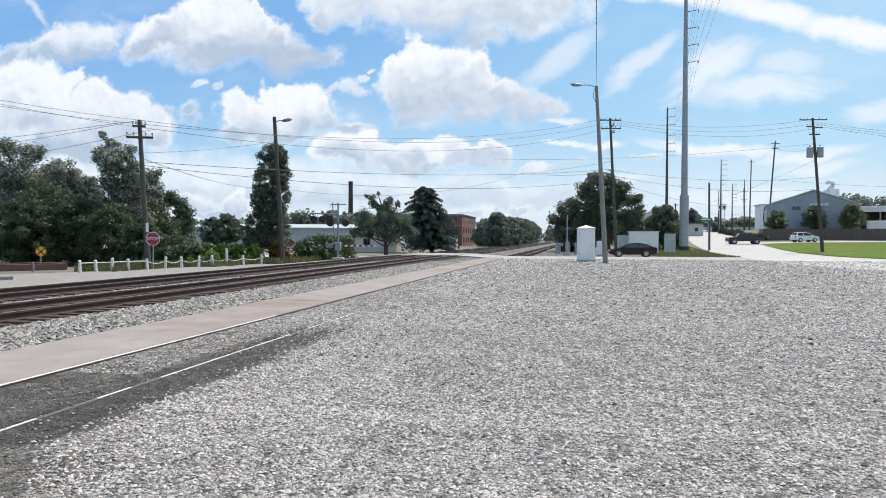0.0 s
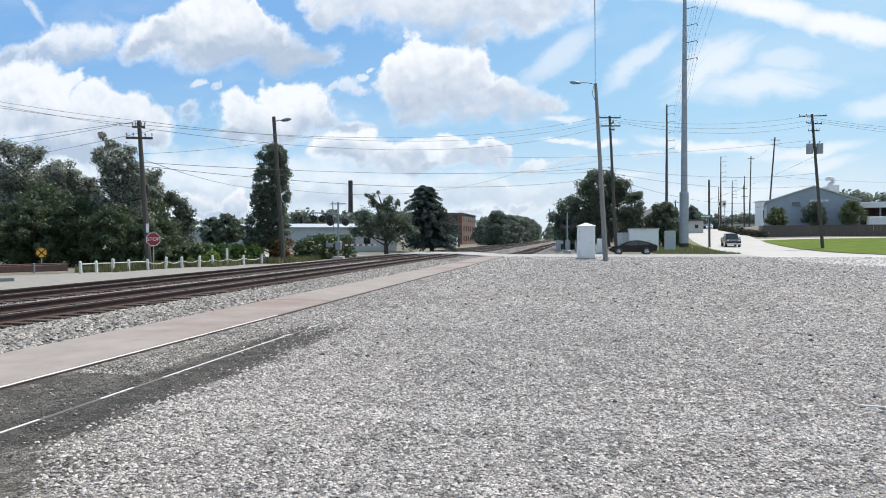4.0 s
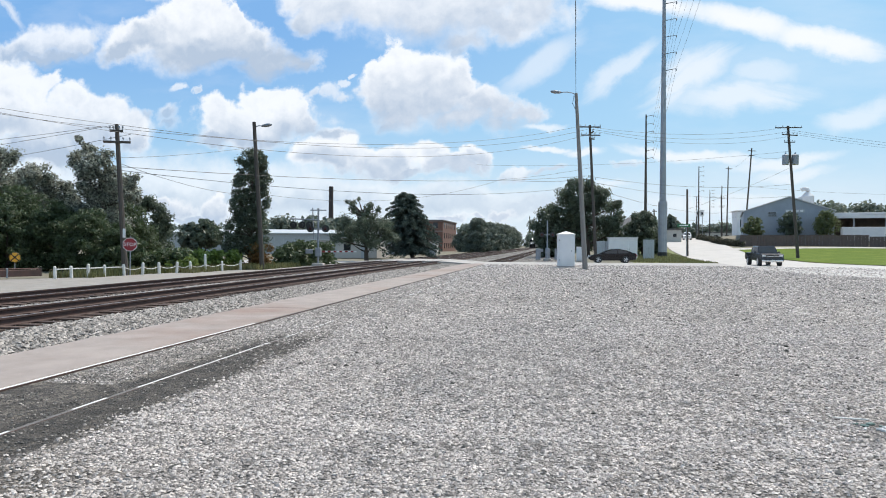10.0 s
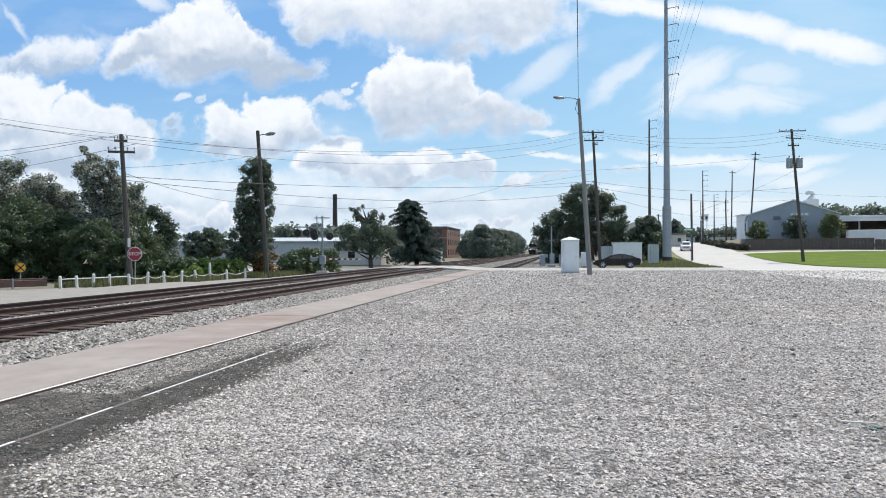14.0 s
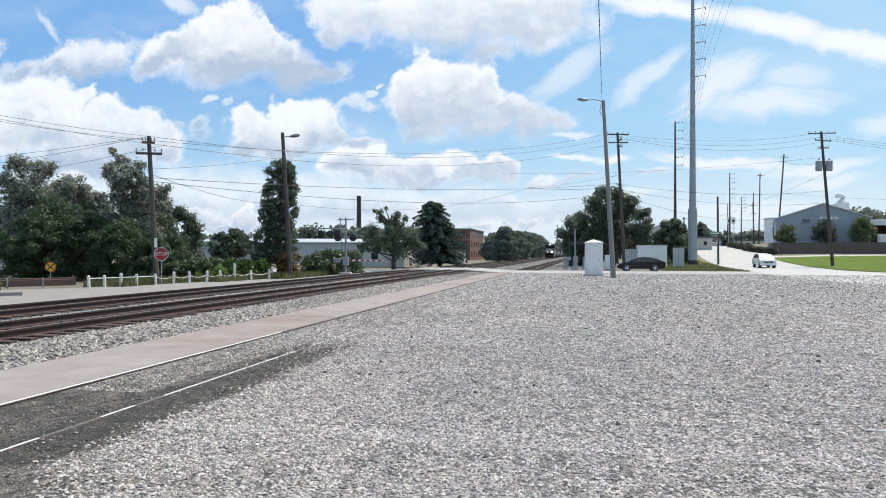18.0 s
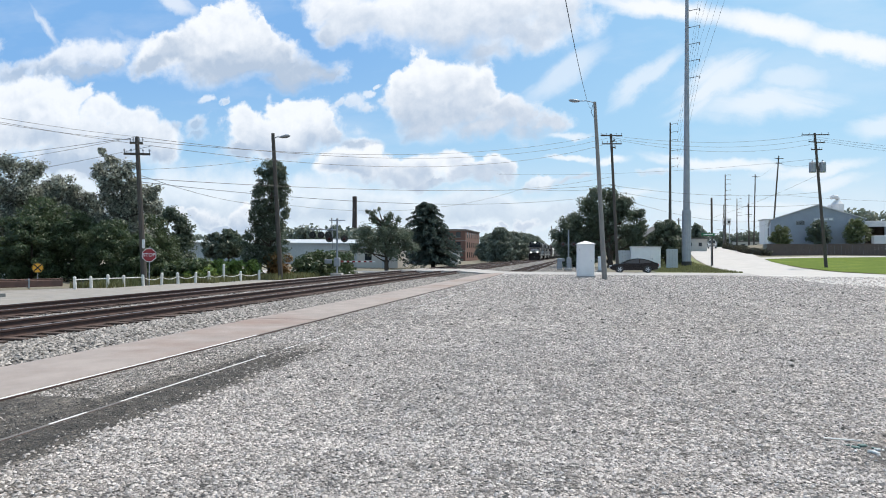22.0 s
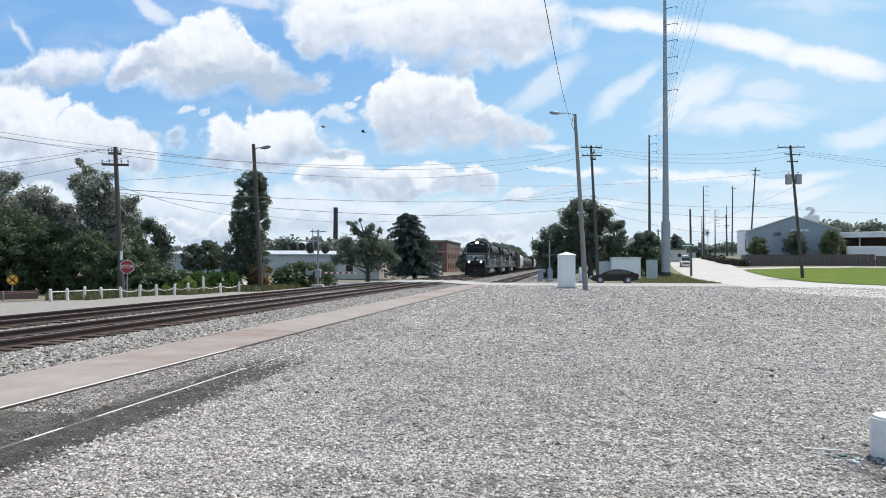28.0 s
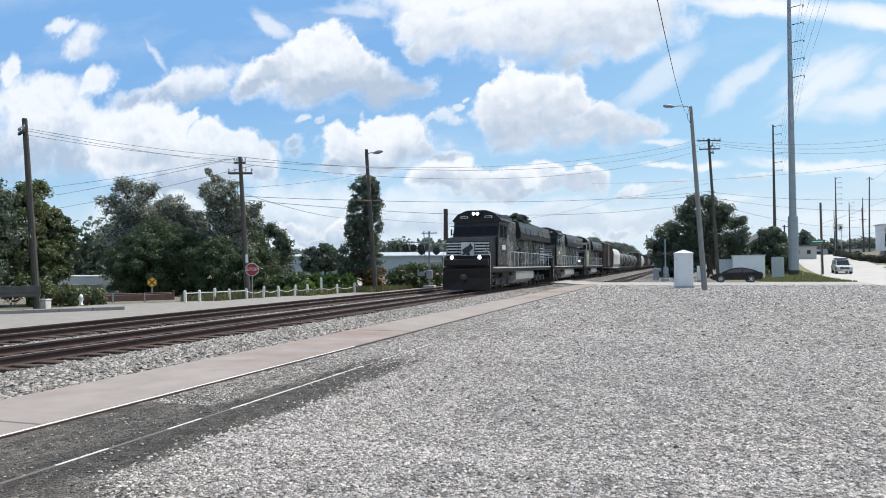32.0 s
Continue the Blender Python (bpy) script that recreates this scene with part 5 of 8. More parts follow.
# rope fence: white posts with rope or rail between
FENCE = [(-24.4, 31.6), (-24.25, 32.6), (-24.0, 33.5), (-23.8, 34.6), (-23.5, 35.9), (-23.1, 37.0), (-22.9, 38.4), (-22.6, 39.8), (-22.3, 40.9), (-21.95, 42.1), (-21.6, 43.7), (-21.2, 45.6)]
fence = thing("rope_fence", (0, 0, 0), "low fence of leaning whitewashed posts joined by rope", "fence")
frng = random.Random(4)
heads = []
for i, (x, y) in enumerate(FENCE):
    h = 0.62 + frng.uniform(-0.05, 0.05) + (0.45 if i == 9 else 0)
    lx, ly = frng.uniform(-0.04, 0.04), frng.uniform(-0.04, 0.04)
    post = make("post", Mesher().tube((x, y, -0.1), (x + lx, y + ly, h), 0.085, 0.08, n=8).tube((x + lx, y + ly, h), (x + lx, y + ly, h + 0.05), 0.08, 0.03, n=8), M_WHITE_POST, parent=fence)
    heads.append((x + lx * 0.7, y + ly * 0.7, 0.48))
for i, (a, b) in enumerate(zip(heads, heads[1:])):
    if i < 4:
        make("rail", Mesher().tube(a, b, 0.03, n=6), M_WHITE_POST, parent=fence)
    else:
        pts = [tuple(a[k] + (b[k] - a[k]) * t / 8 - (0.16 * 4 * t / 8 * (1 - t / 8) if k == 2 else 0) for k in range(3)) for t in range(9)]
        make("rope", Mesher().path(pts, 0.022, n=6), M_ROPE, parent=fence)

# street-name sign by the road
sn = thing("street_name_sign", (18.05, 103.0, ground_z(18.0, 103)), "green street-name sign on a thin post", "street sign")
make("post", Mesher().tube((0, 0, 0), (0, 0, 4.6), 0.035, n=8), M_STEEL, parent=sn)
bl = make("blade", Mesher().box((-0.4, -0.05, 4.35), (1.75, 0.03, 0.42), b=0.005), M_GREEN, parent=sn)
make("lettering_bar", Mesher().box((-0.4, -0.067, 4.35), (1.2, 0.004, 0.14)), M_LETTER, parent=bl)


# ---- trees ----
def leaves(clumps, n_leaf, size, rng_np, droop=0.0, ragged=0.0):
    """Leaf sheets scattered over the outside of many small clumps."""
    c = np.array([k[:3] for k in clumps])
    r = np.array([k[3] for k in clumps])
    w = r ** 2
    pick = rng_np.choice(len(clumps), n_leaf, p=w / w.sum())
    d = rng_np.normal(size=(n_leaf, 3))
    d /= np.linalg.norm(d, axis=1)[:, None]
    d[:, 2] = np.where(rng_np.uniform(size=n_leaf) < 0.35, np.abs(d[:, 2]), d[:, 2])
    rad = r[pick] * rng_np.uniform(0.45, 1.12, n_leaf)
    pos = c[pick] + d * rad[:, None] * np.array([1, 1, 0.8]) + rng_np.normal(scale=1.0, size=(n_leaf, 3)) * ragged * r[pick][:, None] * 1.5
    nrm = d + rng_np.normal(scale=0.65, size=(n_leaf, 3))
    nrm[:, 2] += 0.25
    nrm /= np.linalg.norm(nrm, axis=1)[:, None]
    t = np.cross(nrm, rng_np.normal(size=(n_leaf, 3)))
    t /= np.linalg.norm(t, axis=1)[:, None]
    b = np.cross(nrm, t)
    s = size * rng_np.uniform(0.55, 1.35, n_leaf)[:, None]
    V = np.stack([pos - t * s, pos + b * s * 0.55 + nrm * s * 0.15, pos + t * s - np.array([0, 0, droop]) * s, pos - b * s * 0.55 + nrm * s * 0.15], 1).reshape(-1, 3)
    F = np.arange(4 * n_leaf).reshape(-1, 4)
    return V, F


def crown_object(name, V, F, material, parent=None, label="", kind=""):
    me = bpy.data.meshes.new(name)
    me.from_pydata(V.tolist(), [], F.tolist())
    me.materials.append(material)
    me.update()
    ob = new(name, me)
    if parent:
        ob.parent = parent
    return tagged(ob, label, kind=kind)


def branchy(height, spread, r, seed, fork=0.3, lean=0.0, limbs=7):
    rr = random.Random(seed)
    m = Mesher()
    pts = [Vector((0, 0, -0.3))]
    n = 6
    for k in range(1, n + 1):
        pts.append(Vector((lean * k / n + rr.uniform(-0.03, 0.03) * height * 0.3, rr.uniform(-0.03, 0.03) * height * 0.3, height * 0.82 * k / n)))
    m.path(pts, [r * (1 - 0.13 * k) for k in range(n + 1)], n=9)
    tips = []
    for i in range(limbs):
        t = fork + (0.85 - fork) * i / limbs
        k = min(n - 1, int(t * n))
        a = pts[k].lerp(pts[k + 1], t * n - k)
        ang = i * 2.4 + rr.uniform(-0.4, 0.4)
        L = spread * (1.0 - 0.5 * t) * rr.uniform(0.6, 0.95)
        mid = a + Vector((math.cos(ang) * L * 0.5, math.sin(ang) * L * 0.5, L * 0.28))
        end = a + Vector((math.cos(ang) * L, math.sin(ang) * L, L * 0.7))
        rr0 = r * (1 - 0.13 * k) * 0.45
        m.path([a, mid, end], [rr0, rr0 * 0.7, rr0 * 0.25], n=6)
        tips.append(end)
    return m, tips


def tree(at, height, shape, material, label, seed, leaf=0.28, count=6000, trunk=0.25, clump=0.16, group="trees", name="tree", loose=0.12, clumps_n=95):
    """shape: rows of (share of height, half width as share of height), the crown's outline."""
    r = random.Random(seed)
    t = thing(name, (at[0], at[1], at[2] if len(at) > 2 else ground_z(at[0], at[1])), label, name.replace("_", " "), group)
    widest = max(w for _, w in shape) * height
    bark, tips = branchy(height, widest * 0.85, trunk, seed, fork=max(0.15, shape[0][0]))
    make("trunk", bark, M_BARK, parent=t)
    clumps = []
    n = clumps_n
    for i in range(n):
        h = r.uniform(shape[0][0], shape[-1][0])
        for (h0, w0), (h1, w1) in zip(shape, shape[1:]):
            if h0 <= h <= h1:
                w = w0 + (w1 - w0) * (h - h0) / max(1e-6, h1 - h0)
        ang = r.uniform(0, 2 * math.pi)
        q = (r.uniform(0, 1) ** 0.5) * (1 + r.uniform(-loose, loose * 1.5))
        rad = w * height * q
        clumps.append((math.cos(ang) * rad, math.sin(ang) * rad, h * height, clump * widest * r.uniform(0.6, 1.4)))
    for e in tips:
        clumps.append((e.x, e.y, e.z, clump * widest * 1.3))
    V, F = leaves(clumps, count, leaf, np.random.default_rng(seed))
    crown_object("crown", V, F, material, t)
    return t


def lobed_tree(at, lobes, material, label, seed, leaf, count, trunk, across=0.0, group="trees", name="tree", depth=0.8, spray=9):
    """A tree by the lobes of its crown: (offset across, height, radius), turned by across to lie square to the camera's
    sight line and fit its view; each lobe is a boss of leafy sprays on its own limb.
    """
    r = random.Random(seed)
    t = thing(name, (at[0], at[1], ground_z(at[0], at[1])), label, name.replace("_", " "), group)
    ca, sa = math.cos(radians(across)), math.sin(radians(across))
    top = max(z for _, z, _ in lobes)
    m = Mesher()
    lean = sum(d for d, z, _ in lobes if z > top * 0.6) / max(1, sum(1 for _, z, _ in lobes if z > top * 0.6)) * 0.6
    stem = [Vector((lean * ca * k / 6 + r.uniform(-0.05, 0.05) * k, lean * sa * k / 6 + r.uniform(-0.05, 0.05) * k, top * 0.92 * k / 6 - (0.3 if k == 0 else 0))) for k in range(7)]
    m.path(stem, [trunk * (1 - 0.14 * k) for k in range(7)], n=9)
    clumps = []
    for d, z, rad in lobes:
        w = r.uniform(-1, 1) * depth * max(1.0, rad)
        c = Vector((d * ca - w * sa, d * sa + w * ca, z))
        k = max(0.0, min(5.0, (z - rad * 1.3) / (top * 0.92) * 6))
        a = stem[int(k)].lerp(stem[int(k) + 1], k - int(k))
        m.path([a, a.lerp(c, 0.5) + Vector((0, 0, -0.1 * rad)), c], [trunk * 0.4, trunk * 0.25, trunk * 0.08], n=6)
        for i in range(spray):
            q = Vector((r.gauss(0, 1), r.gauss(0, 1), r.gauss(0, 1) + 0.25)).normalized()
            e = c + q * rad * r.uniform(0.45, 1.08)
            m.path([c, e], [trunk * 0.07, trunk * 0.025], n=4)
            clumps.append((e.x, e.y, e.z, rad * r.uniform(0.33, 0.60)))
        clumps.append((c.x, c.y, c.z, rad * 0.6))
    make("trunk", m, M_BARK, parent=t)
    V, F = leaves(clumps, int(count * 1.7), leaf * 0.92, np.random.default_rng(seed), ragged=0.20)
    crown_object("crown", V, F, material, t)
    return t


ROUND = [(0.22, 0.18), (0.35, 0.36), (0.55, 0.42), (0.75, 0.34), (0.9, 0.2), (1.0, 0.06)]
LOW = [(0.02, 0.35), (0.2, 0.48), (0.5, 0.48), (0.75, 0.36), (1.0, 0.10)]
TALL = [(0.08, 0.10), (0.25, 0.20), (0.5, 0.20), (0.75, 0.15), (0.92, 0.09), (1.0, 0.03)]

# belt of trees behind the lane
# Shade low in the belt is put into the bushes' darker L_MID leaves.
LEFT_BELT = [
    ((-34.8, 40.6), 3.9, LOW, L_MID, 7000, "dense bushy dark tree behind the lane"),
    ((-32.4, 42.0), 4.3, LOW, L_MID, 8000, "dense bushy green tree behind the lane"),
    ((-29.6, 41.6), 3.7, LOW, L_MID, 7000, "dense bushy green tree behind the lane"),
    ((-27.0, 41.0), 2.9, LOW, L_MID, 5000, "bushy dark undergrowth tree behind the fence"),
    ((-36.4, 41.4), 4.0, LOW, L_MID, 7000, "dense bushy dark tree behind the lane"),
    ((-36.2, 43.5), 5.4, LOW, L_MID, 7000, "dense bushy dark tree behind the lane"),
    ((-31.0, 47.5), 4.6, LOW, L_MID, 6000, "dense bushy dark tree behind the lane"),
]
for i, (at, h, sh, ma, cnt, lab) in enumerate(LEFT_BELT):
    tree(at, h, sh, ma, lab, 100 + i, leaf=0.085, count=int(cnt * 2.3), trunk=0.14, clump=0.16 if ma is L_GREY else 0.22, group="roadside tree belt", loose=0.15)
# Lobes follow the crown outlines as they appear from the camera.
SILVERY = [
    ((-39.3, 45.5), [(-1.4, 7.8, 0.9), (0.3, 7.9, 0.85), (-2.2, 6.7, 0.8), (-0.6, 6.4, 1.3), (1.0, 5.8, 1.1), (-1.6, 5.0, 1.4), (0.5, 4.4, 1.5), (-2.3, 4.0, 1.0), (-1.0, 3.2, 1.6), (1.6, 3.4, 1.1)], 22000, "silvery-green ragged tree in a dense roadside belt"),
    ((-37.3, 47.7), [(-1.6, 6.9, 0.8), (-0.8, 6.8, 0.8), (0.0, 6.0, 0.8), (1.0, 5.8, 0.6), (-1.2, 5.3, 1.1), (0.3, 4.9, 0.9), (1.3, 4.7, 0.7), (-0.5, 3.8, 1.3), (1.0, 3.4, 1.0)], 16000, "silvery-green ragged tree in a dense roadside belt"),
    ((-31.0, 44.7), [(-1.4, 8.75, 0.28), (-0.8, 8.3, 0.5), (-1.3, 7.4, 0.6), (-0.1, 7.5, 0.7), (-0.9, 6.3, 0.9), (0.4, 6.3, 0.85), (1.9, 6.1, 0.6), (1.2, 5.1, 0.9), (-0.6, 4.9, 1.1), (2.1, 5.0, 0.55), (0.6, 3.7, 1.2), (-1.5, 3.4, 0.9)], 17000, "tall loose silvery poplar behind the lane"),
]
for i, (at, lobes, cnt, lab) in enumerate(SILVERY):
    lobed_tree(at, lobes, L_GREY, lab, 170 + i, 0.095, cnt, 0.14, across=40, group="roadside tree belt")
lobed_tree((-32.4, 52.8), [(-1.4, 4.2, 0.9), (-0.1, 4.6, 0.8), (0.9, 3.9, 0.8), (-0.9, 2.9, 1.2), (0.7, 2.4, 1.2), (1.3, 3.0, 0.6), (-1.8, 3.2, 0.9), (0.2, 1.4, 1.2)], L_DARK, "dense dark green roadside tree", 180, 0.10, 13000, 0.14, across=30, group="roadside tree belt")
# trees left of the gap, about the left pole
for i, (at, h, sh, ma) in enumerate([((-31.6, 28.4), 6.3, [(0.05, 0.20), (0.3, 0.30), (0.6, 0.30), (0.85, 0.18), (1.0, 0.06)], L_OLIVE), ((-32.6, 25.6), 6.8, ROUND, L_DARK), ((-30.8, 22.0), 6.2, LOW, L_DARK), ((-31.6, 30.0), 5.0, [(0.3, 0.18), (0.6, 0.22), (1.0, 0.06)], L_MID), ((-33, 17.5), 7.0, ROUND, L_DARK)]):
    tree(at, h, sh, ma, "green leafy tree at the edge of the lane", 140 + i, leaf=0.085, count=19000, trunk=0.16, clump=0.18, group="trees about the left pole", loose=0.25, clumps_n=140)

crng = random.Random(77)
COLUMN = []
for k in range(46):
    z = 0.8 + 7.7 * k / 45
    w = float(np.interp(z, [0.8, 3.0, 5.5, 7.0, 8.5], [1.05, 1.15, 1.0, 0.75, 0.35]))
    COLUMN.append((-0.55 + 0.11 * z + w * ((k % 4) / 1.5 - 1 + crng.uniform(-0.15, 0.15)), z, crng.uniform(0.40, 0.62)))
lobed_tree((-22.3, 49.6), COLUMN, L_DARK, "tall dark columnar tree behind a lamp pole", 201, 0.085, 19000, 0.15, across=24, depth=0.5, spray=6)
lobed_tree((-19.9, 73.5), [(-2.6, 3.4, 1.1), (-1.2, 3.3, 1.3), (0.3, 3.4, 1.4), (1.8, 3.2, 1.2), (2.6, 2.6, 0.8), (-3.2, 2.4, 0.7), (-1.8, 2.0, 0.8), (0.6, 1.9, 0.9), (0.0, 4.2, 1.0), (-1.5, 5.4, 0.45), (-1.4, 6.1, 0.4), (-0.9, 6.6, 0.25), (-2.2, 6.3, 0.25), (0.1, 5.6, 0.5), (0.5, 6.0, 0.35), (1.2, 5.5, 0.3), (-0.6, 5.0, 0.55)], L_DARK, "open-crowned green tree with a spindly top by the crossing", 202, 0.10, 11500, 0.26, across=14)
tree((-30.0, 103.0), 4.5, LOW, L_DARK, "dark bushy tree before a warehouse", 203, leaf=0.3, count=5000, trunk=0.2, clump=0.22)
tree((-51.2, 98.2), 5.2, ROUND, L_DARK, "round dark tree beyond the fence", 204, leaf=0.26, count=6000, trunk=0.2, clump=0.22)
tree((-54.8, 100.4), 4.7, ROUND, L_HAZY, "round dark tree beyond the fence", 205, leaf=0.26, count=5000, trunk=0.2, clump=0.22)


def cedar(at, height, seed):
    t = thing("cedar_tree", (*at, 0), "large dark conical cedar with drooping layered boughs", "cedar tree")
    r = random.Random(seed)
    m = Mesher()
    for k in range(8):
        m.tube((-1.1 * k / 8, 0, height * k / 8 - (0.3 if k == 0 else 0)), (-1.1 * (k + 1) / 8, 0, height * (k + 1) / 8 * 0.99), 0.32 * (1 - k / 8.5), 0.32 * (1 - (k + 1) / 8.5), n=9, caps=k in (0, 7))
    make("trunk", m, M_BARK, parent=t)
    clumps, limbs = [], Mesher()
    for k in range(92):
        h = 0.08 + 0.91 * k / 92
        L = height * (0.48 * (1 - h) ** 0.5 + 0.085) * r.uniform(0.8, 1.12)
        a = k * 2.4 + r.uniform(-0.3, 0.3)
        z, x0 = height * h, -1.1 * h
        for s in range(9):
            q = (s + 0.6) / 9
            for side in (-1, 1):
                w = side * 0.22 * L * q * (1.1 - q)
                clumps.append((x0 + math.cos(a) * L * q - math.sin(a) * w, math.sin(a) * L * q + math.cos(a) * w, z + L * (0.22 * q - 0.40 * q * q), 0.19 + 0.06 * L * (1 - q)))
        limbs.path([(x0 * 0.9, 0, z), (x0 + math.cos(a) * L * 0.5, math.sin(a) * L * 0.5, z - L * 0.03), (x0 + math.cos(a) * L * 0.95, math.sin(a) * L * 0.95, z - L * 0.28)], [0.06, 0.04, 0.015], n=5)
    make("boughs", limbs, M_BARK, parent=t)
    V, F = leaves(clumps, 44000, 0.12, np.random.default_rng(seed), droop=0.6)
    crown_object("crown", V, F, L_CEDAR, t)


cedar((-17.9, 88.5), 8.4, 31)
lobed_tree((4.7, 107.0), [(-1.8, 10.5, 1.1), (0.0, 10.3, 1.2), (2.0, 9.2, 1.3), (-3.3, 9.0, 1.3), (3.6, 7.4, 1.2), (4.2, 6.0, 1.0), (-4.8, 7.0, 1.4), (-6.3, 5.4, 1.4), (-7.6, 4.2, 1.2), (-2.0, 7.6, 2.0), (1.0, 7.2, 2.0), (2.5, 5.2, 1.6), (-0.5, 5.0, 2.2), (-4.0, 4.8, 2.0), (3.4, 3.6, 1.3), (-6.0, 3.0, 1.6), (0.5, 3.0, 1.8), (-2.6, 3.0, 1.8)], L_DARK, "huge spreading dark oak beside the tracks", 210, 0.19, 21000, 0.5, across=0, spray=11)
tree((-0.6, 112.0), 5.6, LOW, L_DARK, "dark bushy tree beside the tracks", 211, leaf=0.26, count=8000, trunk=0.25, clump=0.2)
tree((8.8, 112.0), 4.4, LOW, L_DARK, "dark bushy tree under an oak", 216, leaf=0.26, count=6000, trunk=0.2, clump=0.2)
tree((12.9, 110.0), 6.3, [(0.1, 0.30), (0.3, 0.46), (0.55, 0.48), (0.75, 0.38), (0.9, 0.22), (1.0, 0.10)], L_DARK, "drooping dark green tree before a house", 212, leaf=0.18, count=13000, trunk=0.2, clump=0.2, clumps_n=130)
tree((14.4, 112.0), 3.2, LOW, L_MID, "leafy bush before a house", 213, leaf=0.24, count=5000, trunk=0.15, clump=0.22)
tree((31.0, 200.0), 9.5 - 3.5, ROUND, L_HAZY, "round dark tree on the hill", 214, leaf=0.4, count=4000, trunk=0.25)
for i, (u, h) in enumerate([((38.7, 148.6), 7.0), ((45.9, 149.2), 7.9), ((52.2, 148.4), 8.2)]):
    tree(u, h - 1.7, [(0.30, 0.16), (0.45, 0.33), (0.65, 0.36), (0.85, 0.26), (1.0, 0.10)], (L_OLIVE, L_DARK, L_OLIVE)[i], "small neat tree before a metal warehouse", 220 + i, leaf=0.16, count=5000, trunk=0.13, clump=0.24, group="trees before the warehouse")
tree((63.2, 144.5), 7.0, TALL, L_DARK, "small dark conical tree by a loading dock", 224, leaf=0.25, count=3500, trunk=0.13, clump=0.24, group="trees before the warehouse")

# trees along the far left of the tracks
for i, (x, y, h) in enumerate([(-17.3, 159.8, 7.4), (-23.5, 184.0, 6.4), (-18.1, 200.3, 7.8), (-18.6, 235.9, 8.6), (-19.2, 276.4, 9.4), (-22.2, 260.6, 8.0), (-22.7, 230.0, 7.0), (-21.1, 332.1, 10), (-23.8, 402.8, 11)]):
    tree((x, y), h, LOW, L_HAZY, "dense round tree beside the far tracks", 240 + i, leaf=0.24, count=9000, trunk=0.25, clump=0.2, group="trees along the far tracks", clumps_n=120)
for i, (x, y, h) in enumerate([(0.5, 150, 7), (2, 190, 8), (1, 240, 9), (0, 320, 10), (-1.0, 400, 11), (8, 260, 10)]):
    tree((x, y), h, LOW, L_HAZY, "dense tree beside the far tracks", 260 + i, leaf=0.45, count=3500, trunk=0.25, clump=0.2, group="trees along the far tracks")


# far wooded skyline, as one mass of leaf clumps
def wood(name, spots, leaf, count, material, label, seed):
    r = random.Random(seed)
    clumps = []
    for x0, y0, x1, y1, h0, h1, n in spots:
        for i in range(n):
            t = r.uniform(0, 1)
            x, y = x0 + (x1 - x0) * t + r.uniform(-5, 5), y0 + (y1 - y0) * t + r.uniform(-5, 5)
            h = h0 + (h1 - h0) * t + r.uniform(-1.2, 1.6)
            for k in range(4):
                clumps.append((x + r.uniform(-2, 2), y + r.uniform(-2, 2), ground_z(x, y) + h * (0.15 + 0.25 * k), 1.7 + r.uniform(-0.5, 0.9)))
    V, F = leaves(clumps, count, leaf, np.random.default_rng(seed))
    ob = crown_object(name, V, F, material, None, label, kind="stuff")
    ob["category"] = "woodland"
    return ob


wood("far_woodland", [(-150, 180, -85, 190, 4.2, 4.6, 80), (-84, 192, -45, 200, 7.4, 8.2, 70), (-62, 235, -35, 300, 8, 9, 40), (-210, 140, -140, 190, 6, 5, 60)], 0.75, 26000, L_HAZY, "hazy wooded skyline beyond the tracks", 301)
wood("far_woodland", [(76, 226, 98, 228, 9.5, 9.0, 40), (98, 228, 150, 225, 9, 8, 40)], 0.75, 9000, L_HAZY, "wooded skyline beyond a warehouse", 302)
wood("far_woodland", [(30, 360, 95, 370, 6, 8, 110), (22, 300, 40, 330, 4, 5, 34), (95, 370, 170, 350, 8, 8, 40)], 0.7, 20000, L_HAZY, "distant trees on the crest of the road", 303)
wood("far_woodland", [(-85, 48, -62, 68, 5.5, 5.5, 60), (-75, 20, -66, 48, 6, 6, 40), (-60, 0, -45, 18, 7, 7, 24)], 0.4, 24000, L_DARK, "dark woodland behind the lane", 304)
wood("far_woodland", [(-40, 420, 10, 430, 9, 10, 30), (-14, 520, -22, 700, 10, 12, 20), (-4, 520, 4, 700, 12, 12, 20)], 0.9, 6000, L_HAZY, "distant trees closing the line of the tracks", 305)


def bush_row(name, spots, leaf, count, material, label, seed):
    r = random.Random(seed)
    clumps = []
    for x0, y0, x1, y1, h, n in spots:
        for i in range(n):
            t = r.uniform(0, 1)
            x, y = x0 + (x1 - x0) * t + r.uniform(-0.5, 0.5), y0 + (y1 - y0) * t + r.uniform(-0.7, 0.7)
            for k in range(3):
                clumps.append((x + r.uniform(-0.3, 0.3), y + r.uniform(-0.3, 0.3), ground_z(x, y) + h * (0.12 + 0.3 * k) * r.uniform(0.7, 1.1), 0.30 * h * r.uniform(0.5, 1.0) + 0.1))
    V, F = leaves(clumps, count, leaf, np.random.default_rng(seed))
    ob = crown_object(name, V, F, material, None, label, kind="stuff")
    ob["category"] = "shrubs"
    return ob


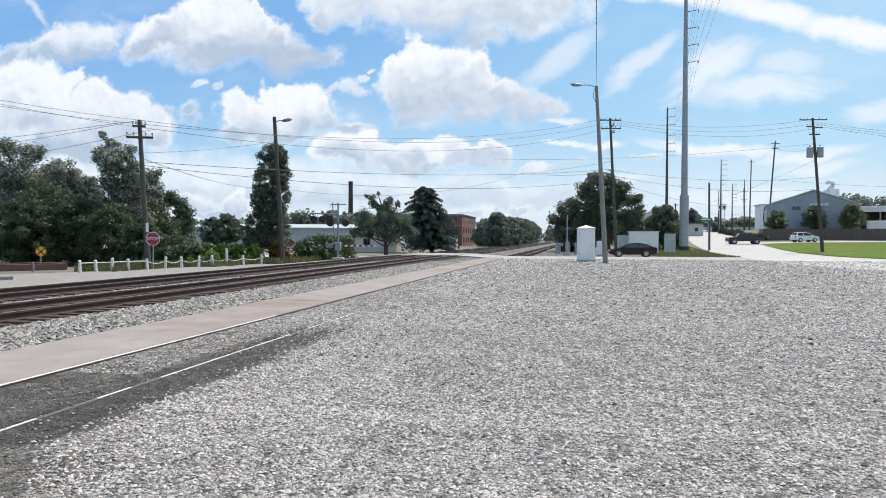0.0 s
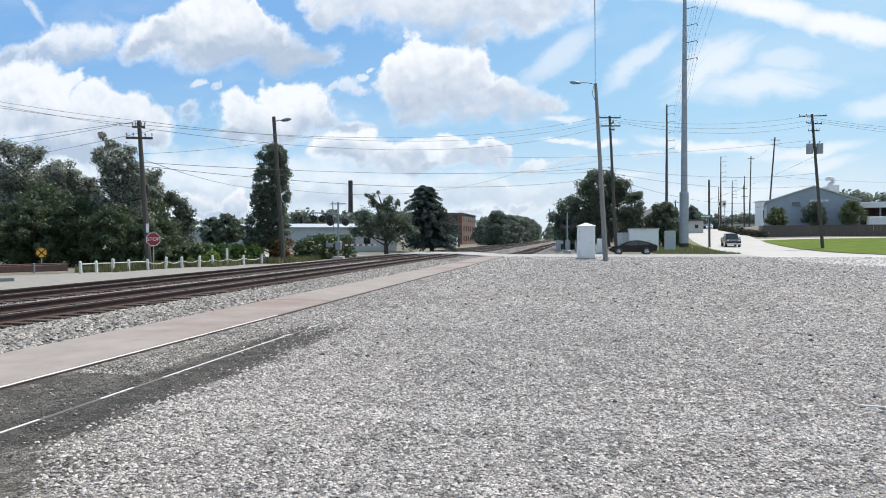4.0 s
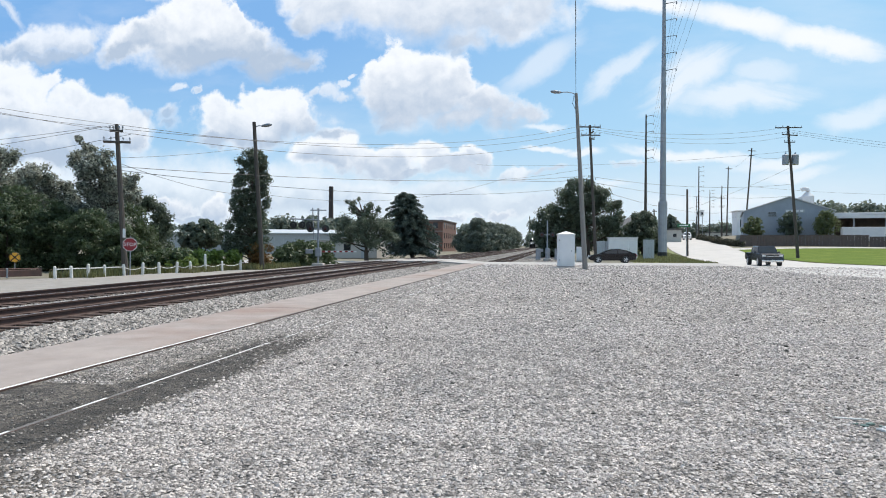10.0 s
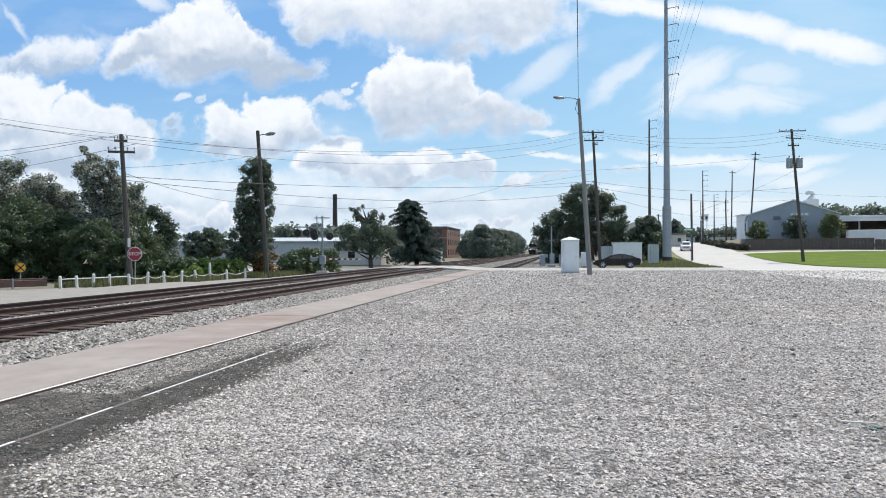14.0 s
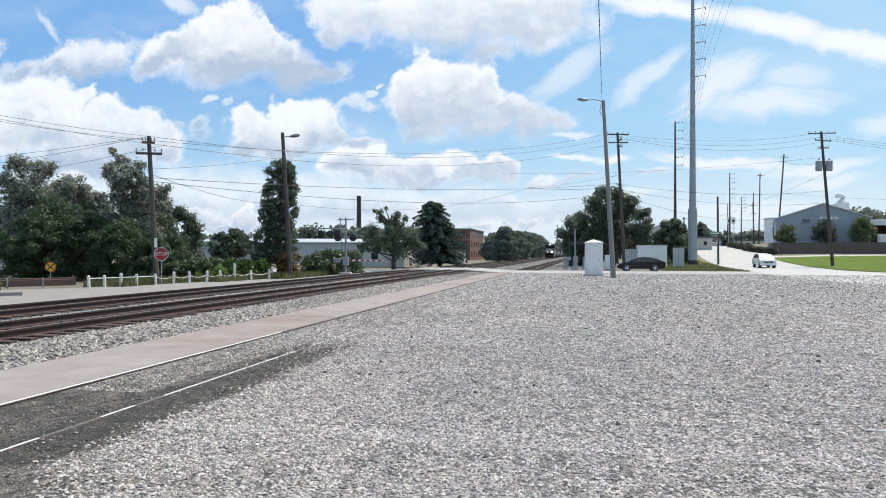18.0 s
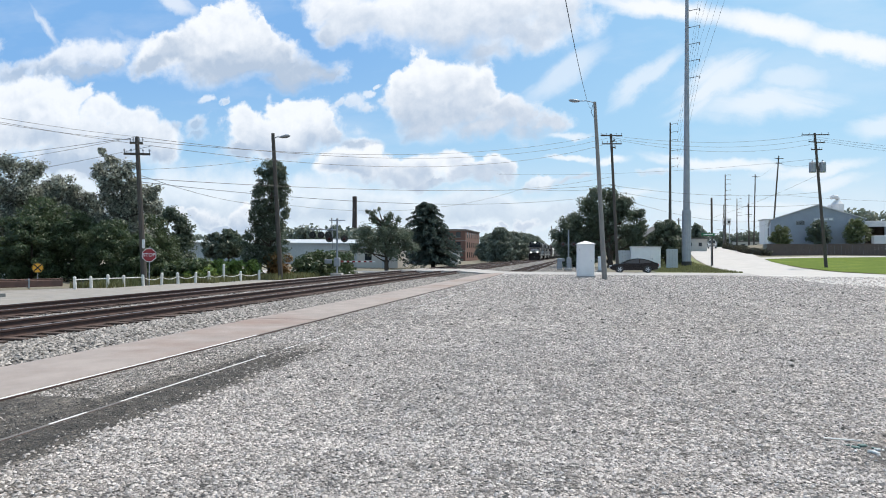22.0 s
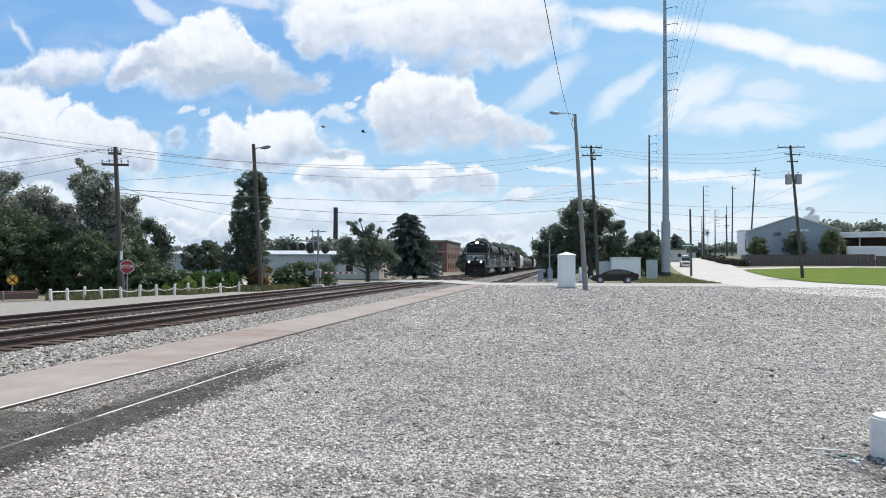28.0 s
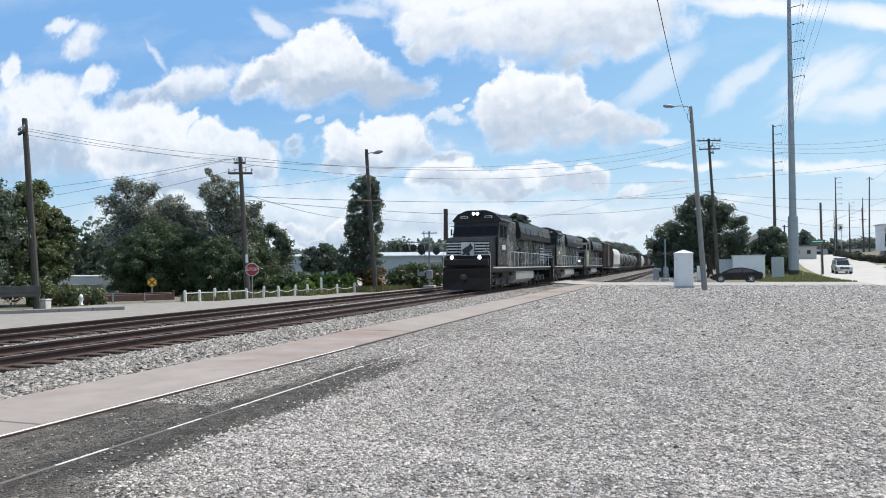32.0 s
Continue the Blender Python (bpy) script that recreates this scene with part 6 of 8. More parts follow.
bush_row("shrubs", [(-26.4, 44.5, -22.8, 48.0, 1.4, 22), (-24.0, 41.5, -23.0, 44.0, 0.9, 10)], 0.14, 7000, L_LIGHT, "bright yellow-green shrubs behind the rope fence", 311)
bush_row("shrubs", [(-22.8, 50.0, -21.6, 50.5, 1.9, 7)], 0.13, 2500, L_RUST, "rusty-leaved shrub behind the rope fence", 312)
bush_row("shrubs", [(-21.0, 52.5, -20.6, 62.0, 2.1, 44), (-21.6, 55.0, -21.4, 64.0, 1.7, 30)], 0.15, 16000, L_MID, "dense green creeper hedge along the street", 313)
bush_row("shrubs", [(-30.6, 28.4, -28.6, 29.2, 0.95, 12)], 0.09, 4500, L_OLIVE, "olive-green shrub by the lane", 314)
bush_row("shrubs", [(-29.0, 40.0, -24.0, 42.6, 1.5, 34)], 0.13, 9000, L_MID, "weedy undergrowth behind the fence", 315)

bush_row("shrubs", [(34.3, 141.0, 33.0, 150.0, 1.2, 26), (33.0, 150.0, 34.6, 182.0, 1.3, 60)], 0.2, 9000, L_BRUSH, "brown brushwood along the foot of a mound", 316)


def grass_tufts(name, regions, count, height, material, label, seed):
    r = np.random.default_rng(seed)
    V, F = [], []
    for x0, x1, y0, y1 in regions:
        for i in range(count):
            x, y = r.uniform(x0, x1), r.uniform(y0, y1)
            z = ground_z(x, y)
            h, a = height * r.uniform(0.4, 1.2), r.uniform(0, math.pi)
            dx, dy = math.cos(a) * 0.05, math.sin(a) * 0.05
            lx, ly = r.uniform(-0.3, 0.3) * h, r.uniform(-0.3, 0.3) * h
            o = len(V)
            V += [(x - dx, y - dy, z - 0.03), (x + dx, y + dy, z - 0.03), (x + lx, y + ly, z + h)]
            F.append((o, o + 1, o + 2))
    me = bpy.data.meshes.new(name)
    me.from_pydata(V, [], F)
    me.materials.append(material)
    ob = new(name, me)
    return tagged(ob, label, "grass", kind="stuff")


M_BLADE = leaf_material("grass_blades", (0.12, 0.135, 0.05), (0.19, 0.18, 0.085), 0.3)
grass_tufts("weeds", [(-24.5, -21.6, 40, 50), (-26, -23.5, 33, 42), (-22, -20, 46, 54)], 2600, 0.40, M_BLADE, "dry weedy grass behind the rope fence", 1)
grass_tufts("weeds", [(8.5, 17.0, 78, 100), (10, 17.5, 98, 140)], 5200, 0.22, M_BLADE, "rough grass round the steel pole", 2)


# ---- buildings ----
M_METAL_BLUE = mat("blue_grey_sheet_metal", (0.345, 0.385, 0.44), (0.30, 0.338, 0.39), scale=0.8, rough=0.6, stain=(0.26, 0.27, 0.29), stain_amount=0.45)
M_METAL_GREY = mat("pale_grey_sheet_metal", (0.42, 0.45, 0.47), (0.37, 0.40, 0.42), scale=0.8, rough=0.6, stain=(0.3, 0.3, 0.3))
M_ROOF = mat("pale_sheet_roof", (0.62, 0.62, 0.62), (0.54, 0.54, 0.54), scale=0.8, rough=0.55, stain=(0.4, 0.37, 0.34))
M_BRICK = mat("red_brown_brick", (0.19, 0.10, 0.075), (0.15, 0.08, 0.062), scale=1.2, rough=0.9, stain=(0.12, 0.09, 0.08), bump=0.3)
M_GLASS = mat("dark_window_glass", (0.014, 0.016, 0.019), (0.03, 0.034, 0.04), scale=0.4, rough=0.10, spec=0.5)
M_BROWN = mat("dark_brown_boards", (0.13, 0.10, 0.088), (0.09, 0.072, 0.064), scale=2.0, rough=0.9, stain=(0.13, 0.11, 0.09), stretch=(4, 4, 0.6))
M_SHINGLE = mat("grey_shingles", (0.14, 0.135, 0.13), (0.10, 0.095, 0.09), scale=3.0, rough=0.95, bump=0.4)
M_SIDING = mat("pale_house_boards", (0.5, 0.48, 0.44), (0.44, 0.42, 0.38), scale=2.0, rough=0.8)


def ribbed_wall(m, p0, p1, z0, z1, step, depth, mi=0):
    """Corrugated sheet between two points on plan, its ribs standing proud."""
    a, b = Vector((*p0, 0)), Vector((*p1, 0))
    d = (b - a)
    L = d.length
    d.normalize()
    nrm = Vector((d.y, -d.x, 0))
    n = int(L / step)
    for i in range(n):
        c = a + d * (i + 0.5) * step
        q = Matrix.Rotation(math.atan2(d.y, d.x), 3, "Z")
        m.box((c.x + nrm.x * depth / 2, c.y + nrm.y * depth / 2, (z0 + z1) / 2), (step * 0.45, depth, z1 - z0), rot=q, mi=mi)


# blue metal warehouse on the right, gable to the road
wh = thing("warehouse", (46.4, 152.5, 1.7), "large blue-grey sheet-metal warehouse with a gabled roof", "warehouse", rz=-13)
W2, EAVE, PEAK, DEPTH = 8.3, 7.3, 10.1, 34.0
gable = [(-W2, 0), (W2, 0), (W2, EAVE), (0.2, PEAK), (-W2, EAVE)]
make("wall", Mesher().prism(gable, 0.0, 0.25, "Y"), M_METAL_BLUE, parent=wh, label="gable wall")
rb = Mesher()
for i in range(55):
    x = -W2 + 0.15 + i * 0.3
    top = EAVE + (PEAK - EAVE) * (1 - abs(x) / W2) - 0.1
    rb.box((x, -0.02, top / 2), (0.10, 0.05, top))
make("wall_ribs", rb, M_METAL_BLUE, parent=wh)
for s in (-1, 1):
    make("wall", Mesher().box((s * (W2 - 0.12), DEPTH / 2 + 0.26, EAVE / 2), (0.24, DEPTH - 0.5, EAVE)), M_METAL_BLUE, parent=wh, label="side wall")
    make("roof", Mesher().add([(s * (W2 + 0.3), -0.3, EAVE - 0.1), (0.2, -0.3, PEAK + 0.02), (0.2, DEPTH, PEAK + 0.02), (s * (W2 + 0.3), DEPTH, EAVE - 0.1), (s * (W2 + 0.3), -0.3, EAVE + 0.08), (0.2, -0.3, PEAK + 0.2), (0.2, DEPTH, PEAK + 0.2), (s * (W2 + 0.3), DEPTH, EAVE + 0.08)], [(0, 1, 2, 3), (4, 5, 6, 7), (0, 1, 5, 4), (1, 2, 6, 5), (2, 3, 7, 6), (3, 0, 4, 7)]), M_ROOF, parent=wh)
make("wall", Mesher().prism(gable, DEPTH, DEPTH + 0.25, "Y"), M_METAL_BLUE, parent=wh, label="rear wall")
vent = make("louvre_vent", Mesher().box((-2.9, -0.08, 6.7), (1.7, 0.12, 0.9), b=0.02), M_METAL_GREY, parent=wh, label="dark louvred vent")
for k in range(5):
    make("slat", Mesher().box((-2.9, -0.15, 6.36 + 0.17 * k), (1.5, 0.05, 0.09), rot=Matrix.Rotation(radians(35), 3, "X")), M_BLACK, parent=vent)
make("wall_sign", Mesher().box((1.2, -0.06, 7.3), (3.6, 0.04, 0.7), b=0.01), M_METAL_GREY, parent=wh, label="faded pale lettering panel")
for k in range(4):
    make("lettering_bar", Mesher().box((-0.1 + 0.85 * k, -0.085, 7.3), (0.6, 0.01, 0.35)), M_WHITE, parent=wh)

cyc = thing("dust_cyclone", (59.6, 181.5, 1.6), "pale metal dust collector with a hooded duct above a roof", "dust collector")
make("cone", Mesher().lathe((0, 0, 0), [(0.5, 0), (0.6, 3.5), (1.4, 9.3), (1.4, 12.3), (0.6, 13.2)], n=18), M_ROOF, parent=cyc)
make("hood", Mesher().path([(0, 0, 12.9), (0.1, 0, 13.5), (-0.2, 0, 13.95), (-0.8, 0, 14.1), (-1.4, 0, 13.8)], [0.5, 0.55, 0.52, 0.48, 0.45], n=14), M_ROOF, parent=cyc)
make("duct", Mesher().tube((-1.5, 0, 11.8), (-6.5, 0, 8.5), 0.55, n=12), M_ROOF, parent=cyc)
for a in range(4):
    make("leg", Mesher().tube((1.2 * math.cos(a * 1.57 + 0.8), 1.2 * math.sin(a * 1.57 + 0.8), 0), (1.2 * math.cos(a * 1.57 + 0.8), 1.2 * math.sin(a * 1.57 + 0.8), 9.2), 0.12, n=6), M_STEEL, parent=cyc)

# dark board fence and grassy mound along the lawn
for i, ((x0, y0), (x1, y1)) in enumerate([((34.5, 141.5), (46.0, 145.0)), ((46.0, 145.0), (58.0, 143.5)), ((58.0, 143.5), (78.0, 137.0)), ((78.0, 137.0), (100.0, 128.0))]):
    L = math.hypot(x1 - x0, y1 - y0)
    f = thing("board_fence", (x0, y0, min(ground_z(x0, y0), ground_z(x1, y1))), "low dark brown board wall edging a yard", "fence", "yard walls", rz=math.degrees(math.atan2(y1 - y0, x1 - x0)))
    n = int(L / 0.6)
    for k in range(n):
        make("board", Mesher().box((0.3 + k * 0.6, 0.02 * (k % 2), 0.95), (0.58, 0.06, 2.2), b=0.01), M_BROWN, parent=f)
    make("cap_rail", Mesher().box((L / 2, 0, 2.09), (L, 0.16, 0.08), b=0.01), M_BROWN, parent=f)
mound = Mesher()
for j in range(9):
    for i in range(13):
        u, v = i / 12, j / 8
        x, y = 33.5 + 10 * u, 150 + 30 * v
        mound.v.append((x, y, ground_z(x, y) - 0.1 + 1.5 * math.sin(math.pi * min(1, u * 1.2) * 0.5) * math.sin(math.pi * (0.15 + 0.8 * v)) ** 0.5))
mound.f = [(j * 13 + i, j * 13 + i + 1, (j + 1) * 13 + i + 1, (j + 1) * 13 + i) for j in range(8) for i in range(12)]
mound.m = [0] * len(mound.f)
make("ground_mound", mound, M_EARTH, label="grassy mound beside the road", category="ground", kind="structure")
mw = thing("retaining_wall", (33.2, 150, ground_z(33.2, 150)), "low dark retaining wall at the foot of a mound", "wall", rz=86)
for k in range(16):
    make("block", Mesher().box((0.9 + 1.9 * k, 0, 0.5), (1.86, 0.35, 1.1), b=0.03), M_BROWN, parent=mw)
    
# open loading dock with trailers, right of the warehouse
dock = thing("loading_dock", (66.8, 160.5, 1.9), "open loading dock under a pale flat roof", "loading dock", rz=-16)
make("roof", Mesher().box((4, 6, 6.9), (30, 14, 0.5), b=0.05), M_ROOF, parent=dock)
make("fascia", Mesher().box((4, -1.05, 6.3), (30, 0.1, 0.7), b=0.01), M_ROOF, parent=dock)
# Dark board colour stands for the shade under the dock roof.
make("back_wall", Mesher().box((4, 12.8, 3.3), (30, 0.3, 6.6)), M_BROWN, parent=dock)
for k in range(6):
    make("column", Mesher().box((-10.5 + 5.8 * k, -0.6, 3.3), (0.3, 0.3, 6.6), b=0.02), M_STEEL, parent=dock)


def trailer(at, rz, length, label):
    t = thing("box_trailer", at, label, "trailer", "parked trailers", rz=rz)
    body = make("body", Mesher().box((0, 0, 2.55), (length, 2.5, 2.8), b=0.05), M_WHITE, parent=t)
    make("chassis", Mesher().box((0, 0, 1.05), (length * 0.95, 1.0, 0.2)), M_BLACK, parent=t)
    for x in (-length * 0.35, -length * 0.25, length * 0.3):
        for s in (-1, 1):
            make("wheel", Mesher().lathe((x, s * 1.05, 0.5), [(0.2, -0.15), (0.5, -0.14), (0.5, 0.14), (0.2, 0.15)], n=16, axis="Y"), M_BLACK, parent=t)
    return t


trailer((61.8, 155.5, 1.9), -12, 8.0, "white box trailer parked at a loading dock")
trailer((71.5, 153.0, 1.9), -12, 9.0, "white box trailer parked at a loading dock")
trailer((82.0, 150.5, 1.9), -12, 9.0, "white box trailer parked at a loading dock")

# long low metal warehouse behind the crossing hedge
lw = thing("warehouse", (-47.0, 122.0, 0), "long low pale grey sheet-metal warehouse", "warehouse", rz=16)
make("wall", Mesher().box((0, 0, 1.8), (46, 0.3, 3.6)), M_METAL_GREY, parent=lw, label="front wall")
rb = Mesher()
ribbed_wall(rb, (-22.9, -0.15), (22.9, -0.15), 0.0, 3.55, 0.4, 0.05)
make("wall_ribs", rb, M_METAL_GREY, parent=lw)
make("roof", Mesher().add([(-23.4, -0.5, 3.6), (23.4, -0.5, 3.6), (23.4, 20, 4.6), (-23.4, 20, 4.6), (-23.4, -0.5, 3.78), (23.4, -0.5, 3.78), (23.4, 20, 4.8), (-23.4, 20, 4.8)], [(0, 3, 2, 1), (4, 5, 6, 7), (0, 1, 5, 4), (1, 2, 6, 5), (2, 3, 7, 6), (3, 0, 4, 7)]), M_METAL_GREY, parent=lw)
for s in (-1, 1):
    make("wall", Mesher().box((s * 22.85, 10, 1.8), (0.3, 19.6, 3.6)), M_METAL_GREY, parent=lw, label="end wall")
make("wall_sign", Mesher().box((14.5, -0.28, 2.1), (5.5, 0.05, 1.5), b=0.01), mat("faded_blue_board", (0.40, 0.50, 0.56), (0.36, 0.46, 0.52), rough=0.6), parent=lw, label="faded blue-green wall board")
for k in range(5):
    make("lettering_bar", Mesher().box((12.8 + 0.9 * k, -0.315, 2.2), (0.65, 0.01, 0.35)), M_METAL_GREY, parent=lw)

# low white buildings among the trees by the crossing
for at, s, lab in [((-25.5, 92.0), (5.5, 6, 2.6), "low white building behind a tree"), ((-21.6, 122.0), (2.6, 2, 2.2), "small white hut near the tracks"), ((-31.0, 96.0), (4.2, 5, 2.3), "low pale shed behind a hedge")]:
    b = thing("shed", (*at, 0), lab, "shed", "white sheds")
    make("wall", Mesher().box((0, 0, s[2] / 2), s, b=0.02), M_SIDING, parent=b)
    make("roof", Mesher().box((0, 0, s[2] + 0.06), (s[0] + 0.4, s[1] + 0.4, 0.14), b=0.02), M_METAL_GREY, parent=b)
    make("door", Mesher().box((s[0] * 0.2, -s[1] / 2 - 0.02, 1.0), (0.9, 0.05, 2.0), b=0.01), M_METAL_GREY, parent=b)
    make("window", Mesher().box((-s[0] * 0.22, -s[1] / 2 - 0.02, 1.4), (0.9, 0.05, 0.8), b=0.01), M_GLASS, parent=b)

# brick mill with its chimney
mill = thing("brick_mill", (-41.2, 190.0, 0), "old red-brown brick mill block with a flat roof", "mill", rz=0)
MW, MD, MH = 22.0, 26.0, 8.3
make("wall", Mesher().box((0, 0, MH / 2), (MW, 0.5, MH)), M_BRICK, parent=mill, label="front wall")
for s in (-1, 1):
    make("wall", Mesher().box((s * (MW / 2 - 0.25), MD / 2, MH / 2), (0.5, MD - 0.5, MH)), M_BRICK, parent=mill, label="side wall")
make("wall", Mesher().box((0, MD, MH / 2), (MW, 0.5, MH)), M_BRICK, parent=mill, label="rear wall")
make("roof", Mesher().box((0, MD / 2, MH + 0.15), (MW + 0.5, MD + 0.9, 0.3), b=0.03), M_SHINGLE, parent=mill)
for fl in range(3):
    make("string_course", Mesher().box((0, -0.30, 2.75 * (fl + 1)), (MW, 0.1, 0.22)), M_STRIP, parent=mill)
    for k in range(7):
        w = make("window", Mesher().box((-9.0 + 3.0 * k, -0.27, 1.6 + 2.75 * fl), (1.3, 0.06, 1.5), b=0.01), M_GLASS, parent=mill)
        make("sill", Mesher().box((-9.0 + 3.0 * k, -0.33, 0.80 + 2.75 * fl), (1.5, 0.14, 0.1), b=0.01), M_STRIP, parent=w)
    for k in range(6):
        make("window", Mesher().box((MW / 2 + 0.02, 3.0 + 4.0 * k, 1.6 + 2.75 * fl), (0.06, 1.3, 1.5), b=0.01), M_GLASS, parent=mill)
M_SOOT_BRICK = mat("sooty_dark_brick", (0.075, 0.055, 0.05), (0.05, 0.04, 0.038), scale=1.2, rough=0.95)
chim = thing("chimney", (-72.0, 221.6, 0), "tall round dark brick factory chimney with a flared top", "chimney")
make("stack", Mesher().lathe((0, 0, 0), [(0.95, 0), (0.68, 18.2), (0.68, 18.6)], n=20), M_SOOT_BRICK, parent=chim)
make("crown_ring", Mesher().lathe((0, 0, 18.5), [(0.69, 0), (0.73, 0.3), (0.72, 1.9), (0.66, 2.0)], n=20), M_SOOT_BRICK, parent=chim)

# house among the trees and white shelter by the parked car
house = thing("house", (14.5, 128.0, ground_z(14.5, 128)), "small house with a grey gabled roof behind trees", "house", rz=8)
make("wall", Mesher().prism([(-3.6, 0), (3.6, 0), (3.6, 3.4), (0, 5.6), (-3.6, 3.4)], 0.0, 8.0, "Y"), M_SIDING, parent=house)
for s in (-1, 1):
    make("roof", Mesher().add([(s * 4.1, -0.5, 3.15), (0, -0.5, 5.68), (0, 8.4, 5.68), (s * 4.1, 8.4, 3.15), (s * 4.1, -0.5, 3.35), (0, -0.5, 5.9), (0, 8.4, 5.9), (s * 4.1, 8.4, 3.35)], [(0, 1, 2, 3), (4, 5, 6, 7), (0, 1, 5, 4), (1, 2, 6, 5), (2, 3, 7, 6), (3, 0, 4, 7)]), M_SHINGLE, parent=house)
win = make("window", Mesher().box((0, -0.03, 3.9), (0.9, 0.06, 0.8), b=0.01), M_GLASS, parent=house)
make("window_frame", Mesher().box((0, -0.02, 4.33), (1.05, 0.1, 0.08)).box((0, -0.02, 3.47), (1.05, 0.1, 0.08)), M_WHITE, parent=win)
sh = thing("equipment_shelter", (8.6, 95.0, 0), "plain white equipment shelter with double doors", "equipment shelter")
make("body", Mesher().box((0, 0, 1.45), (3.6, 2.4, 2.7), b=0.03), M_WHITE, parent=sh)
make("roof", Mesher().box((0, 0, 2.84), (3.8, 2.6, 0.12), b=0.02), M_ROOF, parent=sh)
make("base", Mesher().box((0, 0, 0.05), (3.8, 2.6, 0.16), b=0.02), M_ROAD, parent=sh)
for s in (-1, 1):
    d = make("door", Mesher().box((0.7 + s * 0.47, -1.22, 1.35), (0.9, 0.05, 2.2), b=0.01), M_WHITE, parent=sh)
    make("handle", Mesher().box((0.7 + s * 0.1, -1.26, 1.35), (0.04, 0.04, 0.2)), M_STEEL, parent=d)
pf = thing("panel_fence", (11.3, 94.0, 0), "tall weathered grey panel fence beside a shelter", "fence")
for k in range(4):
    make("panel", Mesher().box((0.35 * k, 0, 1.3), (0.33, 0.05, 2.6), b=0.01), M_METAL_GREY, parent=pf)
pf2 = thing("panel_fence", (5.2, 94.5, 0), "tall weathered grey panel fence beside a shelter", "fence")
for k in range(5):
    make("panel", Mesher().box((0.35 * k, 0, 1.2), (0.33, 0.05, 2.4), b=0.01), M_METAL_GREY, parent=pf2)

# far sign tower and low roofs on the crest
wt = thing("sign_tower", (50.0, 260.0, ground_z(50, 260)), "distant twin-panel sign on a lattice tower", "sign tower")
for s in (-1, 1):
    pn = make("panel", Mesher().box((s * 0.72, 0, 9.2), (1.3, 0.5, 2.0), b=0.3), M_WHITE, parent=wt)
    make("dark_face", Mesher().box((s * 0.72, -0.27, 9.3), (0.7, 0.06, 0.9), b=0.02), M_BLACK, parent=pn)
    make("leg", Mesher().tube((s * 0.9, 0, 0), (s * 0.9, 0, 8.3), 0.10, n=6), M_STEEL, parent=wt)
make("cap", Mesher().box((0, 0, 10.35), (3.0, 0.6, 0.35), b=0.05), M_WHITE, parent=wt)
for i, (x, y, w, h) in enumerate([(46, 300, 16, 3.2), (66, 290, 14, 3.0), (27, 250, 10, 2.6), (23.5, 160, 7, 2.6), (52, 206, 5, 7.5)]):
    b = thing("low_building", (x, y, ground_z(x, y)), "distant low pale building on the hill" if i < 4 else "narrow white building beside a warehouse", "building", "hill buildings")
    make("wall", Mesher().box((0, 3, h / 2), (w, 6, h), b=0.03), (M_METAL_GREY, M_SIDING, M_METAL_GREY, M_SIDING, M_WHITE)[i], parent=b)
    make("roof", Mesher().box((0, 3, h + 0.12), (w + 0.6, 6.6, 0.25), b=0.03), M_SHINGLE if i < 4 else M_ROOF, parent=b)
    for k in range(3):
        make("window", Mesher().box((-w * 0.3 + k * w * 0.3, -0.02, h * 0.55), (w * 0.1, 0.05, h * 0.3)), M_GLASS, parent=b)

# beyond the lane: white low building in the gap, red barriers, hydrant, cabinet
gb = thing("low_building", (-47.8, 47.4, -0.6), "long low white building seen through a gap in trees", "building", rz=42)
make("wall", Mesher().box((0, 0, 0.85), (9, 4, 1.7), b=0.02), M_WHITE, parent=gb)
make("roof", Mesher().box((0, 0, 1.76), (9.6, 4.6, 0.16), b=0.02), M_ROOF, parent=gb)
make("awning", Mesher().box((-1, -2.4, 1.1), (6, 0.9, 0.1), b=0.01), M_STEEL, parent=gb)
M_RUST_RED = mat("faded_red_metal", (0.17, 0.088, 0.07), (0.12, 0.068, 0.056), scale=3.0, rough=0.8, stain=(0.1, 0.07, 0.06))
bar = thing("road_barrier", (-28.1, 30.4, 0), "low faded red metal barrier wall by the lane", "barrier", rz=55)
for k in range(4):
    make("panel", Mesher().box((-2.4 + 1.6 * k, 0, 0.24), (1.56, 0.12, 0.34), b=0.02), M_RUST_RED, parent=bar)
    make("post", Mesher().box((-3.2 + 1.6 * k, 0, 0.25), (0.08, 0.16, 0.5), b=0.01), M_STEEL, parent=bar)
make("top_rail", Mesher().tube((-3.2, 0, 0.46), (3.2, 0, 0.46), 0.035, n=6), M_RUST_RED, parent=bar)
hyd = thing("fire_hydrant", (-28.0, 28.2, 0), "white fire hydrant on grass by the lane", "fire hydrant")
make("barrel", Mesher().lathe((0, 0, 0), [(0.13, 0), (0.13, 0.04), (0.085, 0.06), (0.085, 0.36), (0.11, 0.38), (0.11, 0.42), (0.08, 0.50), (0.03, 0.55)], n=14), M_WHITE, parent=hyd, smooth=True)
make("outlet", Mesher().tube((-0.15, 0, 0.30), (0.15, 0, 0.30), 0.045, n=10), M_WHITE, parent=hyd)
ec = thing("equipment_cabinet", (-27.1, 25.3, 0), "squat pale concrete cabinet by a pole", "equipment cabinet")
make("body", Mesher().box((0, 0, 0.2), (0.34, 0.34, 0.42), b=0.03), M_WHITE_POST, parent=ec)
make("lid", Mesher().box((0, 0, 0.43), (0.38, 0.38, 0.06), b=0.015), M_WHITE_POST, parent=ec)
pit = thing("concrete_kerb", (-25.3, 22.6, 0), "weathered pale concrete kerb wall at the lane's edge", "kerb", rz=52)
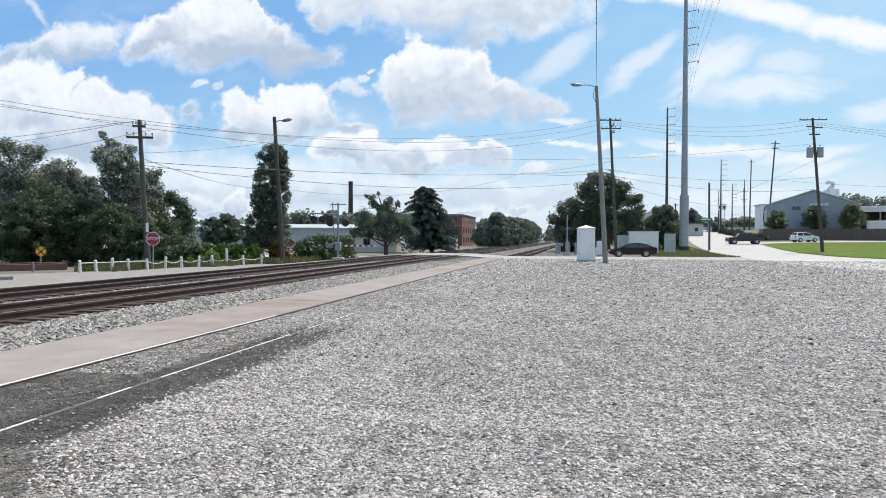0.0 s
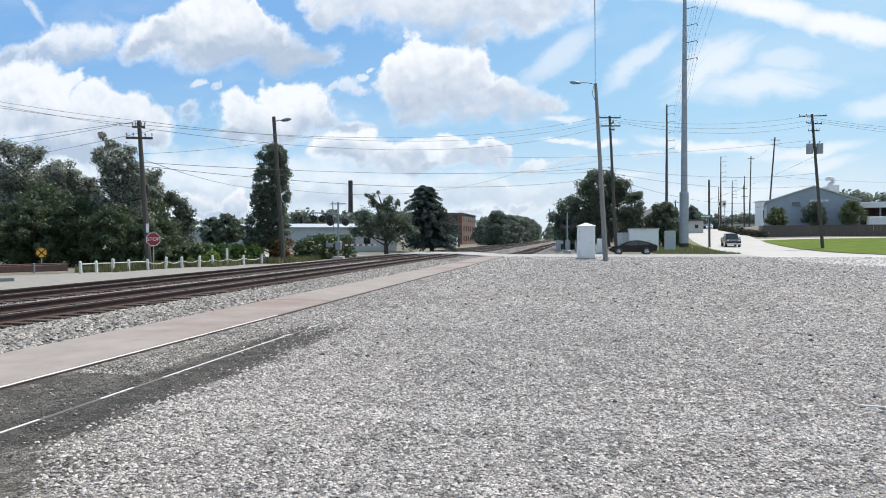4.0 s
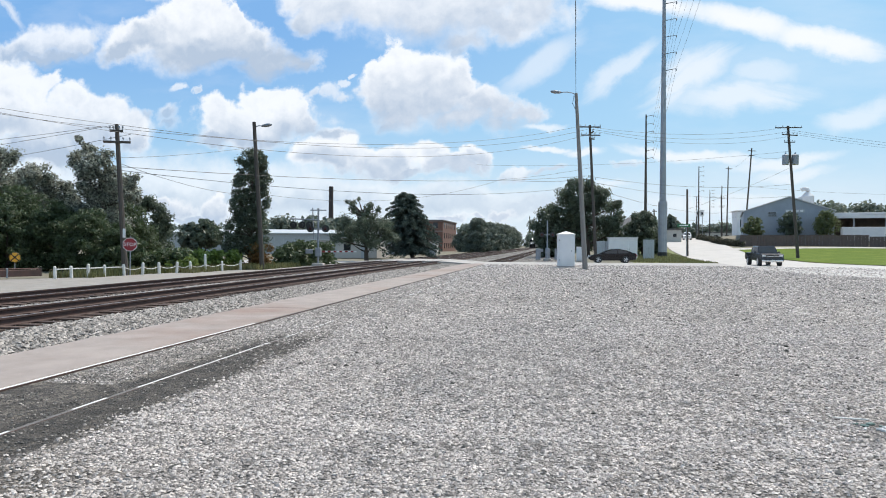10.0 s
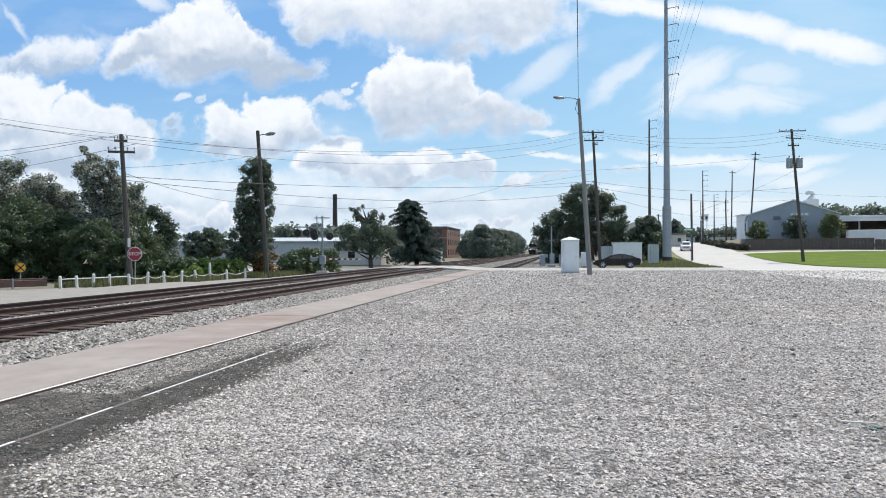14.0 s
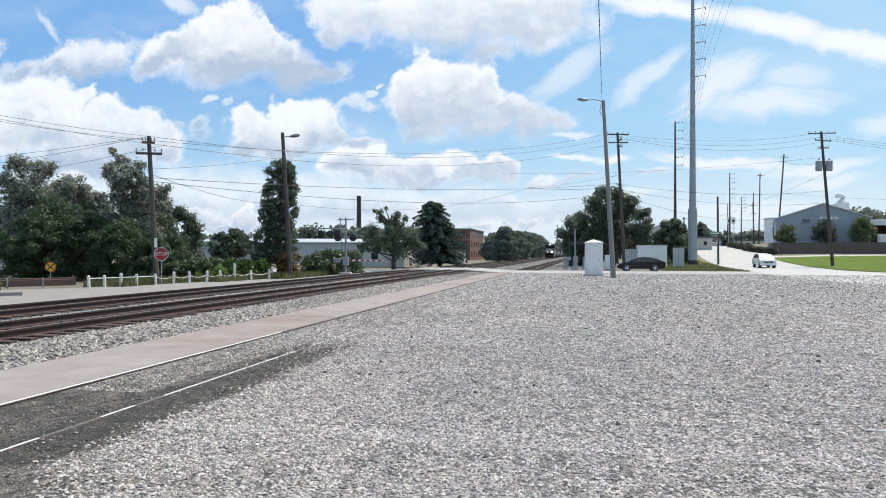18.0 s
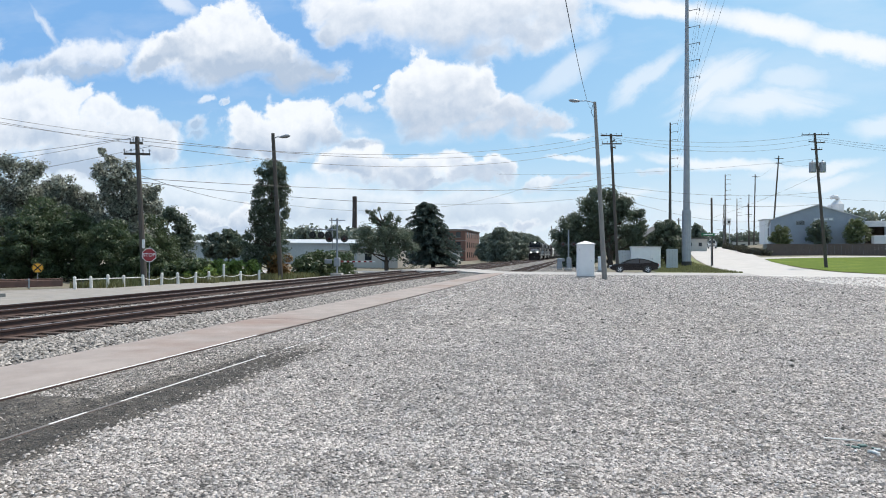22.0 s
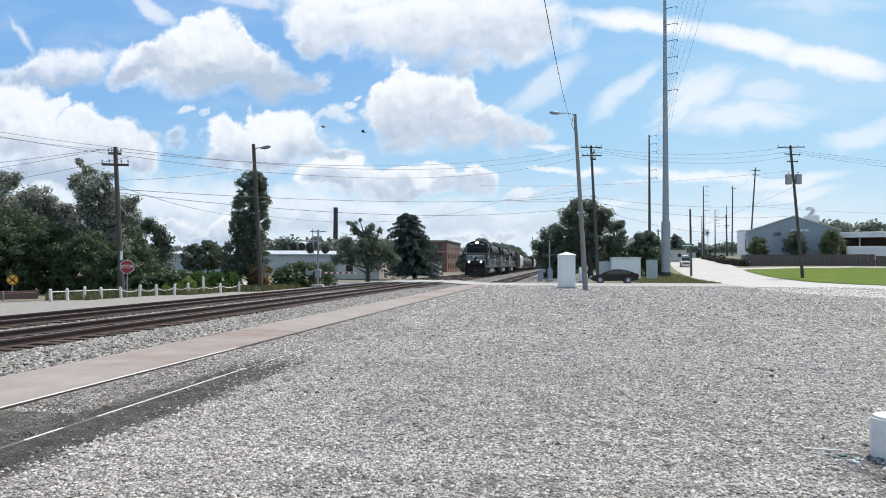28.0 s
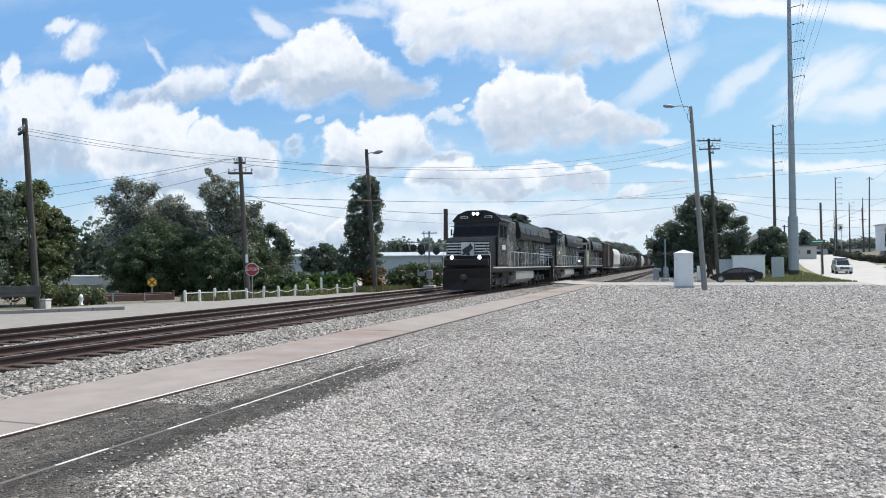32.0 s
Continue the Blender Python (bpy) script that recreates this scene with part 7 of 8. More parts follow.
for k in range(5):
    make("block", Mesher().box((-2.0 + 1.3 * k, 0, 0.06), (1.27, 0.3, 0.2), b=0.02), M_ASPHALT, parent=pit)
M_UNDERBED = mat("dark_trailer_frame", (0.06, 0.058, 0.055), (0.09, 0.085, 0.08), rough=0.8)
fb = thing("flatbed_trailer", (-27.6, 22.4, 0), "dark flat trailer parked under trees", "trailer", rz=50)
make("bed", Mesher().box((0, 0, 0.75), (4.5, 2.0, 0.18), b=0.02), M_UNDERBED, parent=fb)
make("side_board", Mesher().box((0, -1.0, 0.98), (4.5, 0.06, 0.3), b=0.01), M_UNDERBED, parent=fb)
for x in (-1.0, 0.2):
    make("wheel", Mesher().lathe((x, -0.9, 0.42), [(0.15, -0.12), (0.42, -0.1), (0.42, 0.1), (0.15, 0.12)], n=16, axis="Y"), M_BLACK, parent=fb)

# white concrete bollard base and broken stone on the lot, near the camera
bol = thing("bollard", (3.69, 7.82, 0), "stout white painted round bollard on gravel", "bollard")
make("body", Mesher().lathe((0, 0, -0.05), [(0.25, 0), (0.25, 0.06), (0.248, 0.41), (0.24, 0.435)], n=28), M_WHITE_POST, parent=bol, smooth=True)
make("cap", Mesher().lathe((0, 0, -0.05), [(0.24, 0.435), (0.21, 0.452), (0.12, 0.458), (0.01, 0.46)], n=28), M_WHITE_POST, parent=bol, smooth=True)
M_CHALK = mat("chalky_broken_concrete", (0.70, 0.70, 0.68), (0.55, 0.55, 0.53), scale=9.0, rough=0.9, bump=0.5)
M_VERDIGRIS = mat("dull_green_debris", (0.10, 0.17, 0.155), (0.06, 0.11, 0.10), scale=12.0, rough=0.7, bump=0.5)
crng = random.Random(12)
plank = thing("broken_plank", (3.02, 7.92, 0), "thin whitewashed splinter of wood on gravel", "debris", rz=-8)
make("splinter", Mesher().box((0, 0, 0.022), (0.32, 0.02, 0.014), b=0.004), M_CHALK, parent=plank)
for k in range(7):
    x, y, s_ = 3.05 + crng.uniform(-0.1, 0.5), 7.55 + crng.uniform(-0.15, 0.2), crng.uniform(0.018, 0.04)
    ch = thing("concrete_chunk", (x, y, 0), "chalky white chunk of broken concrete", "debris", "broken concrete", rz=crng.uniform(0, 180))
    make("chunk", Mesher().box((0, 0, s_ * 0.35), (s_ * 1.8, s_, s_ * 0.8), b=s_ * 0.2, rot=Matrix.Rotation(crng.uniform(-0.4, 0.4), 3, "X")), M_CHALK, parent=ch)
for k in range(6):
    x, y, s_ = 3.25 + crng.uniform(-0.35, 0.35), 7.72 + crng.uniform(-0.12, 0.12), crng.uniform(0.03, 0.055)
    ch = thing("debris_clod", (x, y, 0), "dull green clod of debris on gravel", "debris", "green debris", rz=crng.uniform(0, 180))
    make("clod", Mesher().box((0, 0, s_ * 0.2), (s_ * 1.8, s_ * 1.2, s_ * 0.5), b=s_ * 0.2), M_VERDIGRIS, parent=ch)


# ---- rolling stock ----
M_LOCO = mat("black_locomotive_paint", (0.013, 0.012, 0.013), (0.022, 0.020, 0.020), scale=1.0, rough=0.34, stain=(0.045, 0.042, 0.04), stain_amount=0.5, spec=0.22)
# Sunlight on the flanks is put into this lighter colour, besides dust.
M_LOCO_SIDE = mat("dusty_sunlit_hood_panel", (0.12, 0.115, 0.11), (0.19, 0.182, 0.172), scale=1.5, rough=0.26, stain=(0.20, 0.185, 0.17), stain_amount=0.6, per_object=0.55)
M_UNDER = mat("grimy_running_gear", (0.035, 0.032, 0.030), (0.065, 0.058, 0.052), scale=3.0, rough=0.85, stain=(0.14, 0.12, 0.10))
M_TANK = mat("dusty_fuel_tank", (0.36, 0.35, 0.34), (0.27, 0.26, 0.25), scale=1.2, rough=0.6, stain=(0.12, 0.11, 0.10))
M_STRIPE = mat("white_stripe_paint", (0.62, 0.62, 0.62), (0.5, 0.5, 0.5), scale=2.0, rough=0.5)
M_LAMP_ON = mat("lit_lamp_lens", (0.9, 0.9, 0.85), rough=0.2, emit=(1.0, 0.95, 0.85), emit_strength=60.0)
M_LAMP_OFF = mat("unlit_lamp_lens", (0.6, 0.6, 0.6), rough=0.15)
M_BROWN_CAR = mat("oxide_brown_freight_car", (0.085, 0.055, 0.046), (0.06, 0.042, 0.037), scale=1.0, rough=0.8, stain=(0.06, 0.045, 0.04), stain_amount=0.5)
M_HOPPER = mat("pale_hopper_paint", (0.68, 0.67, 0.64), (0.58, 0.57, 0.54), scale=1.0, rough=0.6, stain=(0.36, 0.31, 0.27), stain_amount=0.5)
M_TANKCAR = mat("black_tank_car_paint", (0.03, 0.03, 0.03), (0.05, 0.05, 0.05), scale=1.0, rough=0.45, stain=(0.12, 0.11, 0.1))
# Reddish black with browner patches, for plough and pilot plate.
M_PILOT = mat("red_black_pilot", (0.024, 0.014, 0.013), (0.016, 0.011, 0.011), scale=2.0, rough=0.6, stain=(0.08, 0.05, 0.04), stain_amount=0.5, spec=0.25)
M_CAB_GLASS = mat("black_cab_glass", (0.008, 0.009, 0.011), (0.012, 0.013, 0.016), scale=0.4, rough=0.2, spec=0.12)
M_CREAM = mat("cream_cab_paint", (0.42, 0.38, 0.28), (0.36, 0.32, 0.24), scale=1.5, rough=0.5, stain=(0.2, 0.17, 0.13))


def bogie(parent, y, axles, spacing, wheel_r, length):
    """A truck frame with its wheels, as parts of the car."""
    fr = Mesher()
    for s in (-1, 1):
        fr.box((s * 1.12, y, wheel_r + 0.12), (0.16, length, 0.26), b=0.03)
        fr.box((s * 1.14, y, wheel_r - 0.12), (0.12, length * 0.55, 0.16), b=0.02)
    fr.box((0, y, wheel_r + 0.1), (2.2, 0.6, 0.22), b=0.02)
    b = make("truck_frame", fr, M_UNDER, parent=parent)
    for k in range(axles):
        yy = y + (k - (axles - 1) / 2) * spacing
        for s in (-1, 1):
            make("wheel", Mesher().lathe((s * 0.76, yy, wheel_r), [(wheel_r * 0.3, -0.05), (wheel_r * 0.92, -0.065), (wheel_r, -0.06), (wheel_r, 0.06), (wheel_r * 0.9, 0.065), (wheel_r * 0.3, 0.05)], n=20, axis="X"), M_UNDER, parent=b)
            make("axle_box", Mesher().box((s * 1.22, yy, wheel_r), (0.16, 0.36, 0.36), b=0.05), M_UNDER, parent=b)
    return b


def locomotive(label, side_mat, lit, stripes=True, cab_mat=None):
    """A six-axle diesel, its front at y = 0 and its tail towards +y; z = 0 at the rail head."""
    L = thing("locomotive", (0, 0, 0), label, "locomotive", "locomotives")
    cab_mat = cab_mat or M_LOCO
    make("underframe", Mesher().box((0, 11.2, 1.32), (3.0, 21.2, 0.28), b=0.03), M_LOCO, parent=L)
    make("walkway", Mesher().box((0, 11.2, 1.49), (3.14, 20.6, 0.06), b=0.01), M_UNDER, parent=L)
    # front: pilot, plough, steps
    make("pilot_plate", Mesher().box((0, 0.55, 0.95), (3.0, 0.12, 0.95), b=0.02), M_PILOT, parent=L)
    make("snow_plough", Mesher().add([(-1.5, 0.5, 0.10), (1.5, 0.5, 0.10), (1.5, 0.5, 0.85), (-1.5, 0.5, 0.85), (0, -0.05, 0.10), (0, 0.22, 0.85), (-1.5, 0.62, 0.10), (1.5, 0.62, 0.10), (1.5, 0.62, 0.85), (-1.5, 0.62, 0.85)], [(0, 4, 5, 3), (4, 1, 2, 5), (0, 6, 7, 1, 4), (3, 5, 2, 8, 9), (0, 3, 9, 6), (1, 7, 8, 2), (6, 9, 8, 7)]), M_PILOT, parent=L)
    make("coupler", Mesher().box((0, 0.15, 0.88), (0.28, 0.9, 0.32), b=0.05), M_UNDER, parent=L)
    make("anticlimber", Mesher().box((0, 0.58, 1.78), (2.8, 0.40, 0.42), b=0.05), M_LOCO, parent=L)
    for s in (-1, 1):
        for k in range(4):
            make("step", Mesher().box((s * 1.40, 0.95, 0.35 + 0.30 * k), (0.34, 0.5, 0.04)), M_UNDER, parent=L)
        make("handrail", Mesher().path([(s * 1.5, 0.62, 0.5), (s * 1.5, 0.60, 2.3), (s * 1.2, 0.55, 2.55)], 0.022), M_STRIPE, parent=L)
        dl = make("ditch_light", Mesher().lathe((s * 0.88, 0.46, 2.08), [(0.10, 0.10), (0.13, 0.02), (0.13, -0.06)], n=14, axis="Y"), M_LOCO, parent=L)
        make("lens", Mesher().lathe((s * 0.88, 0.40, 2.08), [(0.095, 0.0), (0.08, -0.025), (0.03, -0.035)], n=14, axis="Y"), M_LAMP_ON if lit else M_LAMP_OFF, parent=dl)
    # nose
    nose = make("nose", Mesher().prism([(0.95, 1.52), (0.88, 3.08), (1.15, 3.30), (2.7, 3.46), (2.7, 1.52)], -1.40, 1.40, "X"), M_LOCO, parent=L)
    if stripes:
        for k in range(5):
            z = 2.26 + 0.175 * k
            for s in (-1, 1):
                make("stripe", Mesher().box((s * 0.91, 0.945 - 0.045 * (z - 1.52), z), (0.92, 0.10, 0.085)), M_STRIPE, parent=nose)
        make("emblem", Mesher().prism([(-0.38, 2.20), (-0.10, 2.28), (0.02, 2.18), (0.16, 2.22), (0.12, 2.42), (0.36, 2.66), (0.20, 2.98), (0.06, 2.80), (-0.18, 2.68), (-0.36, 2.54), (-0.26, 2.38)], 0.80, 0.83, "Y"), M_BLACK, parent=nose, label="black emblem shape on a white panel")
        make("emblem_panel", Mesher().box((0, 0.87, 2.60), (0.84, 0.06, 0.84)), M_STRIPE, parent=nose)
        for s in (-1, 1):
            make("nose_handrail", Mesher().path([(s * 0.52, 0.66, 1.7), (s * 0.52, 0.62, 2.9), (s * 1.25, 0.64, 2.9), (s * 1.30, 0.66, 1.7)], 0.020), M_BLACK, parent=nose)
    # cab
    cabp = [(2.45, 1.52), (2.45, 3.4), (2.62, 3.5), (3.0, 4.52), (3.35, 4.85), (5.6, 4.92), (5.6, 1.52)]
    cab = make("cab", Mesher().prism(cabp, -1.5, 1.5, "X"), cab_mat, parent=L)
    make("cab_roof", Mesher().prism([(-1.64, 4.48), (-1.25, 4.90), (-0.62, 5.14), (0.62, 5.14), (1.25, 4.90), (1.64, 4.48), (1.45, 4.34), (-1.45, 4.34)], 2.90, 5.75, "Y"), M_LOCO, parent=L)
    for x, w in ((-0.98, 0.92), (0.0, 0.98), (0.98, 0.92)):
        make("windscreen", Mesher().add([(x - w / 2, 2.60, 3.50), (x + w / 2, 2.60, 3.50), (x + w / 2, 2.95, 4.36), (x - w / 2, 2.95, 4.36), (x - w / 2, 2.66, 3.50), (x + w / 2, 2.66, 3.50), (x + w / 2, 3.01, 4.36), (x - w / 2, 3.01, 4.36)], [(0, 1, 2, 3), (4, 7, 6, 5), (0, 4, 5, 1), (1, 5, 6, 2), (2, 6, 7, 3), (3, 7, 4, 0)]), M_CAB_GLASS, parent=cab)
    hb = make("headlight_box", Mesher().box((0, 2.84, 4.90), (0.66, 0.25, 0.26), b=0.04), M_LOCO, parent=cab)
    for s in (-1, 1):
        make("headlight", Mesher().lathe((s * 0.13, 2.70, 4.90), [(0.085, 0.03), (0.085, -0.01), (0.04, -0.02)], n=14, axis="Y"), M_LAMP_ON if lit else M_LAMP_OFF, parent=hb)
        make("number_board", Mesher().box((s * 0.80, 2.88, 4.70), (0.5, 0.06, 0.16), b=0.01), M_STRIPE, parent=cab)
        make("number_bar", Mesher().box((s * 0.80, 2.842, 4.70), (0.38, 0.008, 0.09)), M_BLACK, parent=cab)
        for yy, w in ((3.55, 0.75), (4.6, 0.75)):
            make("side_window", Mesher().box((s * 1.51, yy, 3.80), (0.04, w, 0.80), b=0.01), M_GLASS, parent=cab)
        # Added thin plates; on striped units they carry the sunlit side colour.
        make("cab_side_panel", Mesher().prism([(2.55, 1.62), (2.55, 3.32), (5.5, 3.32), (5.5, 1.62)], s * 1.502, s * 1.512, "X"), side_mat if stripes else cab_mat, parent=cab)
        make("sun_visor", Mesher().box((s * 1.66, 4.1, 4.16), (0.30, 1.9, 0.03)), M_LOCO, parent=cab)
        make("mirror", Mesher().box((s * 1.72, 3.0, 3.75), (0.10, 0.05, 0.42), b=0.01), M_LOCO, parent=cab)
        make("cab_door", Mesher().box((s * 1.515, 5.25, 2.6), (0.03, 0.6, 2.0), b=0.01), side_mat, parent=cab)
        make("number_bar", Mesher().box((s * 1.53, 4.0, 2.75), (0.008, 0.95, 0.30)), M_STRIPE, parent=cab)
    make("wiper_bar", Mesher().box((0, 2.56, 3.47), (2.7, 0.05, 0.05)), M_BLACK, parent=cab)
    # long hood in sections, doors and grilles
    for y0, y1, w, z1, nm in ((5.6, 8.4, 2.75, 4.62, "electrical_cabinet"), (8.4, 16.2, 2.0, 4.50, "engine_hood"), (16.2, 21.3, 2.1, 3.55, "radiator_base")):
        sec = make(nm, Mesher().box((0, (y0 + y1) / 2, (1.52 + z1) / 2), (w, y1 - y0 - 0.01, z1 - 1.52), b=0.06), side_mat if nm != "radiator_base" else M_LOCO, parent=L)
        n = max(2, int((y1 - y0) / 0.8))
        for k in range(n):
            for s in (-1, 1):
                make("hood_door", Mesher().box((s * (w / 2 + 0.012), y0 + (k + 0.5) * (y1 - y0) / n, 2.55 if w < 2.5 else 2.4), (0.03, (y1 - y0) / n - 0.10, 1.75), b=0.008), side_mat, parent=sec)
    for s in (-1, 1):
        for yy, zz, w in ((6.6, 3.55, 1.5), (7.0, 2.2, 1.1), (9.4, 3.7, 1.3)):
            gr = make("grille", Mesher().box((s * (1.40 if yy < 8.4 else 1.03), yy, zz), (0.03, w, 0.62), b=0.005), M_BLACK, parent=L)
    rad = make("radiator", Mesher().prism([(-1.58, 3.55), (-1.58, 3.95), (-1.42, 4.72), (-0.9, 4.84), (0.9, 4.84), (1.42, 4.72), (1.58, 3.95), (1.58, 3.55)], 9.0, 21.4, "Y"), M_LOCO, parent=L)
    for s in (-1, 1):
        for k in range(3):
            make("radiator_grille", Mesher().box((s * 1.54, 16.9 + 1.75 * k, 4.12), (0.06, 1.5, 0.5), b=0.01, rot=Matrix.Rotation(radians(-13 * s), 3, "Y")), M_UNDER, parent=rad)
            make("brake_grille", Mesher().box((s * 1.54, 9.9 + 1.75 * k, 4.12), (0.06, 1.4, 0.5), b=0.01, rot=Matrix.Rotation(radians(-13 * s), 3, "Y")), M_BLACK, parent=rad)
    for k in range(3):
        make("fan", Mesher().lathe((0, 17.0 + 1.7 * k, 4.82), [(0.70, 0), (0.72, 0.14), (0.62, 0.17), (0.1, 0.10)], n=18), M_UNDER, parent=rad)
    make("exhaust", Mesher().box((0, 13.4, 4.92), (0.6, 1.6, 0.30), b=0.05), M_UNDER, parent=L)
    make("intake_box", Mesher().box((0, 7.3, 4.72), (2.3, 1.9, 0.36), b=0.06), M_LOCO, parent=L)
    make("horn", Mesher().tube((0.3, 6.2, 4.60), (0.3, 5.7, 4.62), 0.04, 0.10, n=8), M_STRIPE, parent=L)
    if stripes:
        for s in (-1, 1):
            for k in range(5):
                make("rear_stripe", Mesher().box((s * 1.068, 19.9, 2.05 + 0.24 * k), (0.02, 1.8, 0.10)), M_STRIPE, parent=L)
    # handrails and stanchions
    for s in (-1, 1):
        for k in range(13):
            make("stanchion", Mesher().tube((s * 1.52, 6.0 + 1.22 * k, 1.5), (s * 1.52, 6.0 + 1.22 * k, 2.5), 0.022, n=6), M_STRIPE, parent=L)
        make("side_handrail", Mesher().tube((s * 1.52, 6.0, 2.5), (s * 1.52, 20.7, 2.5), 0.02, n=6), M_STRIPE, parent=L)
        make("sill_stripe", Mesher().box((s * 1.578, 11.2, 1.44), (0.01, 20.4, 0.07)), M_STRIPE, parent=L)
        make("air_reservoir", Mesher().tube((s * 1.25, 7.1, 1.0), (s * 1.25, 14.9, 1.0), 0.13, n=10), M_UNDER, parent=L)
    make("fuel_tank", Mesher().prism([(-1.0, 0.30), (-1.45, 0.60), (-1.45, 1.15), (1.45, 1.15), (1.45, 0.60), (1.0, 0.30)], 7.9, 14.2, "Y"), M_TANK, parent=L, label="dusty grey fuel tank")
    for yy in (4.6, 17.8):
        bogie(L, yy, 3, 1.75, 0.52, 4.9)
    make("tail_plate", Mesher().box((0, 21.75, 1.0), (3.0, 0.12, 1.0), b=0.02), M_LOCO, parent=L)
    return L


def box_car(label, material, length, height):
    """A freight car with upright ribs, its front at y = 0."""
    c = thing("boxcar", (0, 0, 0), label, "boxcar", "freight cars")
    body = make("body", Mesher().box((0, length / 2, (1.05 + height) / 2), (2.95, length - 1.2, height - 1.05), b=0.04), material, parent=c)
    n = int((length - 1.4) / 0.95)
    for s in (-1, 1):
        for k in range(n + 1):
            make("rib", Mesher().box((s * 1.50, 0.75 + k * (length - 1.5) / n, (1.15 + height) / 2), (0.07, 0.11, height - 1.3), b=0.01), material, parent=body)
        make("sliding_door", Mesher().box((s * 1.545, length / 2, (1.15 + height) / 2), (0.05, 2.8, height - 1.45), b=0.01), material, parent=body)
    make("roof", Mesher().prism([(-1.52, height - 0.02), (-1.52, height + 0.05), (0, height + 0.2), (1.52, height + 0.05), (1.52, height - 0.02)], 0.55, length - 0.55, "Y"), M_TANK, parent=c)
    for yy in (0.35, length - 0.35):
        make("coupler", Mesher().box((0, yy, 0.88), (0.25, 0.7, 0.28), b=0.04), M_UNDER, parent=c)
        for k in range(7):
            make("ladder_rung", Mesher().box((1.25, 0.56 if yy < 1 else length - 0.56, 1.2 + 0.4 * k), (0.4, 0.04, 0.03)), M_UNDER, parent=c)
    for yy in (2.6, length - 2.6):
        bogie(c, yy, 2, 1.75, 0.42, 2.5)
    return c


def hopper_car(label, material, length):
    c = thing("hopper_car", (0, 0, 0), label, "hopper car", "freight cars")
    prof = [(-1.05, 1.0), (-1.5, 1.7), (-1.56, 3.4), (-1.35, 4.15), (-0.8, 4.5), (0.8, 4.5), (1.35, 4.15), (1.56, 3.4), (1.5, 1.7), (1.05, 1.0)]
    make("body", Mesher().prism(prof, 1.7, length - 1.7, "Y"), material, parent=c)
    for yy, s in ((1.7, -1), (length - 1.7, 1)):
        make("end_slope", Mesher().add([(-1.4, yy, 4.0), (1.4, yy, 4.0), (1.4, yy + s * 1.1, 1.3), (-1.4, yy + s * 1.1, 1.3), (-1.4, yy, 1.3), (1.4, yy, 1.3)], [(0, 1, 2, 3), (4, 3, 2, 5), (0, 3, 4), (1, 5, 2), (0, 4, 5, 1)]), M_BROWN_CAR, parent=c, label="rusty sloping end sheet")
        make("end_post", Mesher().box((1.3, yy + s * 1.0, 2.4), (0.1, 0.1, 2.8)), material, parent=c)
        make("end_post", Mesher().box((-1.3, yy + s * 1.0, 2.4), (0.1, 0.1, 2.8)), material, parent=c)
    for k in range(3):
        make("hatch", Mesher().box((0, 4.0 + (length - 8) * k / 2, 4.56), (0.7, 2.2, 0.14), b=0.03), material, parent=c)
        make("discharge_chute", Mesher().add([(-1.0, 3.2 + (length - 8) * k / 2, 1.05), (1.0, 3.2 + (length - 8) * k / 2, 1.05), (1.0, 4.8 + (length - 8) * k / 2, 1.05), (-1.0, 4.8 + (length - 8) * k / 2, 1.05), (-0.3, 3.8 + (length - 8) * k / 2, 0.35), (0.3, 3.8 + (length - 8) * k / 2, 0.35), (0.3, 4.2 + (length - 8) * k / 2, 0.35), (-0.3, 4.2 + (length - 8) * k / 2, 0.35)], [(0, 1, 2, 3), (4, 7, 6, 5), (0, 4, 5, 1), (1, 5, 6, 2), (2, 6, 7, 3), (3, 7, 4, 0)]), M_UNDER, parent=c)
    make("sill", Mesher().box((0, length / 2, 1.05), (2.6, length - 1.0, 0.22), b=0.02), material, parent=c)
    for yy in (2.2, length - 2.2):
        bogie(c, yy, 2, 1.75, 0.42, 2.5)
    return c


def tank_car(label, material, length):
    c = thing("tank_car", (0, 0, 0), label, "tank car", "freight cars")
    r = 1.42
    make("tank", Mesher().lathe((0, 0, 2.65), [(0.3, 1.0), (0.9, 1.1), (1.25, 1.35), (r, 1.8), (r, length - 1.8), (1.25, length - 1.35), (0.9, length - 1.1), (0.3, length - 1.0)], n=26, axis="Y"), material, parent=c, smooth=True)
    make("dome", Mesher().lathe((0, length / 2, 3.95), [(0.55, 0), (0.55, 0.35), (0.45, 0.45)], n=16), material, parent=c)
    make("platform", Mesher().box((0, length / 2, 4.02), (2.0, 2.2, 0.05)), M_UNDER, parent=c)
    for s in (-1, 1):
        make("ladder", Mesher().path([(s * 1.5, length / 2, 1.1), (s * 1.5, length / 2, 3.2), (s * 0.95, length / 2, 4.1)], 0.04), M_UNDER, parent=c)
        make("side_sill", Mesher().box((s * 1.1, length / 2, 1.12), (0.2, length - 1.2, 0.2)), M_UNDER, parent=c)
        make("end_rail", Mesher().path([(-1.4, length / 2 + s * (length / 2 - 0.5), 1.2), (-1.4, length / 2 + s * (length / 2 - 0.5), 2.2), (1.4, length / 2 + s * (length / 2 - 0.5), 2.2), (1.4, length / 2 + s * (length / 2 - 0.5), 1.2)], 0.025), M_STRIPE, parent=c)
    for yy in (2.2, length - 2.2):
        bogie(c, yy, 2, 1.75, 0.42, 2.5)
    return c


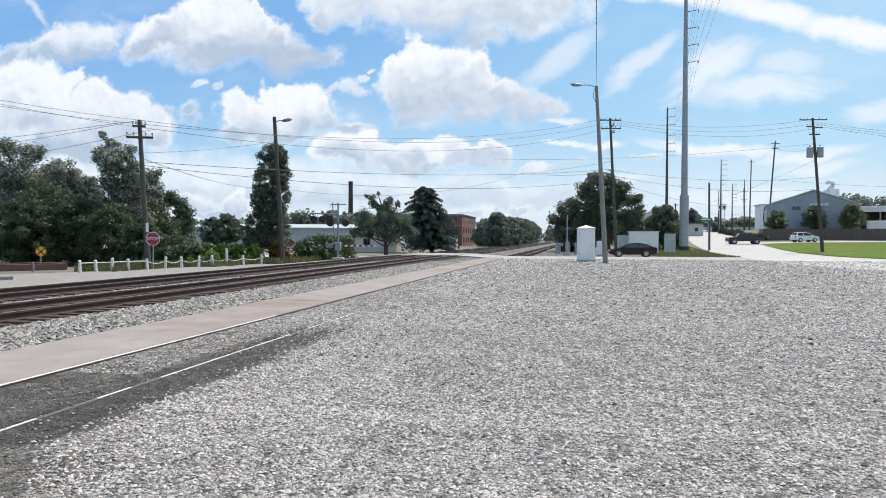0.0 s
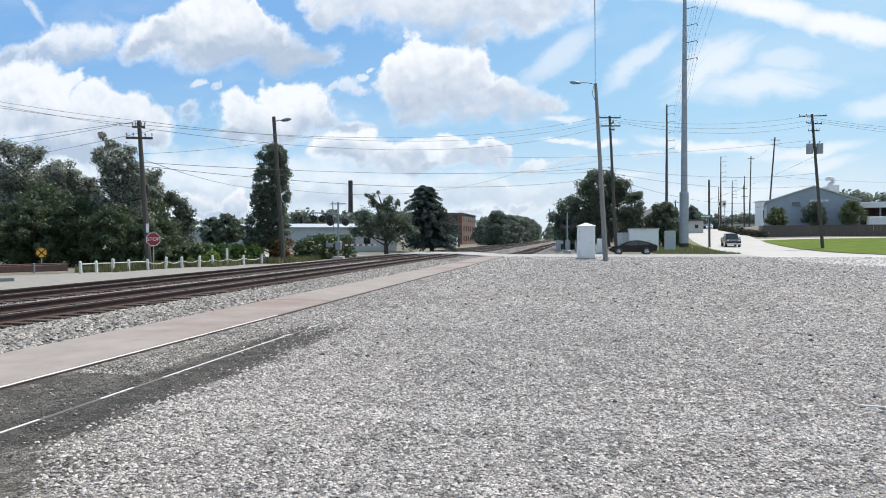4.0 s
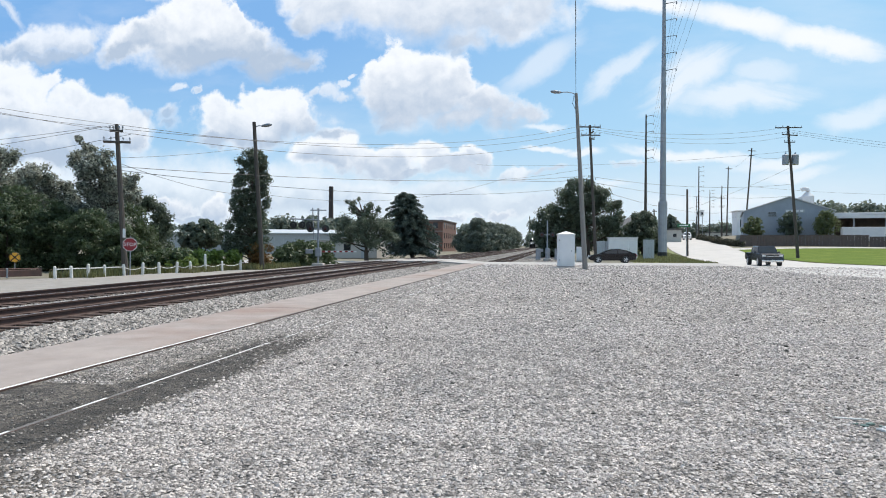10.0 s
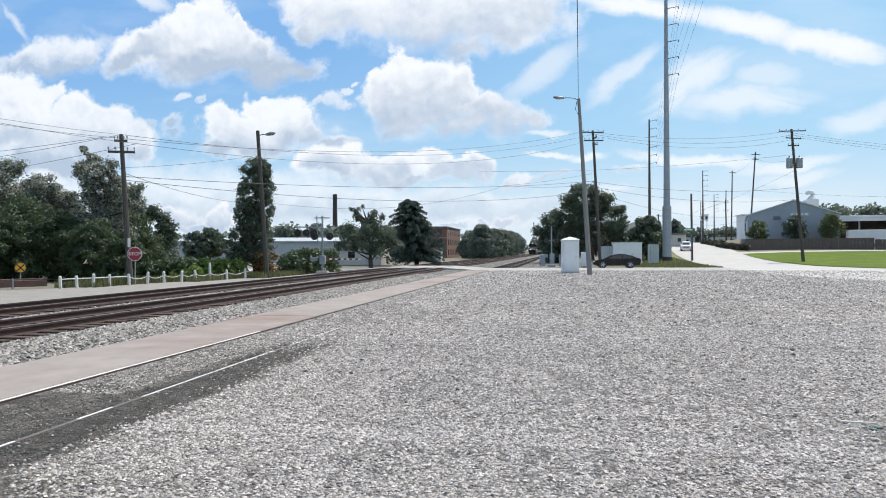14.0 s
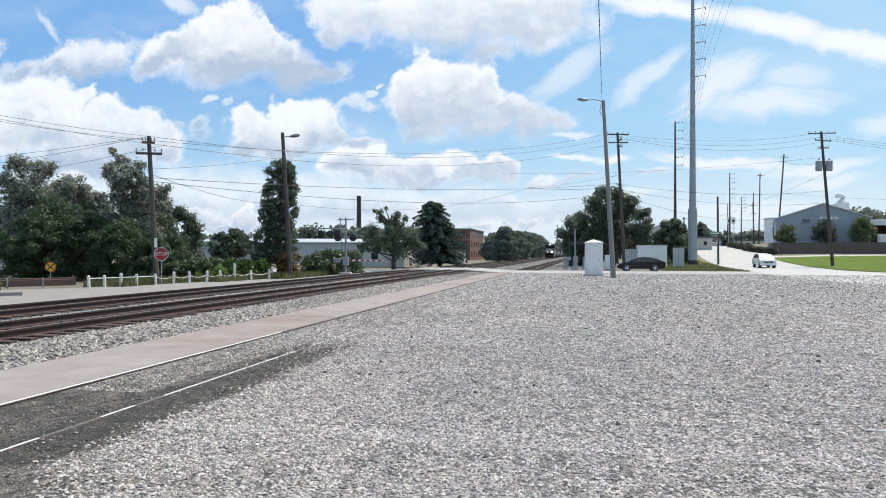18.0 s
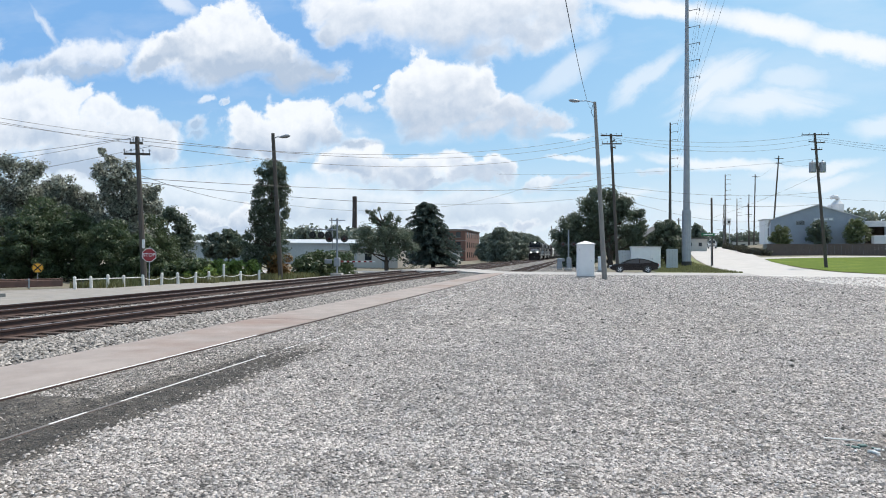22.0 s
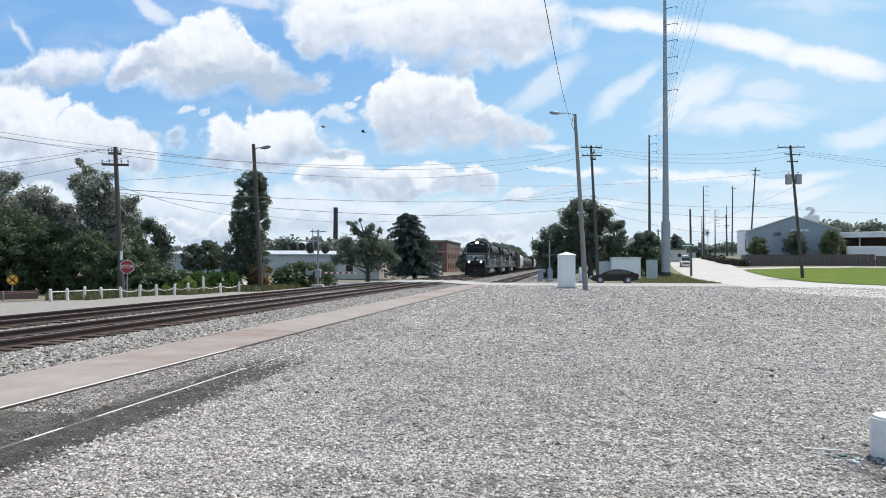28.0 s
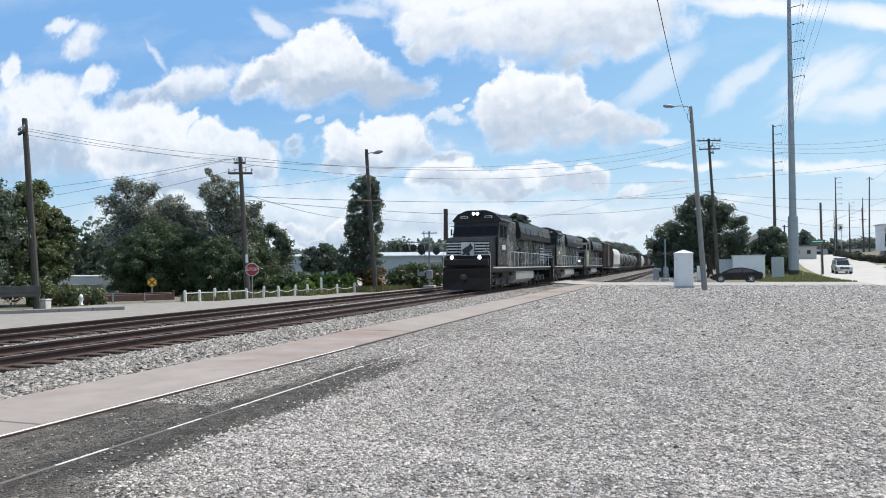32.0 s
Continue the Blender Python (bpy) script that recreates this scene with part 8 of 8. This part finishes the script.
lead = locomotive("black diesel locomotive with white nose stripes and lit lamps", M_LOCO_SIDE, True)
second = locomotive("dusty black diesel locomotive with white stripes, second in the train", M_LOCO_SIDE, False)
third = locomotive("black diesel locomotive with a cream cab, third in the train", M_LOCO_SIDE, True, False, M_CREAM)
brown = box_car("tall oxide-brown ribbed boxcar", M_BROWN_CAR, 17.0, 4.9)
white_hop = hopper_car("white covered hopper car with rusty ends", M_HOPPER, 16.5)
tank_a = tank_car("black tank car with a domed top", M_TANKCAR, 15.5)
tank_b = tank_car("grimy dark tank car with a domed top", M_TANKCAR, 15.5)
TRAIN = [(lead, 0.0), (second, 22.7), (third, 45.4), (brown, 68.2), (white_hop, 85.7), (tank_a, 102.8), (tank_b, 118.8)]
off = 134.8
for k in range(16):
    src, ln = [(tank_a, 16.0), (tank_a, 16.0), (brown, 17.5), (white_hop, 17.0), (tank_b, 16.0), (brown, 17.5)][k % 6]
    TRAIN.append((copy_thing(src, Matrix()), off))
    off += ln


# ---- road vehicles ----
M_TYRE = mat("tyre_rubber", (0.02, 0.02, 0.02), (0.03, 0.03, 0.03), scale=8.0, rough=0.85)
M_RIM = mat("alloy_rim", (0.62, 0.62, 0.63), (0.52, 0.52, 0.53), rough=0.35, metal=0.25)
M_CAR_BLACK = mat("black_car_paint", (0.004, 0.004, 0.006), (0.006, 0.006, 0.009), rough=0.10, spec=0.35)
M_CAR_NAVY = mat("dark_blue_car_paint", (0.010, 0.011, 0.020), (0.014, 0.015, 0.027), rough=0.14, spec=0.6)
M_CAR_WHITE = mat("white_car_paint", (0.72, 0.72, 0.72), (0.68, 0.68, 0.68), rough=0.22, spec=0.6)
M_CAR_SILVER = mat("pale_silver_car_paint", (0.52, 0.52, 0.50), (0.46, 0.46, 0.44), rough=0.28, spec=0.6, metal=0.3)
M_CHROME = mat("chrome_trim", (0.7, 0.7, 0.7), (0.6, 0.6, 0.6), rough=0.12, metal=1.0)
M_TAIL = mat("red_tail_lamp", (0.35, 0.02, 0.02), rough=0.2)
M_PLATE = mat("plate_white", (0.7, 0.7, 0.68), rough=0.5)


def slab_body(m, prof, half, inset, mi=0):
    """A side outline (y, z) given rounded flanks: five slices across."""
    cy, cz = sum(p[0] for p in prof) / len(prof), sum(p[1] for p in prof) / len(prof)
    cuts = [(-half, inset), (-half * 0.93, inset * 0.25), (0, 0.0), (half * 0.93, inset * 0.25), (half, inset)]
    n = len(prof)
    pts = []
    for x, k in cuts:
        for y, z in prof:
            d = math.hypot(y - cy, z - cz) or 1
            pts.append((x, y - (y - cy) / d * k, z - (z - cz) / d * k))
    fs = [(j * n + i, j * n + (i + 1) % n, (j + 1) * n + (i + 1) % n, (j + 1) * n + i) for j in range(4) for i in range(n)]
    fs += [tuple(range(n))[::-1], tuple(range(4 * n, 5 * n))]
    m.add(pts, fs, mi)


def glasshouse(parent, y0, y1, ty0, ty1, z0, z1, w0, w1, paint, pillars):
    """Roof and windows: a tapering cabin with separate panes."""
    m = Mesher()
    V = [(-w0, y0, z0), (w0, y0, z0), (w0, y1, z0), (-w0, y1, z0), (-w1, ty0, z1), (w1, ty0, z1), (w1, ty1, z1), (-w1, ty1, z1)]
    m.add(V, [(0, 1, 2, 3), (0, 4, 5, 1), (1, 5, 6, 2), (2, 6, 7, 3), (3, 7, 4, 0)])
    V2 = [(-w1 - 0.02, ty0 - 0.03, z1 - 0.03), (w1 + 0.02, ty0 - 0.03, z1 - 0.03), (w1 + 0.02, ty1 + 0.03, z1 - 0.03), (-w1 - 0.02, ty1 + 0.03, z1 - 0.03), (-w1 * 0.9, ty0 + 0.05, z1 + 0.05), (w1 * 0.9, ty0 + 0.05, z1 + 0.05), (w1 * 0.9, ty1 - 0.05, z1 + 0.05), (-w1 * 0.9, ty1 - 0.05, z1 + 0.05)]
    cab = make("cabin", m, paint, parent=parent)
    make("roof", Mesher().add(V2, [(0, 3, 2, 1), (4, 5, 6, 7), (0, 1, 5, 4), (1, 2, 6, 5), (2, 3, 7, 6), (3, 0, 4, 7)]), paint, parent=parent)

    def pane(a, b, c, d, lift, name):
        a, b, c, d = (Vector(q) for q in (a, b, c, d))
        mid = (a + b + c + d) / 4
        a, b, c, d = (q.lerp(mid, 0.10) for q in (a, b, c, d))
        nrm = (b - a).cross(d - a).normalized()
        if nrm.dot(mid - Vector((0, (y0 + y1) / 2, z0))) < 0:
            nrm = -nrm
        f = [q + nrm * lift for q in (a, b, c, d)]
        g = [q - nrm * 0.01 for q in (a, b, c, d)]
        make(name, Mesher().add(f + g, [(0, 1, 2, 3), (4, 7, 6, 5), (0, 4, 5, 1), (1, 5, 6, 2), (2, 6, 7, 3), (3, 7, 4, 0)]), M_GLASS, parent=cab)
    pane(V[0], V[1], V[5], V[4], 0.012, "windscreen")
    pane(V[3], V[2], V[6], V[7], 0.012, "rear_window")
    for s, (a, b, c, d) in ((1, (1, 2, 6, 5)), (-1, (0, 3, 7, 4))):
        edges = [0.0] + list(pillars) + [1.0]
        for e0, e1 in zip(edges, edges[1:]):
            lo0, lo1 = Vector(V[a]).lerp(Vector(V[b]), e0), Vector(V[a]).lerp(Vector(V[b]), e1)
            hi0, hi1 = Vector(V[d]).lerp(Vector(V[c]), e0), Vector(V[d]).lerp(Vector(V[c]), e1)
            pane(lo0, lo1, hi1, hi0, 0.012, "side_window")
    return cab


def arched_cabin(parent, arch, w0, w1, paint):
    """A rounded roof over an outline (y, z) from the foot of the windscreen to the boot, with its panes."""
    z0, z1 = arch[0][1], max(z for _, z in arch)

    def half(z):
        return w0 + (w1 - w0) * max(0.0, (z - z0) / (z1 - z0))
    m = Mesher()
    n = len(arch)
    V = []
    for y, z in arch:
        h = half(z)
        V += [(-h, y, z), (-h * 0.6, y, z + 0.03), (h * 0.6, y, z + 0.03), (h, y, z)]
    F = [(4 * i + k, 4 * i + k + 1, 4 * i + k + 5, 4 * i + k + 4) for i in range(n - 1) for k in range(3)]
    F += [tuple(4 * i for i in range(n)), tuple(4 * i + 3 for i in range(n))[::-1]]
    cab = make("cabin", m.add(V, F), paint, parent=parent)
    for i, name in ((0, "windscreen"), (n - 3, "rear_window")):
        (ya, za), (yb, zb) = arch[i], arch[i + 1]
        lift = 0.045
        q = []
        for t in (0.12, 0.95):
            y, z = ya + (yb - ya) * t, za + (zb - za) * t
            q += [(-half(z) * 0.86, y, z + lift), (half(z) * 0.86, y, z + lift)]
        low = [(x, y, z - 0.06) for x, y, z in q]
        make(name, Mesher().add(q + low, [(0, 1, 3, 2), (4, 6, 7, 5), (0, 4, 5, 1), (2, 3, 7, 6), (0, 2, 6, 4), (1, 5, 7, 3)]), M_GLASS, parent=cab)
    mid = 0.5 * (arch[1][0] + arch[-3][0]) + 0.1
    for s in (-1, 1):
        for y0, y1 in ((arch[0][0] + 0.35, mid - 0.04), (mid + 0.04, arch[-2][0] - 0.30)):
            tops = []
            for k in range(7):
                y = y0 + (y1 - y0) * k / 6
                for (ya, za), (yb, zb) in zip(arch, arch[1:]):
                    if ya <= y <= yb:
                        tops.append((y, max(z0 + 0.07, za + (zb - za) * (y - ya) / (yb - ya) - 0.07)))
            line = [(y0, z0 + 0.04), (y1, z0 + 0.04)] + tops[::-1]
            outer = [(s * (half(z) + 0.012), y, z) for y, z in line]
            inner = [(s * (half(z) - 0.02), y, z) for y, z in line]
            k = len(line)
            make("side_window", Mesher().add(outer + inner, [tuple(range(k)), tuple(range(k, 2 * k))[::-1]] + [(i, (i + 1) % k, k + (i + 1) % k, k + i) for i in range(k)]), M_GLASS, parent=cab)
    return cab


def car_wheel(parent, x, y, r, w=0.22):
    s = 1 if x > 0 else -1
    hub = new("wheel")
    hub.parent, hub.location = parent, (x, y, r)
    make("tyre", Mesher().lathe((0, 0, 0), [(r * 0.70, -w / 2), (r * 0.9, -w / 2), (r, -w * 0.3), (r, w * 0.3), (r * 0.9, w / 2), (r * 0.70, w / 2)], n=24, axis="X"), M_TYRE, parent=hub)
    rim = Mesher().lathe((s * w * 0.47, 0, 0), [(r * 0.70, -0.02), (r * 0.70, 0.012), (r * 0.60, 0.0)], n=20, axis="X")
    for k in range(5):
        a = 2 * math.pi * k / 5
        rim.box((s * (w * 0.5 + 0.006), math.cos(a) * r * 0.33, math.sin(a) * r * 0.33), (0.03, r * 0.22, r * 0.66), rot=Matrix.Rotation(a - math.pi / 2, 3, "X"))
    make("rim", rim, M_RIM, parent=hub)
    return hub


def road_car(name, label, paint, prof, length, half, wheels, wheel_r, cabin, lamps_z, grille, group="road vehicles", pillars=(0.45,), arch=None):
    """A car with its nose at y = 0 and tail at +y."""
    c = thing(name, (0, 0, 0), label, name.replace("_", " "), group)
    m = Mesher()
    slab_body(m, prof, half, 0.07)
    make("body", m, paint, parent=c)
    if arch:
        arched_cabin(c, arch, cabin[6], cabin[7], paint)
    elif cabin:
        glasshouse(c, *cabin, paint, pillars)
    hubs = []
    for y in wheels:
        for s in (-1, 1):
            make("wheel_arch", Mesher().lathe((s * (half - 0.115), y, wheel_r), [(wheel_r * 1.16, -0.12), (wheel_r * 1.16, 0.121)], n=20, axis="X"), M_BLACK, parent=c)
            hubs.append(car_wheel(c, s * (half - 0.055), y, wheel_r))
    for s in (-1, 1):
        make("headlight", Mesher().box((s * (half - 0.26), 0.07, lamps_z), (0.36, 0.16, 0.16), b=0.04), M_LAMP_OFF, parent=c)
        make("tail_lamp", Mesher().box((s * (half - 0.18), length - 0.05, lamps_z + 0.12), (0.26, 0.12, 0.26), b=0.03), M_TAIL, parent=c)
        make("mirror", Mesher().box((s * (half + 0.08), cabin[0] + 0.35, cabin[4] + 0.08), (0.18, 0.12, 0.14), b=0.03), paint, parent=c)
        for y in (cabin[0] + 0.95, cabin[0] + 1.85):
            make("door_handle", Mesher().box((s * (half - 0.03), y, cabin[4] - 0.14), (0.04, 0.16, 0.03)), M_CHROME, parent=c)
    gm = make("grille", Mesher().box((0, -0.005, grille[0]), (half * 1.15, 0.05, grille[1]), b=0.01), M_BLACK, parent=c)
    make("grille_bar", Mesher().box((0, -0.035, grille[0]), (half * 1.1, 0.02, 0.05), b=0.005), M_CHROME, parent=gm)
    make("bumper", Mesher().box((0, 0.02, 0.46), (half * 1.9, 0.16, 0.20), b=0.05), M_CHROME if name == "pickup_truck" else paint, parent=c)
    make("number_plate", Mesher().box((0, -0.075, 0.50), (0.36, 0.02, 0.16)), M_PLATE, parent=c)
    return c, hubs


SEDAN = [(0.0, 0.36), (0.02, 0.60), (0.18, 0.74), (0.7, 0.86), (1.25, 0.94), (2.6, 0.97), (3.9, 1.01), (4.55, 1.05), (4.78, 1.0), (4.86, 0.70), (4.76, 0.32), (4.2, 0.24), (0.25, 0.22)]
sedan, _ = road_car("sedan", "glossy black sedan parked beside the street", M_CAR_BLACK, SEDAN, 4.85, 0.90, (0.95, 3.75), 0.33, (1.15, 4.55, 2.0, 3.65, 0.92, 1.40, 0.80, 0.58), 0.66, (0.55, 0.16), arch=[(1.15, 0.93), (1.95, 1.28), (2.35, 1.40), (2.85, 1.45), (3.3, 1.42), (3.75, 1.31), (4.35, 1.08), (4.6, 1.0)])
sedan.matrix_basis = pose(3.45, 76.6, 0.012, 0, 0, -88)
PICK = [(0.0, 0.50), (0.04, 1.05), (0.25, 1.14), (1.5, 1.20), (5.75, 1.20), (5.80, 0.55), (0.2, 0.42)]
pickup, pickup_wheels = road_car("pickup_truck", "dark blue crew-cab pickup truck with a chrome grille", M_CAR_NAVY, PICK, 5.8, 0.98, (1.0, 4.6), 0.40, (1.45, 4.05, 2.0, 3.85, 1.18, 1.80, 0.88, 0.74), 0.92, (0.90, 0.34))
make("load_bed", Mesher().box((0, 4.95, 1.21), (1.62, 1.5, 0.03)), M_BLACK, parent=pickup)
SUV = [(0.0, 0.42), (0.02, 0.72), (0.12, 0.92), (0.45, 1.02), (1.2, 1.10), (4.38, 1.14), (4.56, 0.98), (4.60, 0.60), (4.50, 0.36), (0.25, 0.30)]
SUV_ROOF = [(1.0, 1.08), (1.85, 1.56), (2.3, 1.68), (3.2, 1.71), (4.0, 1.64), (4.42, 1.18), (4.5, 1.12)]
suv, suv_wheels = road_car("suv", "white compact sport utility vehicle driving down the road", M_CAR_WHITE, SUV, 4.6, 0.92, (0.92, 3.65), 0.36, (1.15, 4.50, 1.9, 4.25, 1.08, 1.66, 0.84, 0.68), 0.86, (0.78, 0.24), arch=SUV_ROOF)
suv_b, suv_b_wheels = road_car("suv", "white sport utility vehicle driving past the warehouse", M_CAR_WHITE, SUV, 4.6, 0.92, (0.92, 3.65), 0.36, (1.15, 4.50, 1.9, 4.25, 1.08, 1.66, 0.84, 0.68), 0.86, (0.78, 0.24), arch=SUV_ROOF)
wagon, wagon_wheels = road_car("suv", "pale silver utility vehicle with a loaded roof rack", M_CAR_SILVER, SUV, 4.6, 0.94, (0.92, 3.65), 0.38, (1.15, 4.50, 1.75, 4.35, 1.08, 1.78, 0.86, 0.74), 0.86, (0.78, 0.30))
rack = make("roof_rack", Mesher().box((0, 3.0, 1.90), (1.35, 2.4, 0.05)).box((-0.6, 3.0, 1.96), (0.05, 2.4, 0.05)).box((0.6, 3.0, 1.96), (0.05, 2.4, 0.05)), M_BLACK, parent=wagon)
make("roof_load", Mesher().box((0.0, 3.0, 2.02), (1.0, 2.0, 0.14), b=0.04), M_WHITE, parent=wagon)


M_PLUMAGE = mat("dark_plumage", (0.035, 0.032, 0.03), (0.06, 0.055, 0.05), scale=20.0, rough=0.8)


def bird():
    b = thing("bird", (0, 0, 30), "small dark bird in flight with spread wings", "bird", "pair of birds")
    body = Mesher().lathe((0, 0, 0), [(0.004, -0.115), (0.022, -0.09), (0.034, -0.03), (0.036, 0.02), (0.028, 0.065), (0.026, 0.09), (0.018, 0.11), (0.003, 0.128)], n=10, axis="Y")
    make("body", body, M_PLUMAGE, parent=b, smooth=True)
    tail = Mesher()
    tail.add([(-0.012, -0.09, 0.004), (0.012, -0.09, 0.004), (0.035, -0.19, 0.0), (-0.035, -0.19, 0.0), (-0.012, -0.09, -0.006), (0.012, -0.09, -0.006), (0.035, -0.19, -0.006), (-0.035, -0.19, -0.006)],
             [(0, 3, 2, 1), (4, 5, 6, 7), (0, 1, 5, 4), (1, 2, 6, 5), (2, 3, 7, 6), (3, 0, 4, 7)])
    make("tail", tail, M_PLUMAGE, parent=b)
    wings = []
    for s in (-1, 1):
        w = Mesher()
        line = [(0.0, 0.055, -0.05), (0.10, 0.075, -0.06), (0.17, 0.045, -0.045), (0.225, -0.03, -0.05)]
        top = []
        for x, ya, yb in line:
            top += [(s * x, ya, 0.006), (s * x, yb, 0.002)]
        n = len(top)
        w.v = top + [(p[0], p[1], p[2] - 0.008) for p in top]
        for k in range(0, n - 2, 2):
            w.f += [(k, k + 2, k + 3, k + 1), (n + k, n + k + 1, n + k + 3, n + k + 2), (k, n + k, n + k + 2, k + 2), (k + 1, k + 3, n + k + 3, n + k + 1)]
        w.f += [(0, 1, n + 1, n), (n - 2, 2 * n - 2, 2 * n - 1, n - 1)]
        w.m = [0] * len(w.f)
        ob = make("wing", w, M_PLUMAGE, parent=b, at=(s * 0.025, 0.01, 0.012))
        wings.append((ob, s))
    return b, wings


BIRDS = [bird(), bird()]


def train_y(t):
    """Where the train's front stands: it comes on at an even pace."""
    return 41.2 + 15.05 * (32.0 - t)


def drive(vehicle, points, first=None):
    """Keys a vehicle's path over the ground from rows of (seconds, x, y); it points the way it goes. first: heading at the start."""
    rows = []
    for i, (t, x, y) in enumerate(points):
        a, b = points[max(0, i - 1)], points[min(len(points) - 1, i + 1)]
        head = math.degrees(math.atan2(b[2] - a[2], b[1] - a[1]))
        if first is not None and i == 0:
            head = first
        a = radians(head)
        e = 1.5
        zf, zb = ground_z(x + math.cos(a) * e, y + math.sin(a) * e), ground_z(x - math.cos(a) * e, y - math.sin(a) * e)
        z = (zf + zb) / 2 + 0.014
        pitch = math.degrees(math.atan2(zf - zb, 2 * e))
        rows.append((t, pose(x, y, z, 0, 0, head + 90) @ pose(0, 0, 0, -pitch, 0, 0) @ pose(0, -2.3, 0)))
    walk(vehicle, rows)


def fly(flock_bird, points, beat):
    """Keys a bird's way through the air from rows of (seconds, x, y, z), and the beat of its wings while it is near."""
    body, wings = flock_bird
    rows = []
    for i, (t, x, y, z) in enumerate(points):
        a, b = points[max(0, i - 1)], points[min(len(points) - 1, i + 1)]
        rows.append((t, pose(x, y, z, 8, 0, math.degrees(math.atan2(b[2] - a[2], b[1] - a[1])) - 90)))
    walk(body, rows)
    for ob, s in wings:
        keys = [(0.0, pose(s * 0.025, 0.01, 0.012, 0, -s * 10, 0))]
        k = 0
        while 27.0 + k * beat < 31.9:
            keys.append((27.0 + k * beat, pose(s * 0.025, 0.01, 0.012, 0, -s * (38 if k % 2 else -22), 0)))
            k += 1
        walk(ob, keys)


def motions():
    times = [2.0 * k for k in range(17)]
    for car, offset in TRAIN:
        walk(car, [(t, pose(TRACKS["near"], train_y(t) + offset, RAIL_Z)) for t in times])
    drive(pickup, [(0, 27.3, 126.2), (0.5, 26.2, 125.8), (1, 24.8, 124.0), (1.5, 23.5, 120.4), (2, 22.6, 116.0), (3, 22.1, 111.5), (3.5, 21.9, 109.0), (5.5, 21.3, 99.5), (6, 21.2, 96.8), (7, 20.8, 89.3), (8, 20.2, 83.2), (9, 19.7, 77.5), (10, 19.5, 70.6), (11, 19.6, 63.0), (11.5, 19.8, 57.8), (12, 19.15, 52.2), (12.5, 18.7, 46.5), (13, 19.8, 41.0), (13.5, 23.2, 36.6), (15, 40, 27), (20, 90, 5), (32, 190, -40)], first=185)
    drive(suv_b, [(0, 39.8, 135.0), (0.5, 43.6, 136.3), (1, 47.4, 137.4), (1.5, 51.3, 138.2), (3, 63, 139.5), (6, 88, 138), (32, 300, 100)])
    drive(suv, [(0, 42, 250), (8, 34, 190), (10, 31, 176), (11, 29.2, 168), (12, 27, 158.5), (13, 25, 149.3), (14, 23.6, 140), (14.5, 23.1, 135), (16.5, 22, 113), (17, 21.9, 106.8), (17.5, 22, 100.6), (18, 22, 94.2), (18.5, 22, 87.2), (19, 21.9, 79.8), (19.5, 21.7, 71.7), (20, 21.9, 63.2), (20.4, 22.6, 56.5), (21, 25.5, 48), (22, 35, 36), (24, 60, 22), (32, 160, -20)])
    drive(wagon, [(0, 46, 330), (10, 40.5, 258), (20, 33.5, 194), (24, 28.8, 166), (25.5, 26.5, 156), (27.5, 23.8, 141), (28, 23.2, 137.5), (29, 22.4, 130), (30, 21.9, 122.5), (31, 21.5, 115), (32, 21.3, 107.7)])
    fly(BIRDS[0], [(0.0, 150.00, 140.00, 12.00), (20.0, 40.00, 70.00, 9.00), (25.0, -0.19, 40.67, 5.49), (27.5, -11.19, 36.67, 8.49), (28.0, -12.15, 36.51, 9.27), (28.5, -13.81, 36.11, 10.00), (29.1, -16.81, 35.38, 10.77), (29.6, -19.65, 34.51, 11.55), (29.9, -21.46, 33.99, 11.95), (30.2, -23.40, 33.36, 12.38), (30.5, -25.57, 32.60, 12.73), (30.8, -27.88, 31.80, 13.06), (31.2, -31.58, 30.31, 13.63), (32.0, -38.45, 27.69, 14.66)], 0.13)
    fly(BIRDS[1], [(0.0, 150.00, 140.00, 12.00), (20.0, 40.00, 70.00, 9.00), (25.0, 1.24, 40.91, 5.13), (27.5, -9.76, 36.91, 8.13), (28.0, -10.03, 36.87, 8.98), (28.5, -11.04, 36.62, 9.59), (28.9, -12.80, 36.24, 9.87), (29.1, -13.77, 36.00, 10.07), (29.6, -17.07, 35.09, 10.97), (29.9, -19.13, 34.54, 11.37), (30.2, -21.42, 33.85, 11.85), (30.5, -23.74, 33.07, 12.23), (30.8, -26.27, 32.23, 12.75), (31.2, -30.12, 30.73, 13.23), (32.0, -37.41, 28.06, 14.37)], 0.15)


motions()
